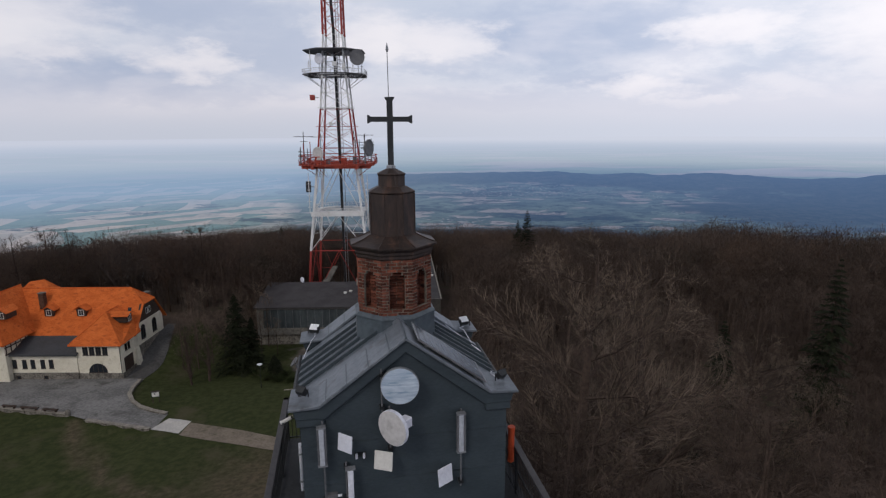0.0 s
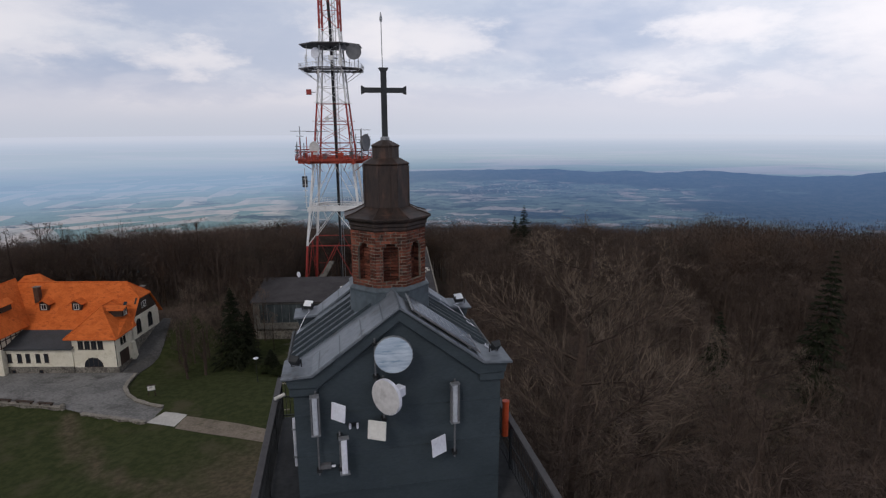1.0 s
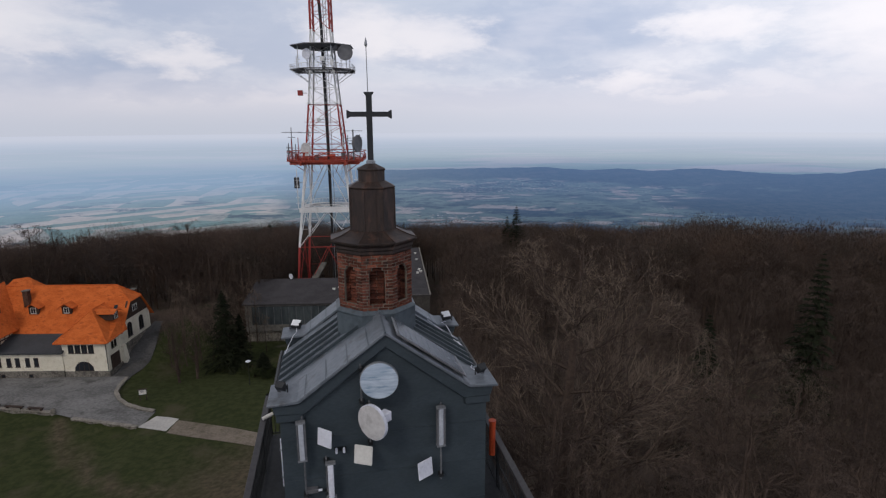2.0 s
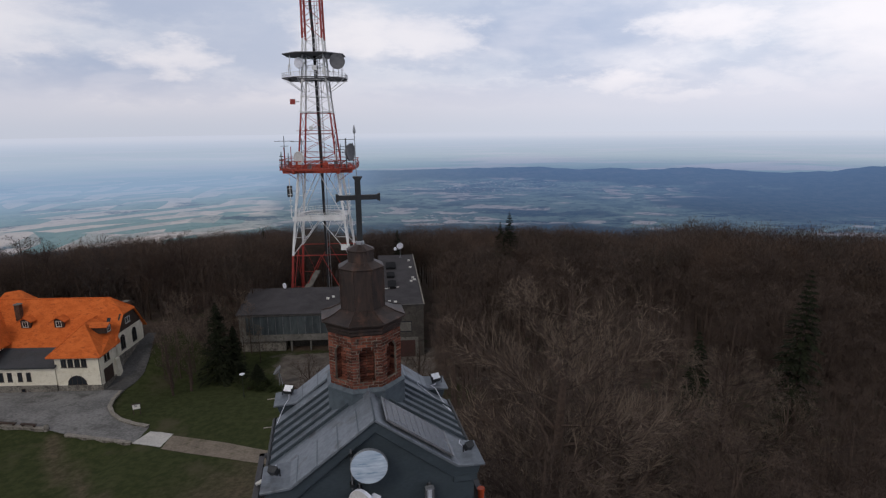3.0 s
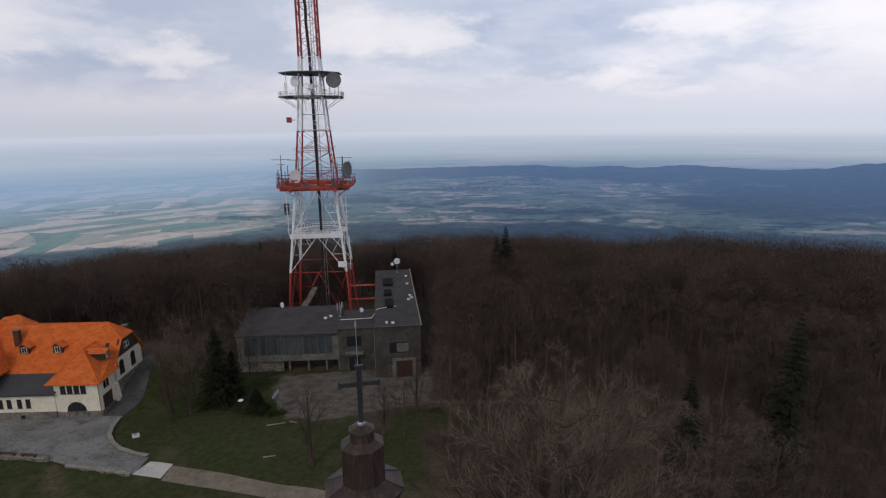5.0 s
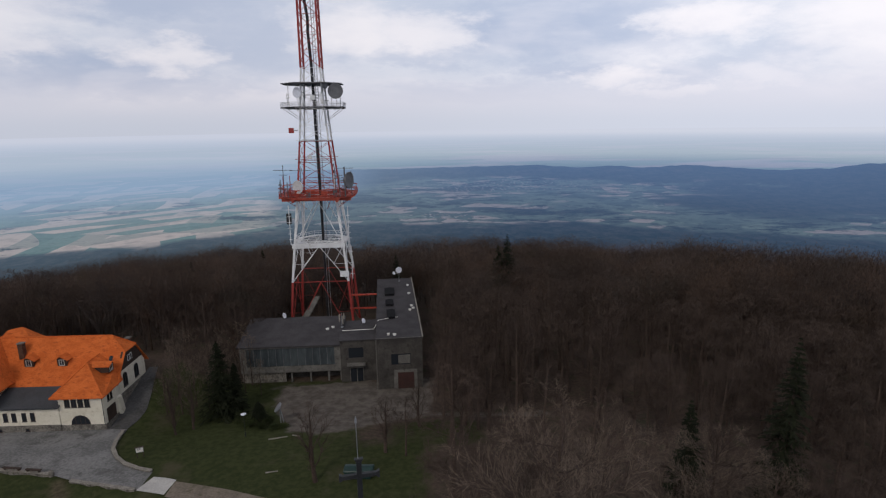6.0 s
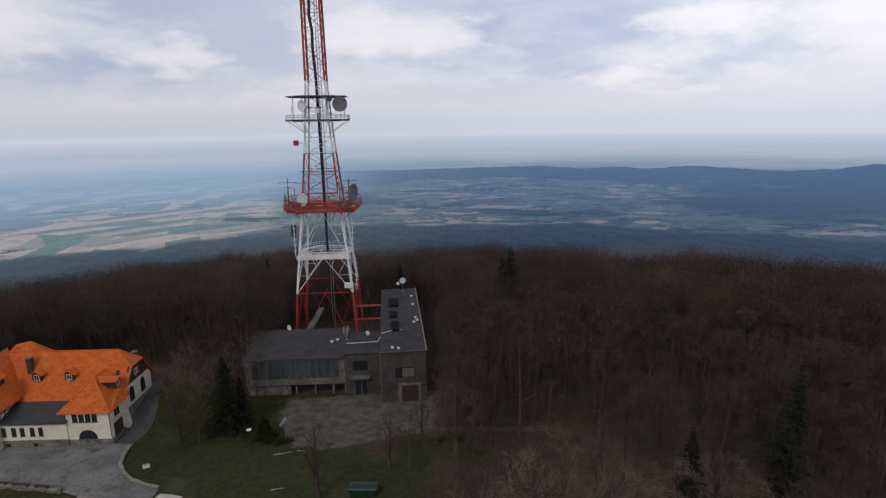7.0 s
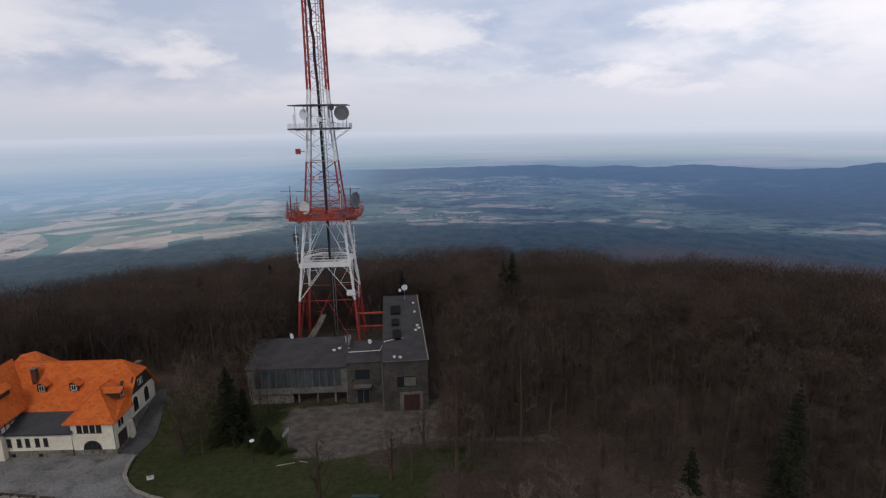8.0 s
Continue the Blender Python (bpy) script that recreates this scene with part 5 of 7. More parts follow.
            part("strut", M().tube((x * 0.98, y * 0.98, z - 0.2), (math.copysign(h, x) if abs(x) > half * 0.5 else x * 0.6, math.copysign(h, y) if abs(y) > half * 0.5 else y * 0.6, z - 3.6), 0.08, n=4), rail, d)
        return d
    deck(23.6, 7.4, MAST_WHITE, MAST_WHITE, "lower_deck")
    part("deck_fascia", M().box(-7.3, 7.3, -7.42, -7.30, 22.6, 23.9), MAST_WHITE, t)
    deck(36.9, 10.4, MAST_ORANGE, MAST_RED, "middle_deck")
    part("deck_beam", M().box(-9.4, 9.4, -6.2, -5.6, 35.6, 36.9).box(-9.4, 9.4, 5.6, 6.2, 35.6, 36.9).box(-6.2, -5.6, -9.4, 9.4, 35.6, 36.9).box(5.6, 6.2, -9.4, 9.4, 35.6, 36.9), MAST_ORANGE, t)
    deck(60.8, 8.3, DARK_DISH, MAST_WHITE, "upper_deck")
    c = 8.0 * 0.45
    part("deck_roof", M().prism([(-8, -c), (-c, -8), (c, -8), (8, -c), (8, c), (c, 8), (-c, 8), (-8, c)], "z", 66.75, 66.95), DARK_DISH, t, "dark sheet roof over the deck")
    for z, h in ((47.0, 5.2), (52.0, 4.6)):
        part("catwalk", M().box(-h, h, -h, -h + 0.8, z - 0.1, z), paint(z), t)
        part("catwalk", M().box(-h, h, h - 0.8, h, z - 0.1, z), paint(z), t)
    # walkway to the station, and the ties to the long block
    part("cable_bridge", M().slab([(-7.2, -11.5, 1.0), (-5.0, -11.5, 1.0), (-0.8, -6, 8.2), (-2.2, -6, 8.2)], 0.35), CONCRETE, t, "pale sloping cable bridge")
    for z, y in ((8.4, -7.0), (4.4, -7.0)):
        part("tie_beam", M().box(7.6, 15.8, y - 0.2, y + 0.2, z, z + 0.4), MAST_ORANGE if y < -5 else MAST_RED, t)


def dish(name, x, y, z, r, face, tilt, mat, label, deep=0.35, arm=None):
    """A dish or drum antenna: face is the bearing of its front, in degrees from straight back at the viewer."""
    ob = thing(name, x, y, z, face, label, "antenna")
    m = Mesh()
    n = 20
    rings = [(r * 0.25, r * deep + 0.02), (r * 0.7, r * deep * 0.62), (r, 0.0), (r, -0.05 - r * 0.12), (r * 0.93, -0.06 - r * 0.12), (r * 0.5, -0.06 - r * 0.05)]
    vs = [(q * math.cos(2 * math.pi * i / n), d, q * math.sin(2 * math.pi * i / n)) for q, d in rings for i in range(n)]
    fs = [(k * n + i, k * n + (i + 1) % n, (k + 1) * n + (i + 1) % n, (k + 1) * n + i) for k in range(len(rings) - 1) for i in range(n)]
    fs += [tuple(range(n)), tuple(range((len(rings) - 1) * n, len(rings) * n))[::-1]]
    m.add(vs, fs)
    b = part("reflector", m, mat, ob)
    b.rotation_euler = (radians(tilt), 0, 0)
    if arm:
        part("mount", Mesh().tube((0, r * deep, 0), arm, max(0.03, r * 0.08), n=6), GREY_STEEL, ob)
    return ob


mountain_hut()
relay_station()
lattice_mast()


# ---- things on the tower ----
def on_tower(u, v, z):
    c, s = math.cos(radians(TURN_T)), math.sin(radians(TURN_T))
    return TX + u * c - v * s, TY + u * s + v * c, z


def tower_thing(name, u, v, z, turn, label, category, group=""):
    return thing(name, *on_tower(u, v, z), TURN_T + turn, label, category, group)


def floodlight(u, v, z, aim, glass, label):
    t = tower_thing("floodlight", u, v, z, aim, label, "floodlight", "floodlights on the tower")
    h = part("housing", Mesh().add([(-.16, -.03, .02), (.16, -.03, .02), (.16, .10, .02), (-.16, .10, .02), (-.17, -.10, .26), (.17, -.10, .26), (.13, .10, .24), (-.13, .10, .24)], [(3, 2, 1, 0), (4, 5, 6, 7), (0, 1, 5, 4), (1, 2, 6, 5), (2, 3, 7, 6), (3, 0, 4, 7)]), BLACK_STEEL, t, bevel=0.008)
    h.rotation_euler = (radians(-70 if glass is LAMP_GLASS else -38), 0, 0)
    part("glass", Mesh().add([(-.145, -.050, .035), (.145, -.050, .035), (.150, -.112, .25), (-.150, -.112, .25), (-.145, -.038, .035), (.145, -.038, .035), (.150, -.10, .25), (-.150, -.10, .25)], [(0, 1, 2, 3), (7, 6, 5, 4), (0, 4, 5, 1), (1, 5, 6, 2), (2, 6, 7, 3), (3, 7, 4, 0)]), glass, h)
    part("bracket", Mesh().box(-.18, -.165, -.02, .02, -.12, .16).box(.165, .18, -.02, .02, -.12, .16).box(-.18, .18, -.03, .03, -.14, -.12), BLACK_STEEL, t)
    k = 0.95 if glass is LAMP_GLASS else 0.80
    t.scale = (k, k, k)
    return t


floodlight(-2.42, 2.45, 39.72, -24, LAMP_GLASS, "square floodlight with bright white glass on the coping")
floodlight(2.50, 2.20, 39.74, 16, LAMP_GLASS, "square floodlight with bright white glass on the coping")
floodlight(-2.47, -1.95, 39.74, 150, DARK_GLASS, "black floodlight turned towards the cross")
floodlight(2.48, -1.95, 39.74, 205, DARK_GLASS, "black floodlight turned towards the cross")


def conduit(pts, r=0.011, label="pale cable running from the floodlight over the coping"):
    t = tower_thing("cable", *pts[0], 0, label, "cable", "cables on the tower roof")
    part("sheath", Mesh().path([(a - pts[0][0], b - pts[0][1], c - pts[0][2]) for a, b, c in pts], r, 5), WHITE_PLASTIC, t)


conduit([(-2.36, 2.42, 39.68), (-2.34, 2.1, 39.68), (-2.44, 1.82, 39.66), (-2.58, 1.72, 39.40), (-2.68, 1.4, 39.26)])
conduit([(2.42, 2.05, 39.69), (2.24, 1.92, 39.70), (2.36, 1.80, 39.66), (2.50, 1.4, 39.40), (2.70, 0.9, 39.26)])
conduit([(1.80, 1.90, 39.93), (1.76, 1.79, 39.88), (2.25, 1.35, 39.56), (2.66, 0.95, 39.28)])
conduit([(2.42, -1.85, 39.68), (2.34, -1.60, 39.68), (2.40, -1.42, 39.66), (2.60, -1.1, 39.36), (2.72, -0.9, 39.24)])
conduit([(-2.50, -1.85, 39.68), (-2.48, -1.55, 39.68), (-2.62, -1.35, 39.34)])


def solar_panel():
    t = tower_thing("solar_panel", 0, 0, 39.6, 0, "grey-blue solar panel with metal frame on the zinc coping", "solar panel")
    up = lambda u, lift: 41.22 - 0.7333 * u + lift - 39.6
    u0, u1, v0, v1 = 0.32, 1.98, -2.46, -1.24
    part("frame", Mesh().slab([(u0, v0, up(u0, .12)), (u1, v0, up(u1, .12)), (u1, v1, up(u1, .12)), (u0, v1, up(u0, .12))], 0.05), DARK_DISH, t, "dark metal frame", bevel=0.006)
    for u in (u0, u1 + 0.03):
        part("end_strip", Mesh().slab([(u - 0.03, v0, up(u - 0.03, .13)), (u, v0, up(u, .13)), (u, v1, up(u, .13)), (u - 0.03, v1, up(u - 0.03, .13))], 0.06), GREY_STEEL, t, "bare metal end strip")
    nu, nv = 10, 6
    for i in range(nu):
        for j in range(nv):
            a0, a1 = u0 + 0.04 + (u1 - u0 - 0.08) * i / nu + 0.006, u0 + 0.04 + (u1 - u0 - 0.08) * (i + 1) / nu - 0.006
            b0, b1 = v0 + 0.04 + (v1 - v0 - 0.08) * j / nv + 0.006, v0 + 0.04 + (v1 - v0 - 0.08) * (j + 1) / nv - 0.006
            part("cell", Mesh().slab([(a0, b0, up(a0, .127)), (a1, b0, up(a1, .127)), (a1, b1, up(a1, .127)), (a0, b1, up(a0, .127))], 0.006), SOLAR, t)
    for u in (0.5, 1.75):
        part("foot", Mesh().box(u - .03, u + .03, v0 + .1, v1 - .1, up(u, -0.01), up(u, .075)), GREY_STEEL, t)


solar_panel()


def drum_antenna(u, v, z, r, turn, mat, label, back):
    t = tower_thing("drum_antenna", u, v, z, turn, label, "antenna", "antennas on the tower")
    n = 28
    def ring(rings):
        m = Mesh()
        vs = [(q * math.cos(2 * math.pi * i / n), d, q * math.sin(2 * math.pi * i / n)) for q, d in rings for i in range(n)]
        fs = [(k * n + i, k * n + (i + 1) % n, (k + 1) * n + (i + 1) % n, (k + 1) * n + i) for k in range(len(rings) - 1) for i in range(n)]
        return m.add(vs, fs + [tuple(range(n)), tuple(range((len(rings) - 1) * n, len(rings) * n))[::-1]])
    part("cover", ring([(r * 0.97, 0.0), (r * 0.97, -0.02), (r * 0.55, -0.045), (r * 0.1, -0.05)]), mat, t, "stretched pale cover")
    part("shroud", ring([(r * 0.35, 0.30), (r * 0.42, 0.24), (r * 0.85, 0.13), (r, 0.08), (r, -0.005), (r * 0.96, -0.006)]), WHITE_PLASTIC if back else GREY_STEEL, t)
    if back:
        part("radio_unit", Mesh().box(0.10, 0.34, 0.10, 0.34, 0.02, 0.26), WHITE_PLASTIC, t, bevel=0.02)
        part("feed", ring([(0.07, 0.46), (0.11, 0.45), (0.12, 0.30), (0.16, 0.24)]), GREY_STEEL, t)
    return t


drum_antenna(-0.194, -2.851, 40.132, 0.457, -6, DISH_SKIN, "round drum antenna with a bluish fabric cover on the facade", False)
drum_antenna(-0.408, -2.968, 39.14, 0.437, -47, DISH_PALE, "round dish antenna with pale cover on the facade", True)


def pole(u, z0, z1, v=-2.49, r=0.022):
    t = tower_thing("antenna_pole", u, v, z0, 0, "grey steel antenna pole bracketed to the cladding", "pole", "antenna poles")
    part("tube", Mesh().tube((0, 0, 0), (0, 0, z1 - z0), r, n=8), DARK_DISH, t)
    for z in (0.12, z1 - z0 - 0.15):
        part("clamp", Mesh().box(-0.06, 0.06, -0.05, 0.14, z - 0.035, z + 0.035), BLACK_STEEL, t)


for u, z0, z1 in ((-2.031, 36.992, 39.228), (1.342, 37.089, 39.228), (-0.602, 39.325, 40.443), (-0.427, 38.207, 39.471), (-1.516, 36.992, 38.11)):
    pole(u, z0, z1)


def stick_antenna(u, v, z0, z1, w, label, rails=True):
    t = tower_thing("stick_antenna", u, v, z0, 4, label, "antenna", "stick antennas on the tower")
    h = z1 - z0
    part("radome", Mesh().box(-w / 2, w / 2, -0.05, 0.05, 0, h), WHITE_PLASTIC if w > 0.13 else RADOME_GREY, t, "pale plastic radome", bevel=0.02)
    for s in (-1, 1) if rails else ():
        part("side_rail", Mesh().box(s * (w / 2 + 0.03) - 0.018, s * (w / 2 + 0.03) + 0.018, -0.03, 0.07, 0.01, h - 0.01), DARK_DISH, t)
    for z in (0.0, h):
        part("end_cap", Mesh().box(-w / 2 - 0.05, w / 2 + 0.05, -0.06, 0.08, z - 0.02, z + 0.02), GREY_STEEL, t)
    part("clamp", Mesh().box(-0.04, 0.04, 0.05, 0.16, h * 0.5 - 0.04, h * 0.5 + 0.04), BLACK_STEEL, t)


stick_antenna(-2.06, -2.618, 38.149, 39.14, 0.12, "slim pale stick antenna with dark side rails")
stick_antenna(1.322, -2.618, 38.129, 39.16, 0.12, "slim pale stick antenna with dark side rails")
stick_antenna(-1.419, -2.657, 37.07, 38.013, 0.14, "slim white stick antenna", rails=False)


def panel_antenna(u, v, z, size, turn, tilt, mat, label):
    t = tower_thing("panel_antenna", u, v, z, turn, label, "antenna", "panel antennas on the tower")
    s = size / 2
    p = part("panel", Mesh().box(-s, s, -0.02, 0.02, -s, s), mat, t, bevel=0.012)
    p.rotation_euler = (radians(tilt), 0, 0)
    part("arm", Mesh().tube((0, 0.01, 0), (0.04, 0.26, -0.04), 0.022, n=6), BLACK_STEEL, t)


panel_antenna(-1.516, -2.734, 38.742, 0.428, -42, -6, WHITE_PLASTIC, "square white panel antenna turned aside")
panel_antenna(-0.622, -2.734, 38.178, 0.467, -26, -10, CREAM_PLASTIC, "square cream panel antenna")
panel_antenna(0.895, -2.734, 37.595, 0.457, 32, -6, WHITE_PLASTIC, "square white panel antenna turned aside")


def small_box():
    t = tower_thing("camera_bracket", -1.166, -2.482, 38.227, 0, "small black bracket with two white cylinders", "bracket")
    part("arm", Mesh().box(-0.14, 0.14, -0.02, 0.12, -0.02, 0.02), BLACK_STEEL, t)
    for x in (-0.09, 0.09):
        part("cylinder", Mesh().tube((x, -0.03, -0.06), (x, -0.03, 0.07), 0.03, n=8), WHITE_PLASTIC, t)
    t = tower_thing("junction_box", -1.846, -2.443, 37.187, 0, "small grey junction box with cable glands", "junction box")
    part("box", Mesh().box(-0.16, 0.10, -0.06, 0.08, -0.05, 0.06), DARK_DISH, t, bevel=0.008)
    part("gland", Mesh().tube((0.10, -0.02, 0), (0.20, -0.02, 0.0), 0.03, n=8), WHITE_PLASTIC, t)
    t = tower_thing("orange_pipe", 3.20, -0.80, 36.5, 0, "upright orange-red plastic pipe strapped to the railing", "pipe")
    part("pipe", Mesh().tube((0, 0, 0), (0, 0, 1.05), 0.095, n=12), ORANGE_PIPE, t)
    part("rim", Mesh().tube((0, 0, 1.02), (0, 0, 1.10), 0.11, n=12), ORANGE_PIPE, t)
    t = tower_thing("lamp_bracket", -3.30, 1.75, 36.98, 10, "cream tubular lamp on the railing corner", "lamp")
    part("tube", Mesh().tube((-0.22, 0, 0.06), (0.10, 0.10, 0.12), 0.06, n=8), CREAM_PLASTIC, t)
    t = tower_thing("down_pipe", -2.86, 0.55, 35.4, 0, "white drain pipe beside the tower wall", "pipe")
    part("pipe", Mesh().tube((0, 0, 0), (0, 0, 1.55), 0.05, n=8), WHITE_PLASTIC, t)
    for z in (0.3, 1.2):
        part("clip", Mesh().box(-0.07, 0.07, -0.07, 0.07, z, z + 0.04), GREY_STEEL, t)


small_box()


# ---- grounds before the hut ----
def stone_wall(pts, name, label, tall, thick, coping, rnd):
    """A low wall of rough blocks along a line, each block a piece of it."""
    base = thing(name, pts[0][0], pts[0][1], height(*pts[0]), 0, label, "low wall", kind="structure")
    ox, oy, oz = pts[0][0], pts[0][1], height(*pts[0])
    for (ax, ay), (bx, by) in zip(pts, pts[1:]):
        n = max(1, round(math.hypot(bx - ax, by - ay) / 1.1))
        ang = math.degrees(math.atan2(by - ay, bx - ax))
        l = math.hypot(bx - ax, by - ay) / n
        for k in range(n):
            x, y = ax + (bx - ax) * (k + 0.5) / n, ay + (by - ay) * (k + 0.5) / n
            top = max(height(x, y + 0.8), height(x, y)) + tall * rnd.uniform(0.9, 1.1)
            w = thick * rnd.uniform(0.9, 1.1) / 2
            m = Mesh().box(x - l / 2 + 0.02, x + l / 2 - 0.02, y - w, y + w, top - 1.5, top - 0.14, ang)
            m.v = [(p - ox, q - oy, r - oz) for p, q, r in m.v]
            part("block", m, STONE, base, bevel=0.04)
            m = Mesh().box(x - l / 2 + 0.01, x + l / 2 - 0.01, y - w - 0.06, y + w + 0.06, top - 0.14, top, ang)
            m.v = [(p - ox, q - oy, r - oz) for p, q, r in m.v]
            part("coping_stone", m, coping, base, bevel=0.03)


_rnd = random.Random(3)
stone_wall([(-90.0, 90.0), (-71.5, 87.1), (-66, 86.15), (-62.6, 85.45)], "low_wall", "low rubble-stone wall between yard and lawn", 0.35, 0.5, KERB, _rnd)
stone_wall([(-58.2, 83.65), (-52, 82.0), (-46.2, 80.5)], "retaining_wall", "low retaining wall with pale coping along the yard", 0.18, 0.5, KERB, _rnd)
stone_wall([(-45.8, 85.2), (-48.5, 86.1), (-51.5, 87.7), (-54.1, 90.0), (-56.1, 92.7), (-57.3, 96.1), (-58.1, 100.0)], "kerb_wall", "pale rounded stone kerb round the lawn", 0.42, 0.55, KERB, _rnd)


def log_bench(x, y, length, turn):
    t = thing("log_bench", x, y, height(x, y + 1) + 0.35, turn, "dark wooden log bench on the low wall", "bench", "log benches")
    part("seat", Mesh().box(-length / 2, length / 2, -0.25, 0.25, 0.30, 0.46), TIMBER, t, bevel=0.04)
    for s in (-1, 1):
        part("leg", Mesh().box(s * length * 0.38 - 0.12, s * length * 0.38 + 0.12, -0.2, 0.2, -0.02, 0.30), TIMBER, t, bevel=0.03)


for x, y, l in ((-73.5, 87.45, 2.6), (-69.6, 86.8, 3.4), (-65.6, 86.1, 2.8)):
    log_bench(x, y, l, -9)


def post_stone():
    t = thing("gate_post", -62.2, 85.3, height(-62.2, 86.2), 8, "dark squat stone post at the end of the wall", "post")
    part("stone", Mesh().lathe([(0.42, -0.8), (0.42, 0.75), (0.30, 0.95), (0.05, 1.0)], 8), STONE, t, bevel=0.03)


post_stone()


def info_board():
    x, y = -49.9, 89.9
    t = thing("info_board", x, y, height(x, y), 20, "small green and white information board on two dark posts", "sign board")
    for s in (-0.5, 0.5):
        part("post", Mesh().box(s - 0.06, s + 0.06, -0.06, 0.06, -0.2, 1.9), TIMBER, t, bevel=0.01)
    b = part("board", Mesh().box(-0.62, 0.62, -0.10, -0.05, 1.05, 2.0), GREEN_PAINT, t, "dark green board", bevel=0.01)
    part("notice", Mesh().box(-0.57, 0.57, -0.107, -0.10, 1.12, 1.94), WHITE_FRAME, b, "pale notice")
    part("roof", Mesh().box(-0.75, 0.75, -0.22, 0.15, 2.02, 2.10), TIMBER, t, bevel=0.01)
    for k, (w, z) in enumerate(((0.9, 1.84), (0.7, 1.74), (0.85, 1.64), (0.6, 1.54))):
        part("text_bar", Mesh().box(-w / 2 * 0.6 - 0.08, w / 2 * 0.6 - 0.08, -0.112, -0.106, z - 0.025, z + 0.025), DARK_DISH, b)


info_board()


def street_lamp():
    x, y = -34.0, 97.0
    t = thing("street_lamp", x, y, height(x, y), 0, "slim dark lamp post with white mushroom head on the lawn", "street lamp")
    part("post", Mesh().lathe([(0.10, -0.2), (0.08, 0.8), (0.05, 0.9), (0.04, 4.4)], 8), BLACK_STEEL, t)
    part("globe", Mesh().lathe([(0.10, 4.35), (0.34, 4.5), (0.38, 4.62), (0.05, 4.66)], 14), LAMP_GLASS, t, "milky glass head")
    part("cap", Mesh().lathe([(0.5, 4.62), (0.48, 4.68), (0.15, 4.80), (0.02, 4.83)], 14), WHITE_PLASTIC, t)


street_lamp()


def ground_dish():
    t = dish("satellite_dish", -29.4, 103.5, 1.5, 1.05, -76, -40, GREY_STEEL, "large pale grey satellite dish on a stand by the court", 0.3)
    z = height(-29.4, 103.5) - 1.5
    part("stand", Mesh().tube((0, 0.3, z), (0, 0.3, -0.1), 0.12, n=8).tube((-0.6, 0.9, z), (0, 0.35, -0.4), 0.06, n=6).tube((0.6, 0.9, z), (0, 0.35, -0.4), 0.06, n=6), GREY_STEEL, t)


ground_dish()


def container():
    x, y = -10.9, 81.2
    t = thing("skip_container", x, y, height(x, y), -3, "dark green metal refuse container on the grass", "container")
    b = part("body", Mesh().prism([(-2.0, 0.15), (2.0, 0.15), (2.3, 1.35), (-2.3, 1.35)], "y", -0.95, 0.95), GREEN_PAINT, t, bevel=0.03)
    for k in range(7):
        u = -1.8 + k * 0.6
        part("rib", Mesh().box(u - 0.05, u + 0.05, -1.02, -0.94, 0.2, 1.3), GREEN_PAINT, b)
    part("rim", Mesh().box(-2.4, 2.4, -1.05, 1.05, 1.35, 1.45), GREEN_PAINT, t, bevel=0.02)
    part("lid", Mesh().prism([(-1.05, 1.45), (1.05, 1.45), (0.9, 1.62), (0, 1.85), (-0.9, 1.62)], "x", -2.3, 2.3), GREEN_PAINT, t, "worn teal-green lid", bevel=0.02)
    for s in (-1, 1):
        part("skid", Mesh().box(s * 1.4 - 0.1, s * 1.4 + 0.1, -0.9, 0.9, -0.1, 0.15), BLACK_STEEL, t)


container()


def pale_log(x, y, l, turn):
    t = thing("felled_log", x, y, height(x, y) + 0.09, turn, "pale barked log lying on the grass", "log", "felled logs")
    part("trunk", Mesh().tube((-l / 2, 0, 0), (l / 2, 0.1, 0.02), 0.12, 0.10, 9), KERB, t, bevel=0.02)


pale_log(-27.6, 95.6, 3.4, 12)
pale_log(-25.5, 83.5, 2.0, 8)
pale_log(-24.5, 96.4, 1.6, -20)


def shrub(x, y, r, h, seed):
    rnd = random.Random(seed)
    t = thing("shrub", x, y, height(x, y), rnd.uniform(0, 360), "dark evergreen shrub beside the court", "shrub", "shrubs by the court")
    twigs, leaves = Mesh(), Mesh()
    for _ in range(26):
        a, k = rnd.uniform(0, 6.28), rnd.uniform(0.2, 1)
        top = Vector((r * k * math.cos(a), r * k * math.sin(a), h * rnd.uniform(0.5, 1.0) * (1 - 0.4 * k)))
        twigs.tube((0, 0, 0), tuple(top), 0.03, 0.008, 3, caps=False)
        for _ in range(60):
            p = top * rnd.uniform(0.45, 1.05) + Vector((rnd.gauss(0, .22), rnd.gauss(0, .22), rnd.gauss(0, .18)))
            d, e = Vector((rnd.gauss(0, 1), rnd.gauss(0, 1), rnd.gauss(0, .6))).normalized() * 0.14, Vector((rnd.gauss(0, 1), rnd.gauss(0, 1), rnd.gauss(0, 1))).normalized() * 0.07
            leaves.add([tuple(p - d), tuple(p + e), tuple(p + d)], [(0, 1, 2)])
    for name, m, mat in (("stem", twigs, BARK), ("foliage", leaves, SHRUB)):
        me = bpy.data.meshes.new(name)
        me.from_pydata(m.v, [], m.f)
        me.materials.append(mat)
        ob = new(name, me)
        ob.parent = t


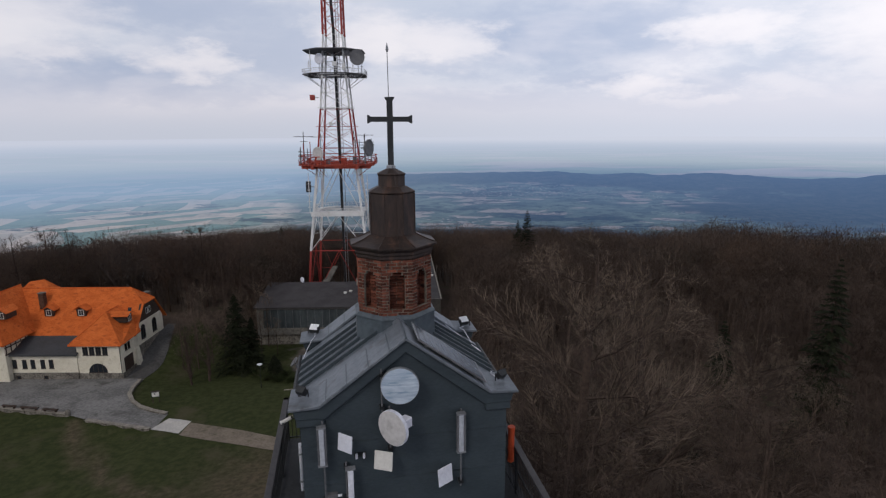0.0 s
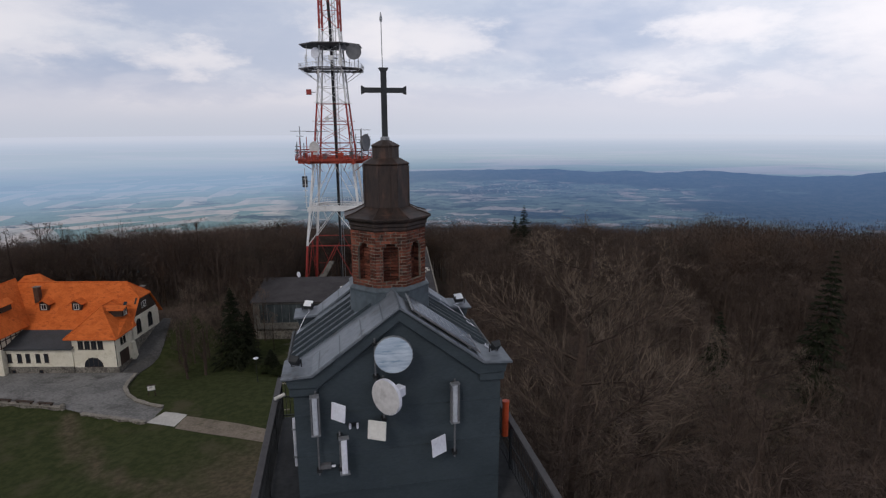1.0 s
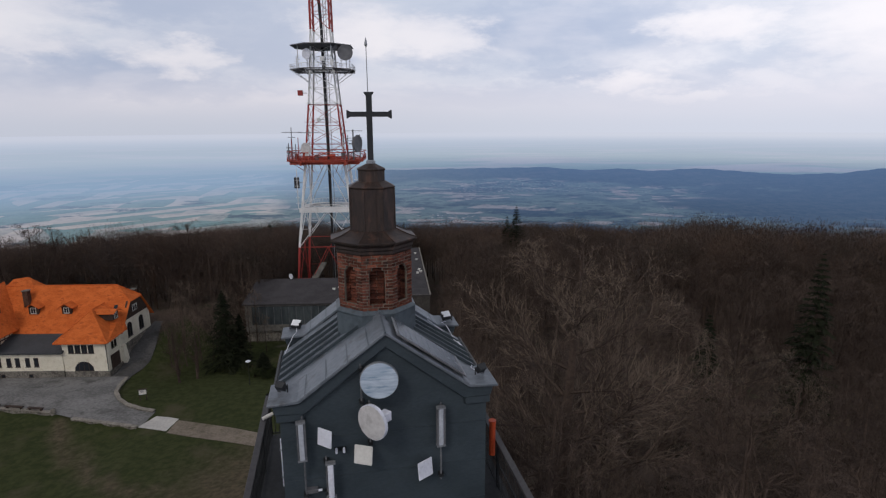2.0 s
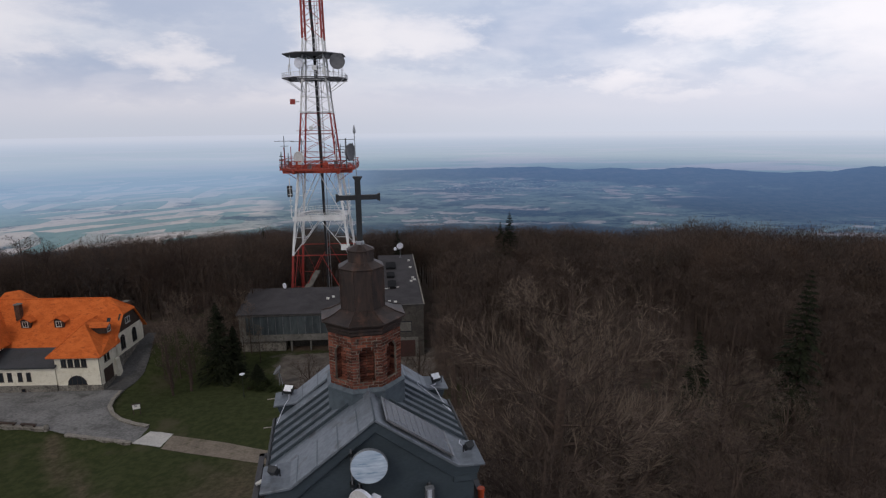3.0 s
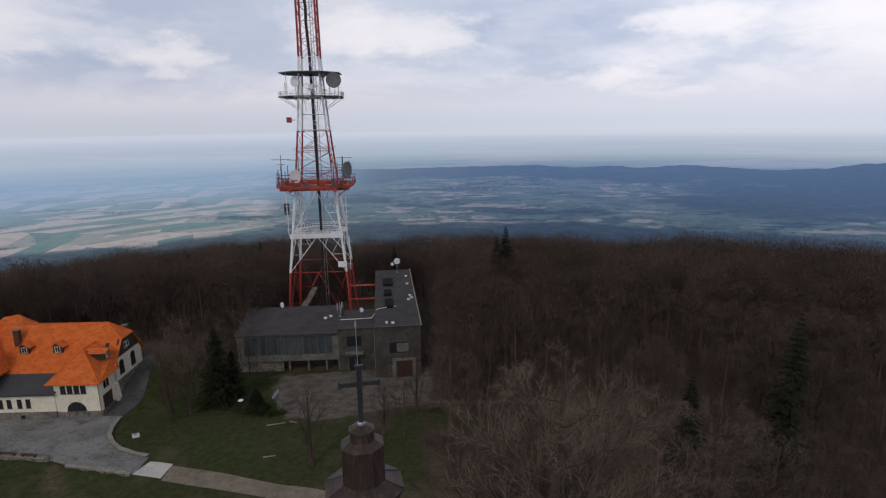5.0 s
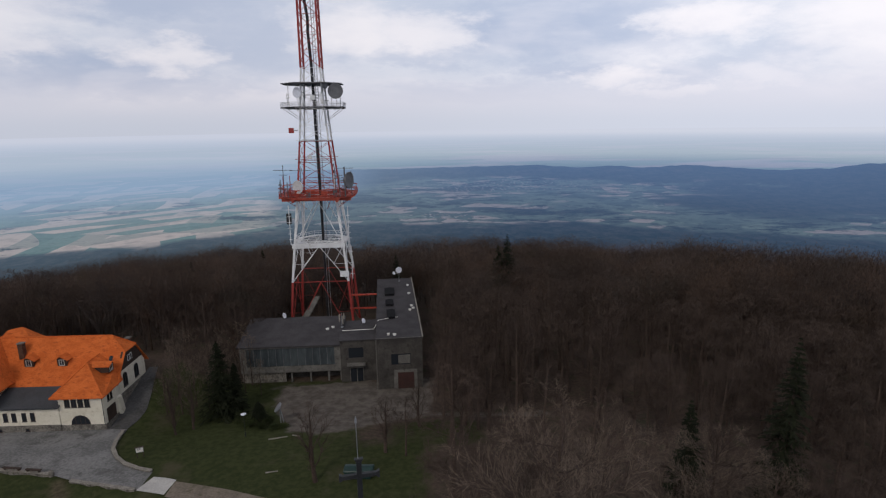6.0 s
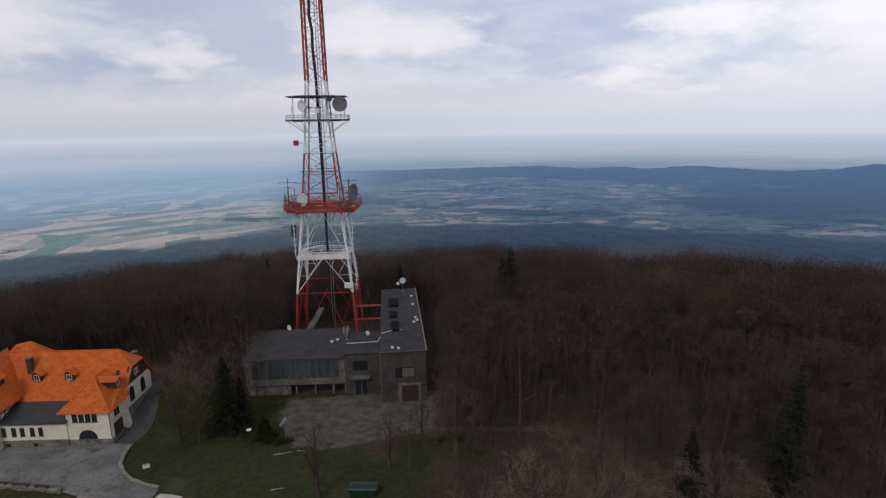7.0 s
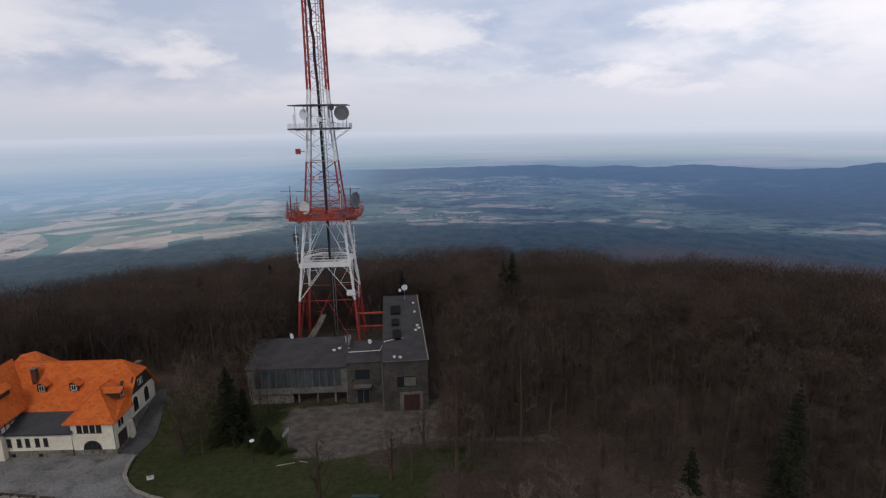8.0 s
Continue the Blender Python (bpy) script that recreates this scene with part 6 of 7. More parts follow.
for k, (x, y, r, h) in enumerate(((-32.0, 100.8, 1.6, 1.5), (-29.5, 100.4, 1.3, 1.1), (-34.6, 101.8, 1.8, 2.2), (-31.4, 103.4, 1.4, 1.6), (-36.8, 104.2, 2.0, 2.8), (-27.8, 101.2, 1.0, 0.8), (-33.8, 105.6, 1.5, 1.8), (2.2, 99.5, 1.6, 0.9), (5.6, 99.0, 1.4, 0.8))):
    shrub(x, y, r, h, 40 + k)


# ---- on the station's roofs ----
def roof_mast(x, y, z, top, label, r=0.07):
    t = thing("roof_pole", x, y, z, 0, label, "pole", "roof poles")
    part("tube", Mesh().tube((0, 0, 0), (0, 0, top - z), r, n=8), GREY_STEEL, t)
    part("base_plate", Mesh().box(-0.3, 0.3, -0.3, 0.3, 0, 0.06), GREY_STEEL, t)


roof_mast(-7.9, 165.5, 9.3, 12.9, "steel pole carrying a white dish on the roof")
dish("roof_dish", -7.9, 165.2, 12.9, 0.95, 10, 10, WHITE_PLASTIC, "white dish antenna on a roof pole", 0.3, (0, 0.5, -0.4))
dish("roof_dish", -9.3, 165.2, 12.0, 0.5, -30, 0, WHITE_PLASTIC, "small white dish antenna by the roof edge", 0.3, (1.2, 0.4, -0.3))
roof_mast(-20.4, 131.6, 7.6, 11.2, "steel pole with antennas where wing and link meet")
for dx, dz, h in ((-0.5, 9.2, 1.8), (0.25, 8.6, 2.0), (0.6, 9.9, 1.4)):
    t = thing("roof_panel", -20.4 + dx, 131.3, dz, 25 * dx, "upright pale yellowish panel antenna on a roof pole", "antenna", "roof panels")
    part("radome", Mesh().box(-0.17, 0.17, -0.1, 0.1, 0, h), KERB, t, bevel=0.04)
    part("clamp", Mesh().box(-0.05, 0.05, 0.1, 0.3, h * 0.5 - 0.1, h * 0.5 + 0.1), BLACK_STEEL, t)
dish("roof_dish", -15.4, 133.6, 8.4, 0.62, 60, -25, WHITE_PLASTIC, "white dish tilted upwards on the link roof", 0.3, (0, 0.4, -1.1))
dish("roof_dish", -35.4, 136.4, 9.3, 0.7, -40, 0, WHITE_PLASTIC, "white dish at the back edge of the wing roof", 0.3, (0, 0.5, -0.9))
t = thing("roof_pipe", -20.0, 129.0, 7.5, 0, "pale pipe laid across the link and block roofs", "pipe")
part("pipe", Mesh().path([(0, 0, 0.15), (3.5, 0.3, 0.15), (7.5, 0.6, 0.2), (8.6, 1.6, 2.05), (11.8, 3.4, 2.05), (13.2, 3.6, 2.05)], 0.09, 8), WHITE_FRAME, t)
for k, (x, y, z) in enumerate(((-3.6, 141.5, 9.3), (-3.1, 139.6, 9.3), (-4.6, 152.5, 9.3), (-5.2, 160.5, 9.3), (-8.4, 121.3, 9.3), (-7.0, 121.0, 9.3), (-22.6, 131.5, 7.55), (-23.8, 130.6, 7.45), (-3.9, 138.2, 9.3))):
    t = thing("roof_vent", x, y, z, k * 23, "small pale vent box on the felt roof", "roof vent", "roof vents")
    part("box", Mesh().box(-0.3, 0.3, -0.25, 0.25, -0.05, 0.3), WHITE_FRAME, t, bevel=0.03)
    part("cowl", Mesh().box(-0.36, 0.36, -0.31, 0.31, 0.3, 0.36), WHITE_FRAME, t)


# ---- on the mast's decks ----
dish("mast_dish", -22.6, 155.8, 64.7, 2.0, 12, 0, DARK_DISH, "large dark grey dish on the upper mast deck", 0.35, (-1.5, 2.2, 0))
dish("mast_dish", -32.6, 155.6, 64.4, 1.4, -28, 0, WHITE_PLASTIC, "pale dish on the upper mast deck", 0.35, (0.6, 1.8, 0))
dish("mast_dish", -33.2, 151.6, 39.9, 1.75, -30, 0, DISH_PALE, "pale dish on the middle mast deck", 0.35, (0.6, 2.0, 0))
dish("mast_dish", -20.2, 155.0, 41.2, 2.3, 68, 0, DARK_DISH, "large dark drum antenna on the middle mast deck", 0.5, (-1.4, 1.6, 0))
dish("mast_dish", -25.2, 155.7, 66.0, 0.7, 5, 0, DARK_DISH, "small dark dish under the deck roof", 0.35, (0, 2.0, 0))


def mast_box(x, y, z, w, h, mat, label):
    t = thing("equipment_box", x, y, z, 0, label, "equipment box", "boxes on the mast")
    part("case", Mesh().box(-w / 2, w / 2, -0.4, 0.4, -h / 2, h / 2), mat, t, bevel=0.05)
    part("arm", Mesh().tube((0.2, 0.2, 0), (1.6, 0.8, 0), 0.09, n=4), GREY_STEEL, t)


mast_box(-37.4, 156.4, 30.6, 1.3, 3.0, CABLE, "dark upright equipment box on the mast leg")
mast_box(-35.3, 157.6, 54.6, 1.3, 1.4, MAST_RED, "dark red equipment box on the mast leg")
mast_box(-22.4, 153.6, 15.2, 2.4, 1.5, MAST_WHITE, "white equipment box on the mast")
mast_box(-30.2, 155.0, 47.6, 0.9, 1.0, MAST_WHITE, "small white box on the mast catwalk")


def aerial(x, y, z0, z1, bars, label, mat):
    """An upright aerial with short cross bars."""
    t = thing("aerial", x, y, z0, 0, label, "aerial", "aerials on the mast")
    part("pole", Mesh().tube((0, 0, 0), (0, 0, z1 - z0), 0.10, n=6), mat, t)
    for z, w in bars:
        part("cross_bar", Mesh().tube((-w, 0, z - z0), (w, 0, z - z0), 0.07, n=5), mat, t)


for k, (x, y) in enumerate(((-38.6, 154.2), (-37.4, 153.0), (-36.2, 152.4), (-35.4, 152.2), (-39.2, 157.0))):
    aerial(x, y, 36.9, 41.0 + (k * 1.7) % 3.2, [(38.6 + 0.8 * j, 0.5) for j in range(3)], "dark upright aerial with cross bars on the deck rail", MAST_RED if k % 2 else DARK_DISH)
aerial(-37.3, 153.2, 36.9, 45.6, [(44.3, 2.6), (43.0, 1.0)], "tall aerial with a wide cross bar on the deck", DARK_DISH)
aerial(-32.6, 152.6, 36.9, 44.9, [(44.2, 2.8)], "tall aerial with a wide cross bar on the deck", DARK_DISH)
for k, (x, y) in enumerate(((-22.4, 153.0), (-21.2, 154.0), (-19.6, 156.4), (-23.4, 152.6))):
    aerial(x, y, 36.9, 43.5 + (k * 1.3) % 2.5, [(42.0 + 0.7 * j, 0.8) for j in range(2)], "dark upright aerial on the deck rail", DARK_DISH)
aerial(-20.9, 153.2, 36.9, 45.0, [(44.6, 2.4)], "tall aerial with a wide cross bar on the deck", DARK_DISH)
for k in range(9):
    a = k * 2 * math.pi / 9 + 0.3
    aerial(MX + 7.3 * math.cos(a), MY + 7.3 * math.sin(a), 60.8, 66.7 if k % 2 else 64.6, [(63.2, 0.45), (64.0, 0.35)], "white upright aerial on the upper deck", MAST_WHITE)
for x, y, z0, z1 in ((-20.3, 154.4, 13.5, 23.0), (-20.9, 155.2, 23.6, 34.0), (-36.9, 154.6, 23.6, 34.5)):
    aerial(x, y, z0, z1, [(z0 + 1.5 + 1.6 * j, 0.55) for j in range(5)], "white ladder-like aerial beside the mast leg", MAST_WHITE)
aerial(-24.2, 155.5, 38.0, 46.5, [], "white banded pole on the deck", MAST_WHITE)
_pole = [o for o in bpy.data.objects if o.name.startswith("aerial")][-1]
for z in (5.2, 6.9):
    part("band", Mesh().tube((0, 0, z), (0, 0, z + 0.8), 0.13, n=6), CABLE, _pole, "dark band")
for k, (x, y, w, h, z) in enumerate(((-33.6, 152.0, 1.3, 1.8, 38.0), (-30.6, 151.6, 1.0, 1.4, 37.8), (-26.4, 151.8, 1.5, 1.6, 37.9), (-23.8, 153.4, 1.0, 2.0, 38.1), (-36.6, 155.0, 0.9, 1.5, 37.9), (-28.4, 154.6, 1.2, 1.2, 63.0), (-26.0, 155.0, 0.9, 1.6, 62.2))):
    mast_box(x, y, z, w, h, MAST_ORANGE if z < 50 and k % 2 == 0 else (DARK_DISH if z < 50 else MAST_WHITE), "equipment cabinet standing on the mast deck")


# ---- trees ----
def bare_tree(rnd, h, spread, n1=12, n2=6, n3=5, n4=5, crown=0.38, thick=0.011, twig=0.02, cheap=False, reach=1.0, upright=0.50, dome=0.6):
    """Vertices and faces of a leafless tree: trunk, rising limbs, branches and twigs, each thinner than the last."""
    m, fine = Mesh(), Mesh()
    def tip(p, d, l):
        return (p[0] + d[0] * l, p[1] + d[1] * l, p[2] + d[2] * l)
    def turn(d, spread_, up):
        a, k = rnd.uniform(0, 2 * math.pi), rnd.uniform(0.5, 1.0) * spread_
        v = Vector(d)
        u = v.orthogonal().normalized()
        w = v.cross(u)
        v = v + k * (math.cos(a) * u + math.sin(a) * w) + Vector((0, 0, up))
        return v.normalized()
    def ribbon(p, q, w):
        a = rnd.uniform(0, math.pi)
        o = (w * math.cos(a), w * math.sin(a), 0)
        fine.add([(p[0] - o[0], p[1] - o[1], p[2]), (p[0] + o[0], p[1] + o[1], p[2]), q], [(0, 1, 2)])
    base = Vector((0, 0, -0.5))
    pts, p = [base], base
    lean = Vector((rnd.uniform(-.04, .04), rnd.uniform(-.04, .04), 1)).normalized()
    for k in range(4):
        p = Vector(tip(p, (lean + Vector((rnd.uniform(-.06, .06), rnd.uniform(-.06, .06), 0))).normalized(), h * 0.24))
        pts.append(p)
    rad = [h * thick * f for f in (1.35, 1.0, 0.8, 0.5, 0.12)]
    for k in range(4):
        m.tube(pts[k], pts[k + 1], rad[k], rad[k + 1], 6 if h * thick > 0.12 else 4, caps=False)
    def along(f):
        k = min(3, int(f * 4))
        g = f * 4 - k
        return pts[k].lerp(pts[k + 1], g)
    for i in range(n1):
        f = crown + (0.97 - crown) * (i + rnd.random()) / n1
        p = along(f)
        a = i * 2.4 + rnd.uniform(-.5, .5)
        rise = upright + 0.55 * (f - crown) + rnd.uniform(-.2, .25)
        d = Vector((math.cos(a), math.sin(a), rise)).normalized()
        l = spread * (1.15 - 0.62 * ((f - crown) / (1 - crown)) ** 1.5) * rnd.uniform(0.75, 1.1)
        r = h * thick * 0.42 * (1.2 - f)
        q = p
        for s in range(3):
            d = turn(d, 0.22, 0.10)
            q2 = Vector(tip(q, d, l / 3))
            m.tube(q, q2, r * (1 - 0.3 * s), r * (0.7 - 0.25 * s), 4 if r > 0.04 else 3, caps=False)
            for j in range(max(1, n2 // 3 + (-1, 1, 2)[s])):
                b = q.lerp(q2, rnd.random() ** 0.8)
                d2 = turn(d, 0.9, 0.15)
                l2 = l * rnd.uniform(0.28, 0.5)
                e = Vector(tip(b, d2, l2))
                if cheap:
                    ribbon(b, e, max(r * 0.5, twig))
                else:
                    m.tube(b, e, r * 0.42, r * 0.16, 3, caps=False)
                for _ in range(n3):
                    b3 = b.lerp(e, rnd.uniform(0.25, 1.0))
                    d3 = turn(d2, 0.9, 0.12)
                    e3 = Vector(tip(b3, d3, l2 * rnd.uniform(0.35, 0.65)))
                    ribbon(b3, e3, r * 0.16 + twig)
                    for _ in range(n4):
                        b4 = b3.lerp(e3, rnd.uniform(0.2, 1.0))
                        ribbon(b4, tip(b4, turn(d3, 1.0, 0.1), l2 * reach * rnd.uniform(0.25, 0.55)), twig)
            q = q2
    # crowns end in a round dome: what sticks out of it is bent back
    c, rx, rz = h * 0.60, spread * 0.98, h * 0.37
    for mesh in (m, fine):
        for i, (x, y, z) in enumerate(mesh.v):
            if z > h * 0.4:
                d = math.sqrt((x * x + y * y) / (rx * rx) + ((z - c) / rz) ** 2)
                if d > 1:
                    f = d ** -dome
                    mesh.v[i] = (x * f, y * f, c + (z - c) * f)
    return m, fine


def conifer(rnd, h, w):
    """Needled boughs in whorls round a trunk, as many small ragged sprays."""
    trunk, m = Mesh().tube((0, 0, -0.5), (0, 0, h * 0.97), h * 0.016, 0.02, 6, caps=False), Mesh()
    z = h * 0.10
    while z < h:
        f = 1 - z / h
        for k in range(13):
            a = rnd.uniform(0, 2 * math.pi)
            l = w * (f ** 0.8) * rnd.uniform(0.6, 1.1) + 0.15
            d = Vector((math.cos(a), math.sin(a), -0.25 + rnd.uniform(-.12, .25)))
            side = Vector((-math.sin(a), math.cos(a), 0))
            steps = 4
            for s in range(steps):
                p = Vector((0, 0, z)) + d * (l * (s + 0.3) / steps)
                for _ in range(3):
                    q = p + d * l * 0.34 * rnd.uniform(0.6, 1.2) + side * l * rnd.uniform(-.34, .34) + Vector((0, 0, rnd.uniform(-.35, .12) * l * 0.4))
                    o = side * rnd.uniform(0.08, 0.2) + Vector((0, 0, rnd.uniform(-.1, .1)))
                    m.add([tuple(p - o), tuple(p + o), tuple(q)], [(0, 1, 2)])
        z += h * 0.030 * (0.6 + f)
    return trunk, m


def raw(name, m, mat):
    me = bpy.data.meshes.new(name)
    me.from_pydata(m.v, [], m.f)
    me.materials.append(mat)
    return me


def stands_free(x, y):
    """False where no tree grows: buildings, paving, lawns, court, mast."""
    if math.hypot(x - TX, y - TY) < 8.5: return False
    if math.hypot(x + 29.5, y - 161.5) < 13: return False
    if x < -10 and y < 92: return False
    if x < -51.5 and y < 131 and x > -97: return False
    if -57 < x < -44 and y < 124: return False
    if -44 <= x < -30 and y < 124: return False
    if -42 < x < 3.5 and 112 < y < 173: return False
    if court(x, y) > 0.3 or (-30 <= x < 4 and y < 112): return False
    if -20 < x < 3 and 62 < y < 96: return False
    if x < 5 and y < 40: return False
    return True


def plant():
    rnd = random.Random(11)
    kinds = []
    for k in range(5):
        h = (21, 23, 19, 22, 20)[k]
        a, b = bare_tree(rnd, h, h * 0.26, 12, 6, 5, 5, thick=0.014, twig=0.020, reach=1.3)
        kinds.append((h, raw("trunk", a, BARK), raw("crown", b, BARK)))
    for k in range(2):
        a, b = bare_tree(rnd, 25, 6.4, 24, 12, 7, 6, crown=0.40, thick=0.017, twig=0.0075, reach=0.55, upright=0.18, dome=0.5)
        kinds.append((25, raw("trunk", a, BARK), raw("crown", b, BARK_PALE)))
    a, b = bare_tree(rnd, 14, 5.6, 11, 6, 4, 3, crown=0.12, thick=0.024, twig=0.012, upright=2.3)
    kinds.append((14, raw("trunk", a, BARK), raw("crown", b, BARK)))
    a, b = bare_tree(rnd, 14, 3.6, 13, 7, 5, 4, crown=0.24, thick=0.009, twig=0.012, reach=0.8, upright=0.9)
    kinds.append((14, raw("trunk", a, BARK), raw("crown", b, BARK_PALE)))
    spots = []
    step = 5.2
    def brow(az):
        """How far out the woods reach."""
        return 236 + 108 * (1 - smooth01(az, 14, 28))
    for i in range(-60, 61):
        for j in range(0, 80):
            x, y = (i + rnd.uniform(-.42, .42) + 0.5 * (j % 2)) * step, (j + rnd.uniform(-.42, .42)) * step * 0.87 + 14
            r, az = math.hypot(x, y), math.degrees(math.atan2(x, y))
            if r > brow(az) or abs(az) > 48 or not stands_free(x, y) or (r > 240 and rnd.random() < 0.5): continue
            if rnd.random() < (0.78 if 3 < x < 36 and 58 < y < 104 else 0.62 if 3 < x < 58 and 52 < y < 110 else 0.13): continue
            spots.append((r, x, y))
    spots.sort()
    # trees that stand out
    marks = [(7.7, 31.0, 29.2, 5), (13.2, 36.2, 26.8, 6), (27.0, 46.5, 23.5, 6), (20.5, 30.0, 17.0, 1), (35.0, 50.0, 19.5, 5)]
    near, far = [], []
    for r, x, y in spots:
        if any(math.hypot(x - a, y - b) < 4.2 for a, b, *_ in marks): continue
        (near if len(near) < 210 else far).append((x, y))
    def stand(x, y, h, k, group="bare woodland trees", label="bare grey-brown beech tree without leaves"):
        h0, trunk, crown = kinds[k]
        ob = new("bare_tree")
        s = h / h0
        ob.matrix_basis = Matrix.LocRotScale((x, y, height(x, y) - 0.1), Euler((0, 0, rnd.uniform(0, 6.28))), (s * rnd.uniform(0.9, 1.15), s * rnd.uniform(0.9, 1.15), s))
        for name, me in (("trunk", trunk), ("crown", crown)):
            new(name, me).parent = ob
        return tagged(ob, label, "tree", group)
    for x, y, h, k in marks:
        stand(x, y, h, k)
    for x, y in near:
        stand(x, y, rnd.uniform(17, 22), rnd.randrange(5))
    # taller trees behind the hut
    for x, y, h, k in ((-101.0, 129.0, 23.5, 0), (-97.0, 133.5, 25.0, 1), (-92.0, 135.0, 23.5, 3), (-87.6, 139.0, 21.0, 4), (-64.0, 135.6, 20.5, 3), (-60.2, 137.2, 22.5, 1), (-106.0, 127.0, 22.0, 2)):
        stand(x, y, h, k)
    # the open stand round the court
    for x, y, h, k in ((-17.7, 80.2, 13.5, 7), (-7.2, 88.5, 10, 7), (-3.6, 87.0, 11, 2), (3.4, 104.0, 15, 0), (7.5, 99.0, 17, 2), (-46.0, 111.0, 12, 8), (-50.5, 108.5, 13, 8), (-53, 113, 14, 8), (-47.5, 117, 13, 8), (-52.5, 119.5, 14, 8), (-41, 119, 11, 8), (-55, 123, 15, 1), (-37, 117.5, 9, 8), (2.5, 115.0, 14, 1), (-50.0, 103.5, 11.5, 7), (-47.0, 105.5, 12.5, 8), (-52.6, 106.5, 11.0, 8), (-45.5, 101.5, 9.0, 7), (-44.0, 114.5, 13, 8), (-49.2, 112.6, 12, 8), (-54.0, 116.5, 14, 8), (-46.5, 121.5, 15, 8), (-50.6, 124.0, 15, 1), (-43.2, 125.5, 15, 8), (-47.8, 99.0, 8.0, 7), (-40.6, 123.0, 13, 8), (-54.6, 110.2, 10, 8), (5.2, 108.5, 15, 7), (9.0, 104.5, 16, 7), (12.5, 108.0, 17, 1), (-1.4, 99.0, 9.5, 7), (6.6, 92.5, 13, 7), (11.5, 95.5, 15, 7)):
        stand(x, y, h, k, "trees round the court", "bare young tree on the grass")
    # the far woods, one sheet of crowns
    gen = np.random.default_rng(23)
    def round_crown(h, half, tall, twigs):
        """A far tree: trunk, a fan of limbs, and a rounded crown of many short twigs."""
        m = Mesh().tube((0, 0, -0.5), (0, 0, h * 0.55), 0.20, 0.12, 3, caps=False)
        for i in range(11):
            a, f = i * 2.4, rnd.uniform(0.55, 0.95)
            m.tube((0, 0, h * rnd.uniform(0.28, 0.55)), (half * f * math.cos(a), half * f * math.sin(a), h * rnd.uniform(0.62, 0.92)), 0.10, 0.02, 3, caps=False)
        tri = []
        for f in m.f:
            tri += [(f[0], f[i], f[i + 1]) for i in range(1, len(f) - 1)]
        d = gen.normal(size=(twigs, 3)); d[:, 2] = d[:, 2] * 0.9 + 0.25
        d /= np.linalg.norm(d, axis=1)[:, None]
        lobes = 1 + 0.13 * np.sin(3 * np.arctan2(d[:, 1], d[:, 0]) + gen.uniform(0, 6)) + 0.10 * np.sin(7 * np.arctan2(d[:, 1], d[:, 0]) + 5 * d[:, 2])
        rho = (gen.uniform(0.18, 1.0, twigs) ** 0.45) * lobes
        p = d * rho[:, None] * np.array([half, half, tall]) + np.array([0, 0, h - tall])
        way = d + gen.normal(scale=0.55, size=(twigs, 3)) + np.array([0, 0, 0.35])
        way /= np.linalg.norm(way, axis=1)[:, None]
        side = np.cross(way, gen.normal(size=(twigs, 3))); side /= np.linalg.norm(side, axis=1)[:, None]
        length, width = gen.uniform(0.6, 1.5, twigs) * (1.35 - 0.6 * rho), gen.uniform(0.025, 0.055, twigs)
        tw = np.stack([p - side * width[:, None], p + side * width[:, None], p + way * length[:, None]], 1).reshape(-1, 3)
        base = len(m.v)
        return np.concatenate([np.array(m.v), tw]), np.concatenate([np.array(tri), np.arange(base, base + 3 * twigs).reshape(-1, 3)])
    low = [round_crown(19, w, t, 1050) for w, t in ((5.2, 6.6), (4.6, 7.2), (5.8, 6.2), (5.0, 7.6), (4.3, 6.4))] + [round_crown(19, w, t, 620) for w, t in ((6.6, 6.4), (6.0, 7.0))]
    vs, fs, tints, n = [], [], [], 0
    def add_far(v, f, x, y, a, s):
        nonlocal n
        c, d = math.cos(a) * s, math.sin(a) * s
        vs.append(np.stack([v[:, 0] * c - v[:, 1] * d + x, v[:, 0] * d + v[:, 1] * c + y, v[:, 2] * s + height(x, y)], 1))
        fs.append(f + n)
        lit, warm = rnd.uniform(0.68, 1.28), rnd.uniform(-0.10, 0.10)
        tints.append(np.tile(np.array([lit * (1 + warm), lit, lit * (1 - warm), 1.0]), (len(v), 1)))
        n += len(v)
    for x, y in far:
        v, f = low[rnd.randrange(5) if math.hypot(x, y) < 240 else rnd.randrange(5, 7)]
        add_far(v, f, x, y, rnd.uniform(0, 6.28), (rnd.uniform(0.88, 1.04) + 0.20 * noise.noise((x * 0.06, y * 0.06, 7.0)) + 0.20 * noise.noise((x * 0.022, y * 0.022, 3.0))) * (1 + 0.03 * smooth01(-x, 50, 110) + 0.25 * smooth01(x, 50, 130)))
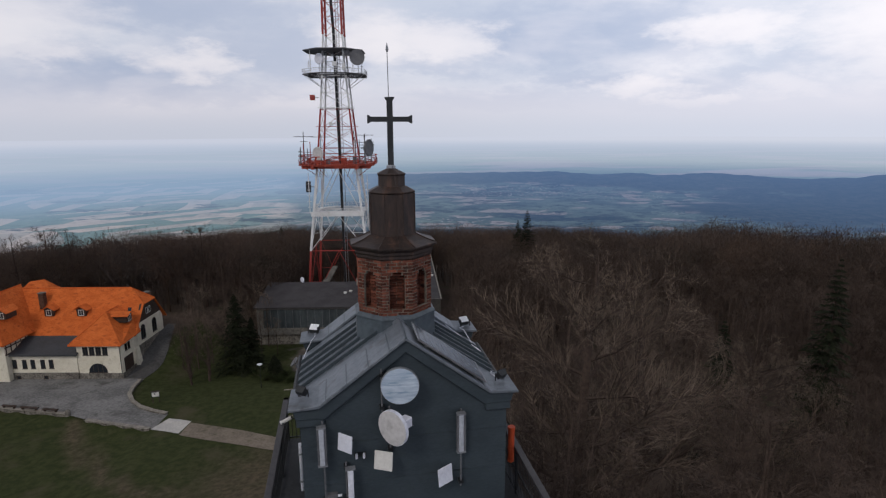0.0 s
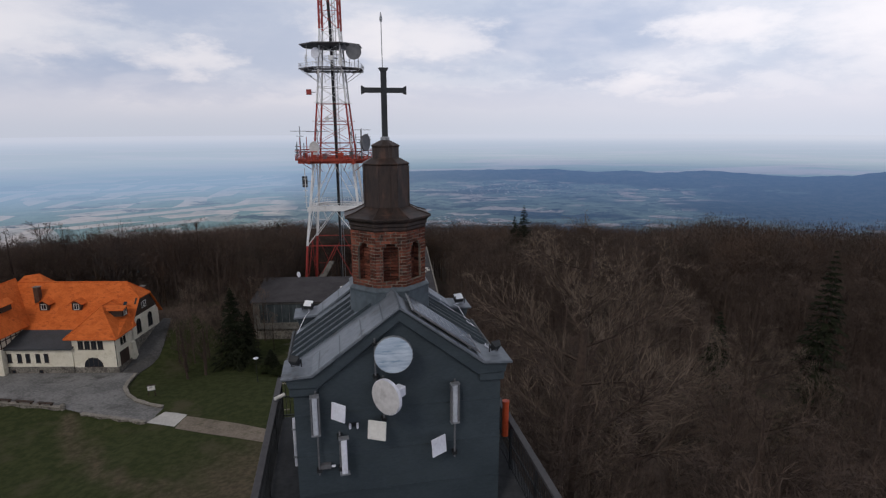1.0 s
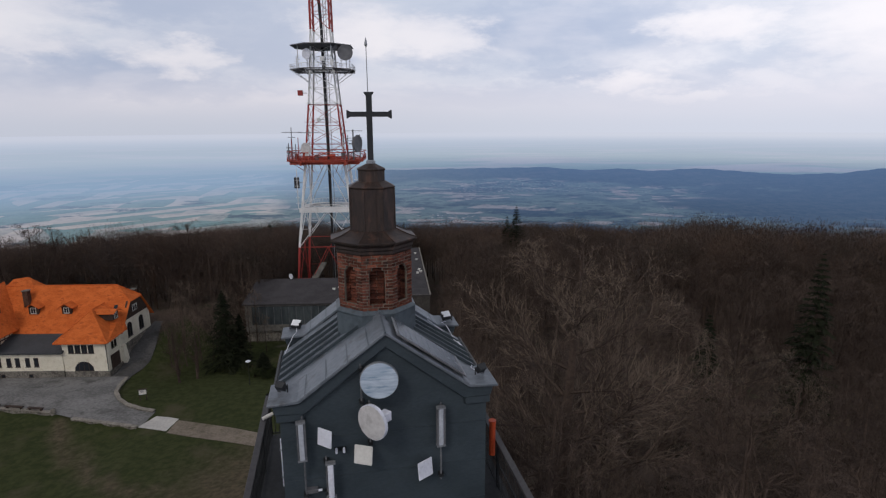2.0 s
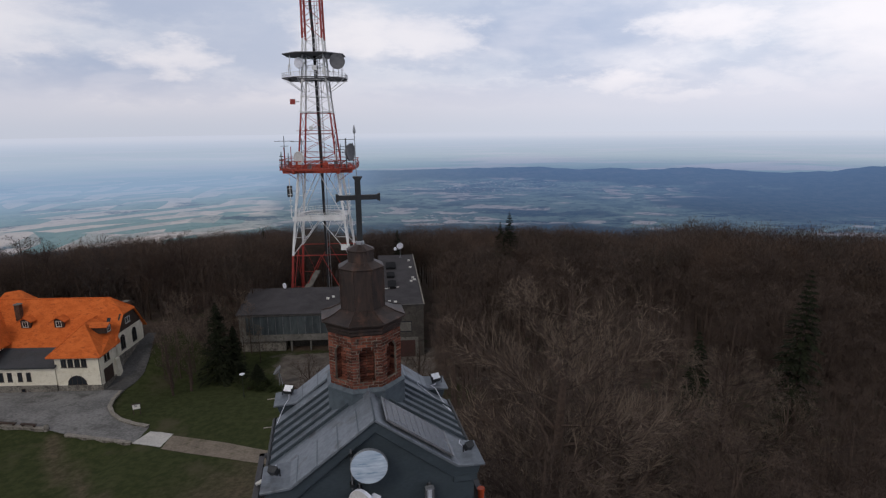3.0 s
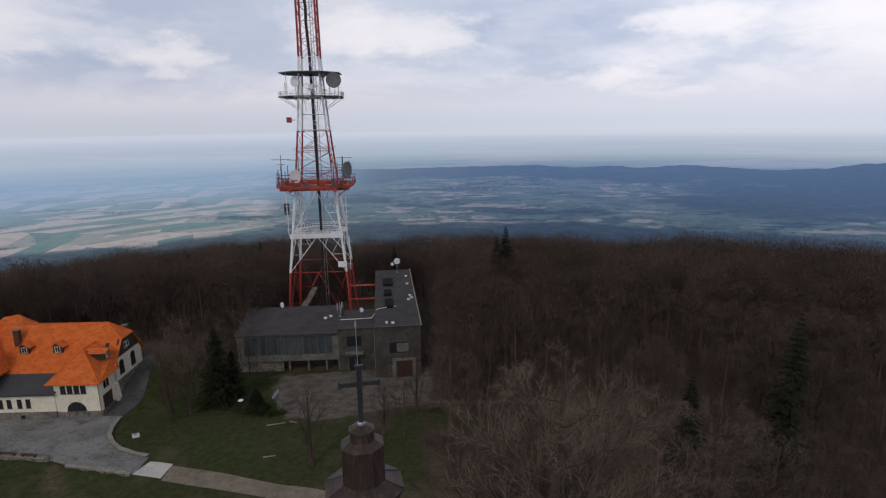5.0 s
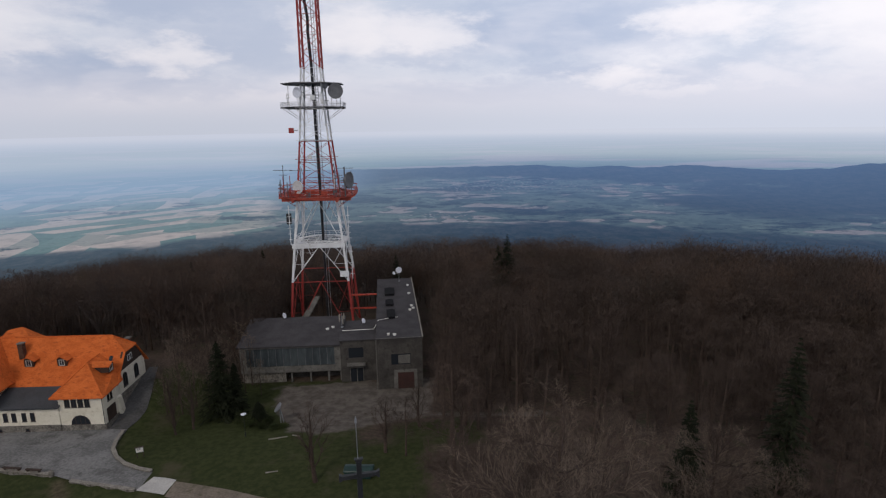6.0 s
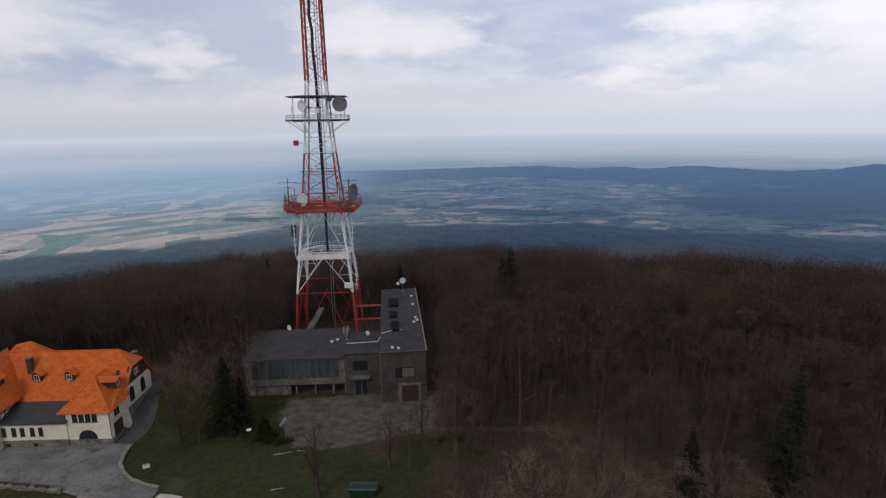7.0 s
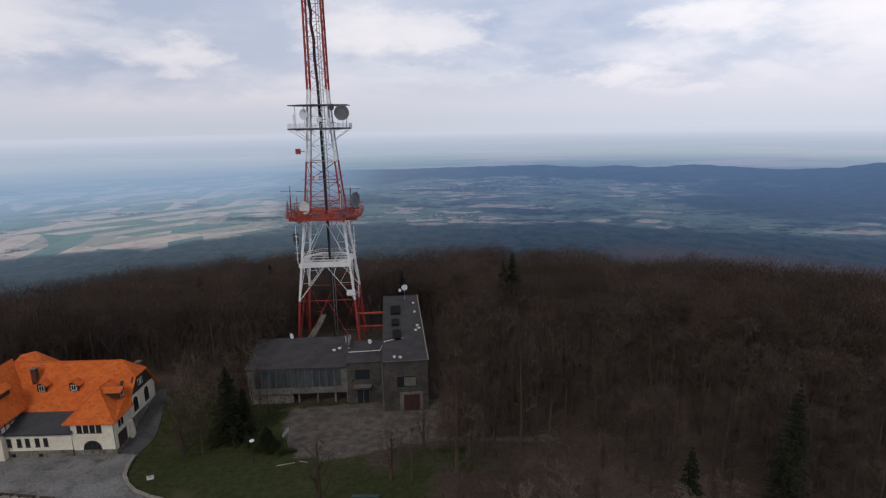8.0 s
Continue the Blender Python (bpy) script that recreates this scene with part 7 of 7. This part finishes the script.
    # undergrowth along the outer edge of the woods
    bush, b = bare_tree(rnd, 7, 3.2, 7, 4, 3, 3, crown=0.08, thick=0.006, twig=0.040, cheap=True, reach=1.2)
    v, f = np.array(b.v), np.array(b.f)
    for i in range(900):
        deg = rnd.uniform(-46, 46) if i < 270 else rnd.uniform(-47, -8)
        a, r = radians(deg), rnd.uniform(brow(deg) - 42, brow(deg) + 6) if i < 270 else rnd.uniform(130, 220)
        if i >= 270 and not stands_free(r * math.sin(a), r * math.cos(a)): continue
        add_far(v, f, r * math.sin(a), r * math.cos(a), a * 9, rnd.uniform(0.7, 1.25))
    vs, fs = np.concatenate(vs), np.concatenate(fs)
    me = bpy.data.meshes.new("woods")
    me.vertices.add(len(vs)); me.vertices.foreach_set("co", vs.astype(np.float32).ravel())
    me.loops.add(len(fs) * 3); me.loops.foreach_set("vertex_index", fs.astype(np.int32).ravel())
    me.polygons.add(len(fs)); me.polygons.foreach_set("loop_start", np.arange(0, len(fs) * 3, 3, dtype=np.int32))
    me.update(); me.validate()
    me.color_attributes.new("tint", "FLOAT_COLOR", "POINT").data.foreach_set("color", np.concatenate(tints).astype(np.float32).ravel())
    me.materials.append(tinted(WOODS, "tint"))
    tagged(new("woods", me), "dense brown leafless beech woods", "woods", kind="stuff")
    # conifers
    for x, y, h, w in ((26.5, 176.0, 26.2, 5.8), (24.0, 179.0, 22.8, 5.2), (42.5, 58.5, 30.5, 5.2), (29.5, 56.2, 23.0, 4.2), (-42.0, 107.8, 16.5, 5.2), (-39.2, 108.6, 11.5, 3.0), (-9.0, 172.0, 20.5, 3.4), (-33.5, 104.0, 4.5, 2.4), (-80, 190, 18.5, 4.0), (-60, 205, 20, 4.5), (90, 190, 19, 3), (-118, 170, 19, 4.2)):
        t = thing("spruce", x, y, height(x, y), rnd.uniform(0, 360), "dark green spruce standing among bare trees", "tree", "spruces")
        a, b = conifer(rnd, h, w)
        for name, m, mat in (("trunk", a, BARK), ("crown", b, NEEDLES)):
            ob = new(name, raw(name, m, mat)); ob.parent = t


plant()
lay_bricks(tower)
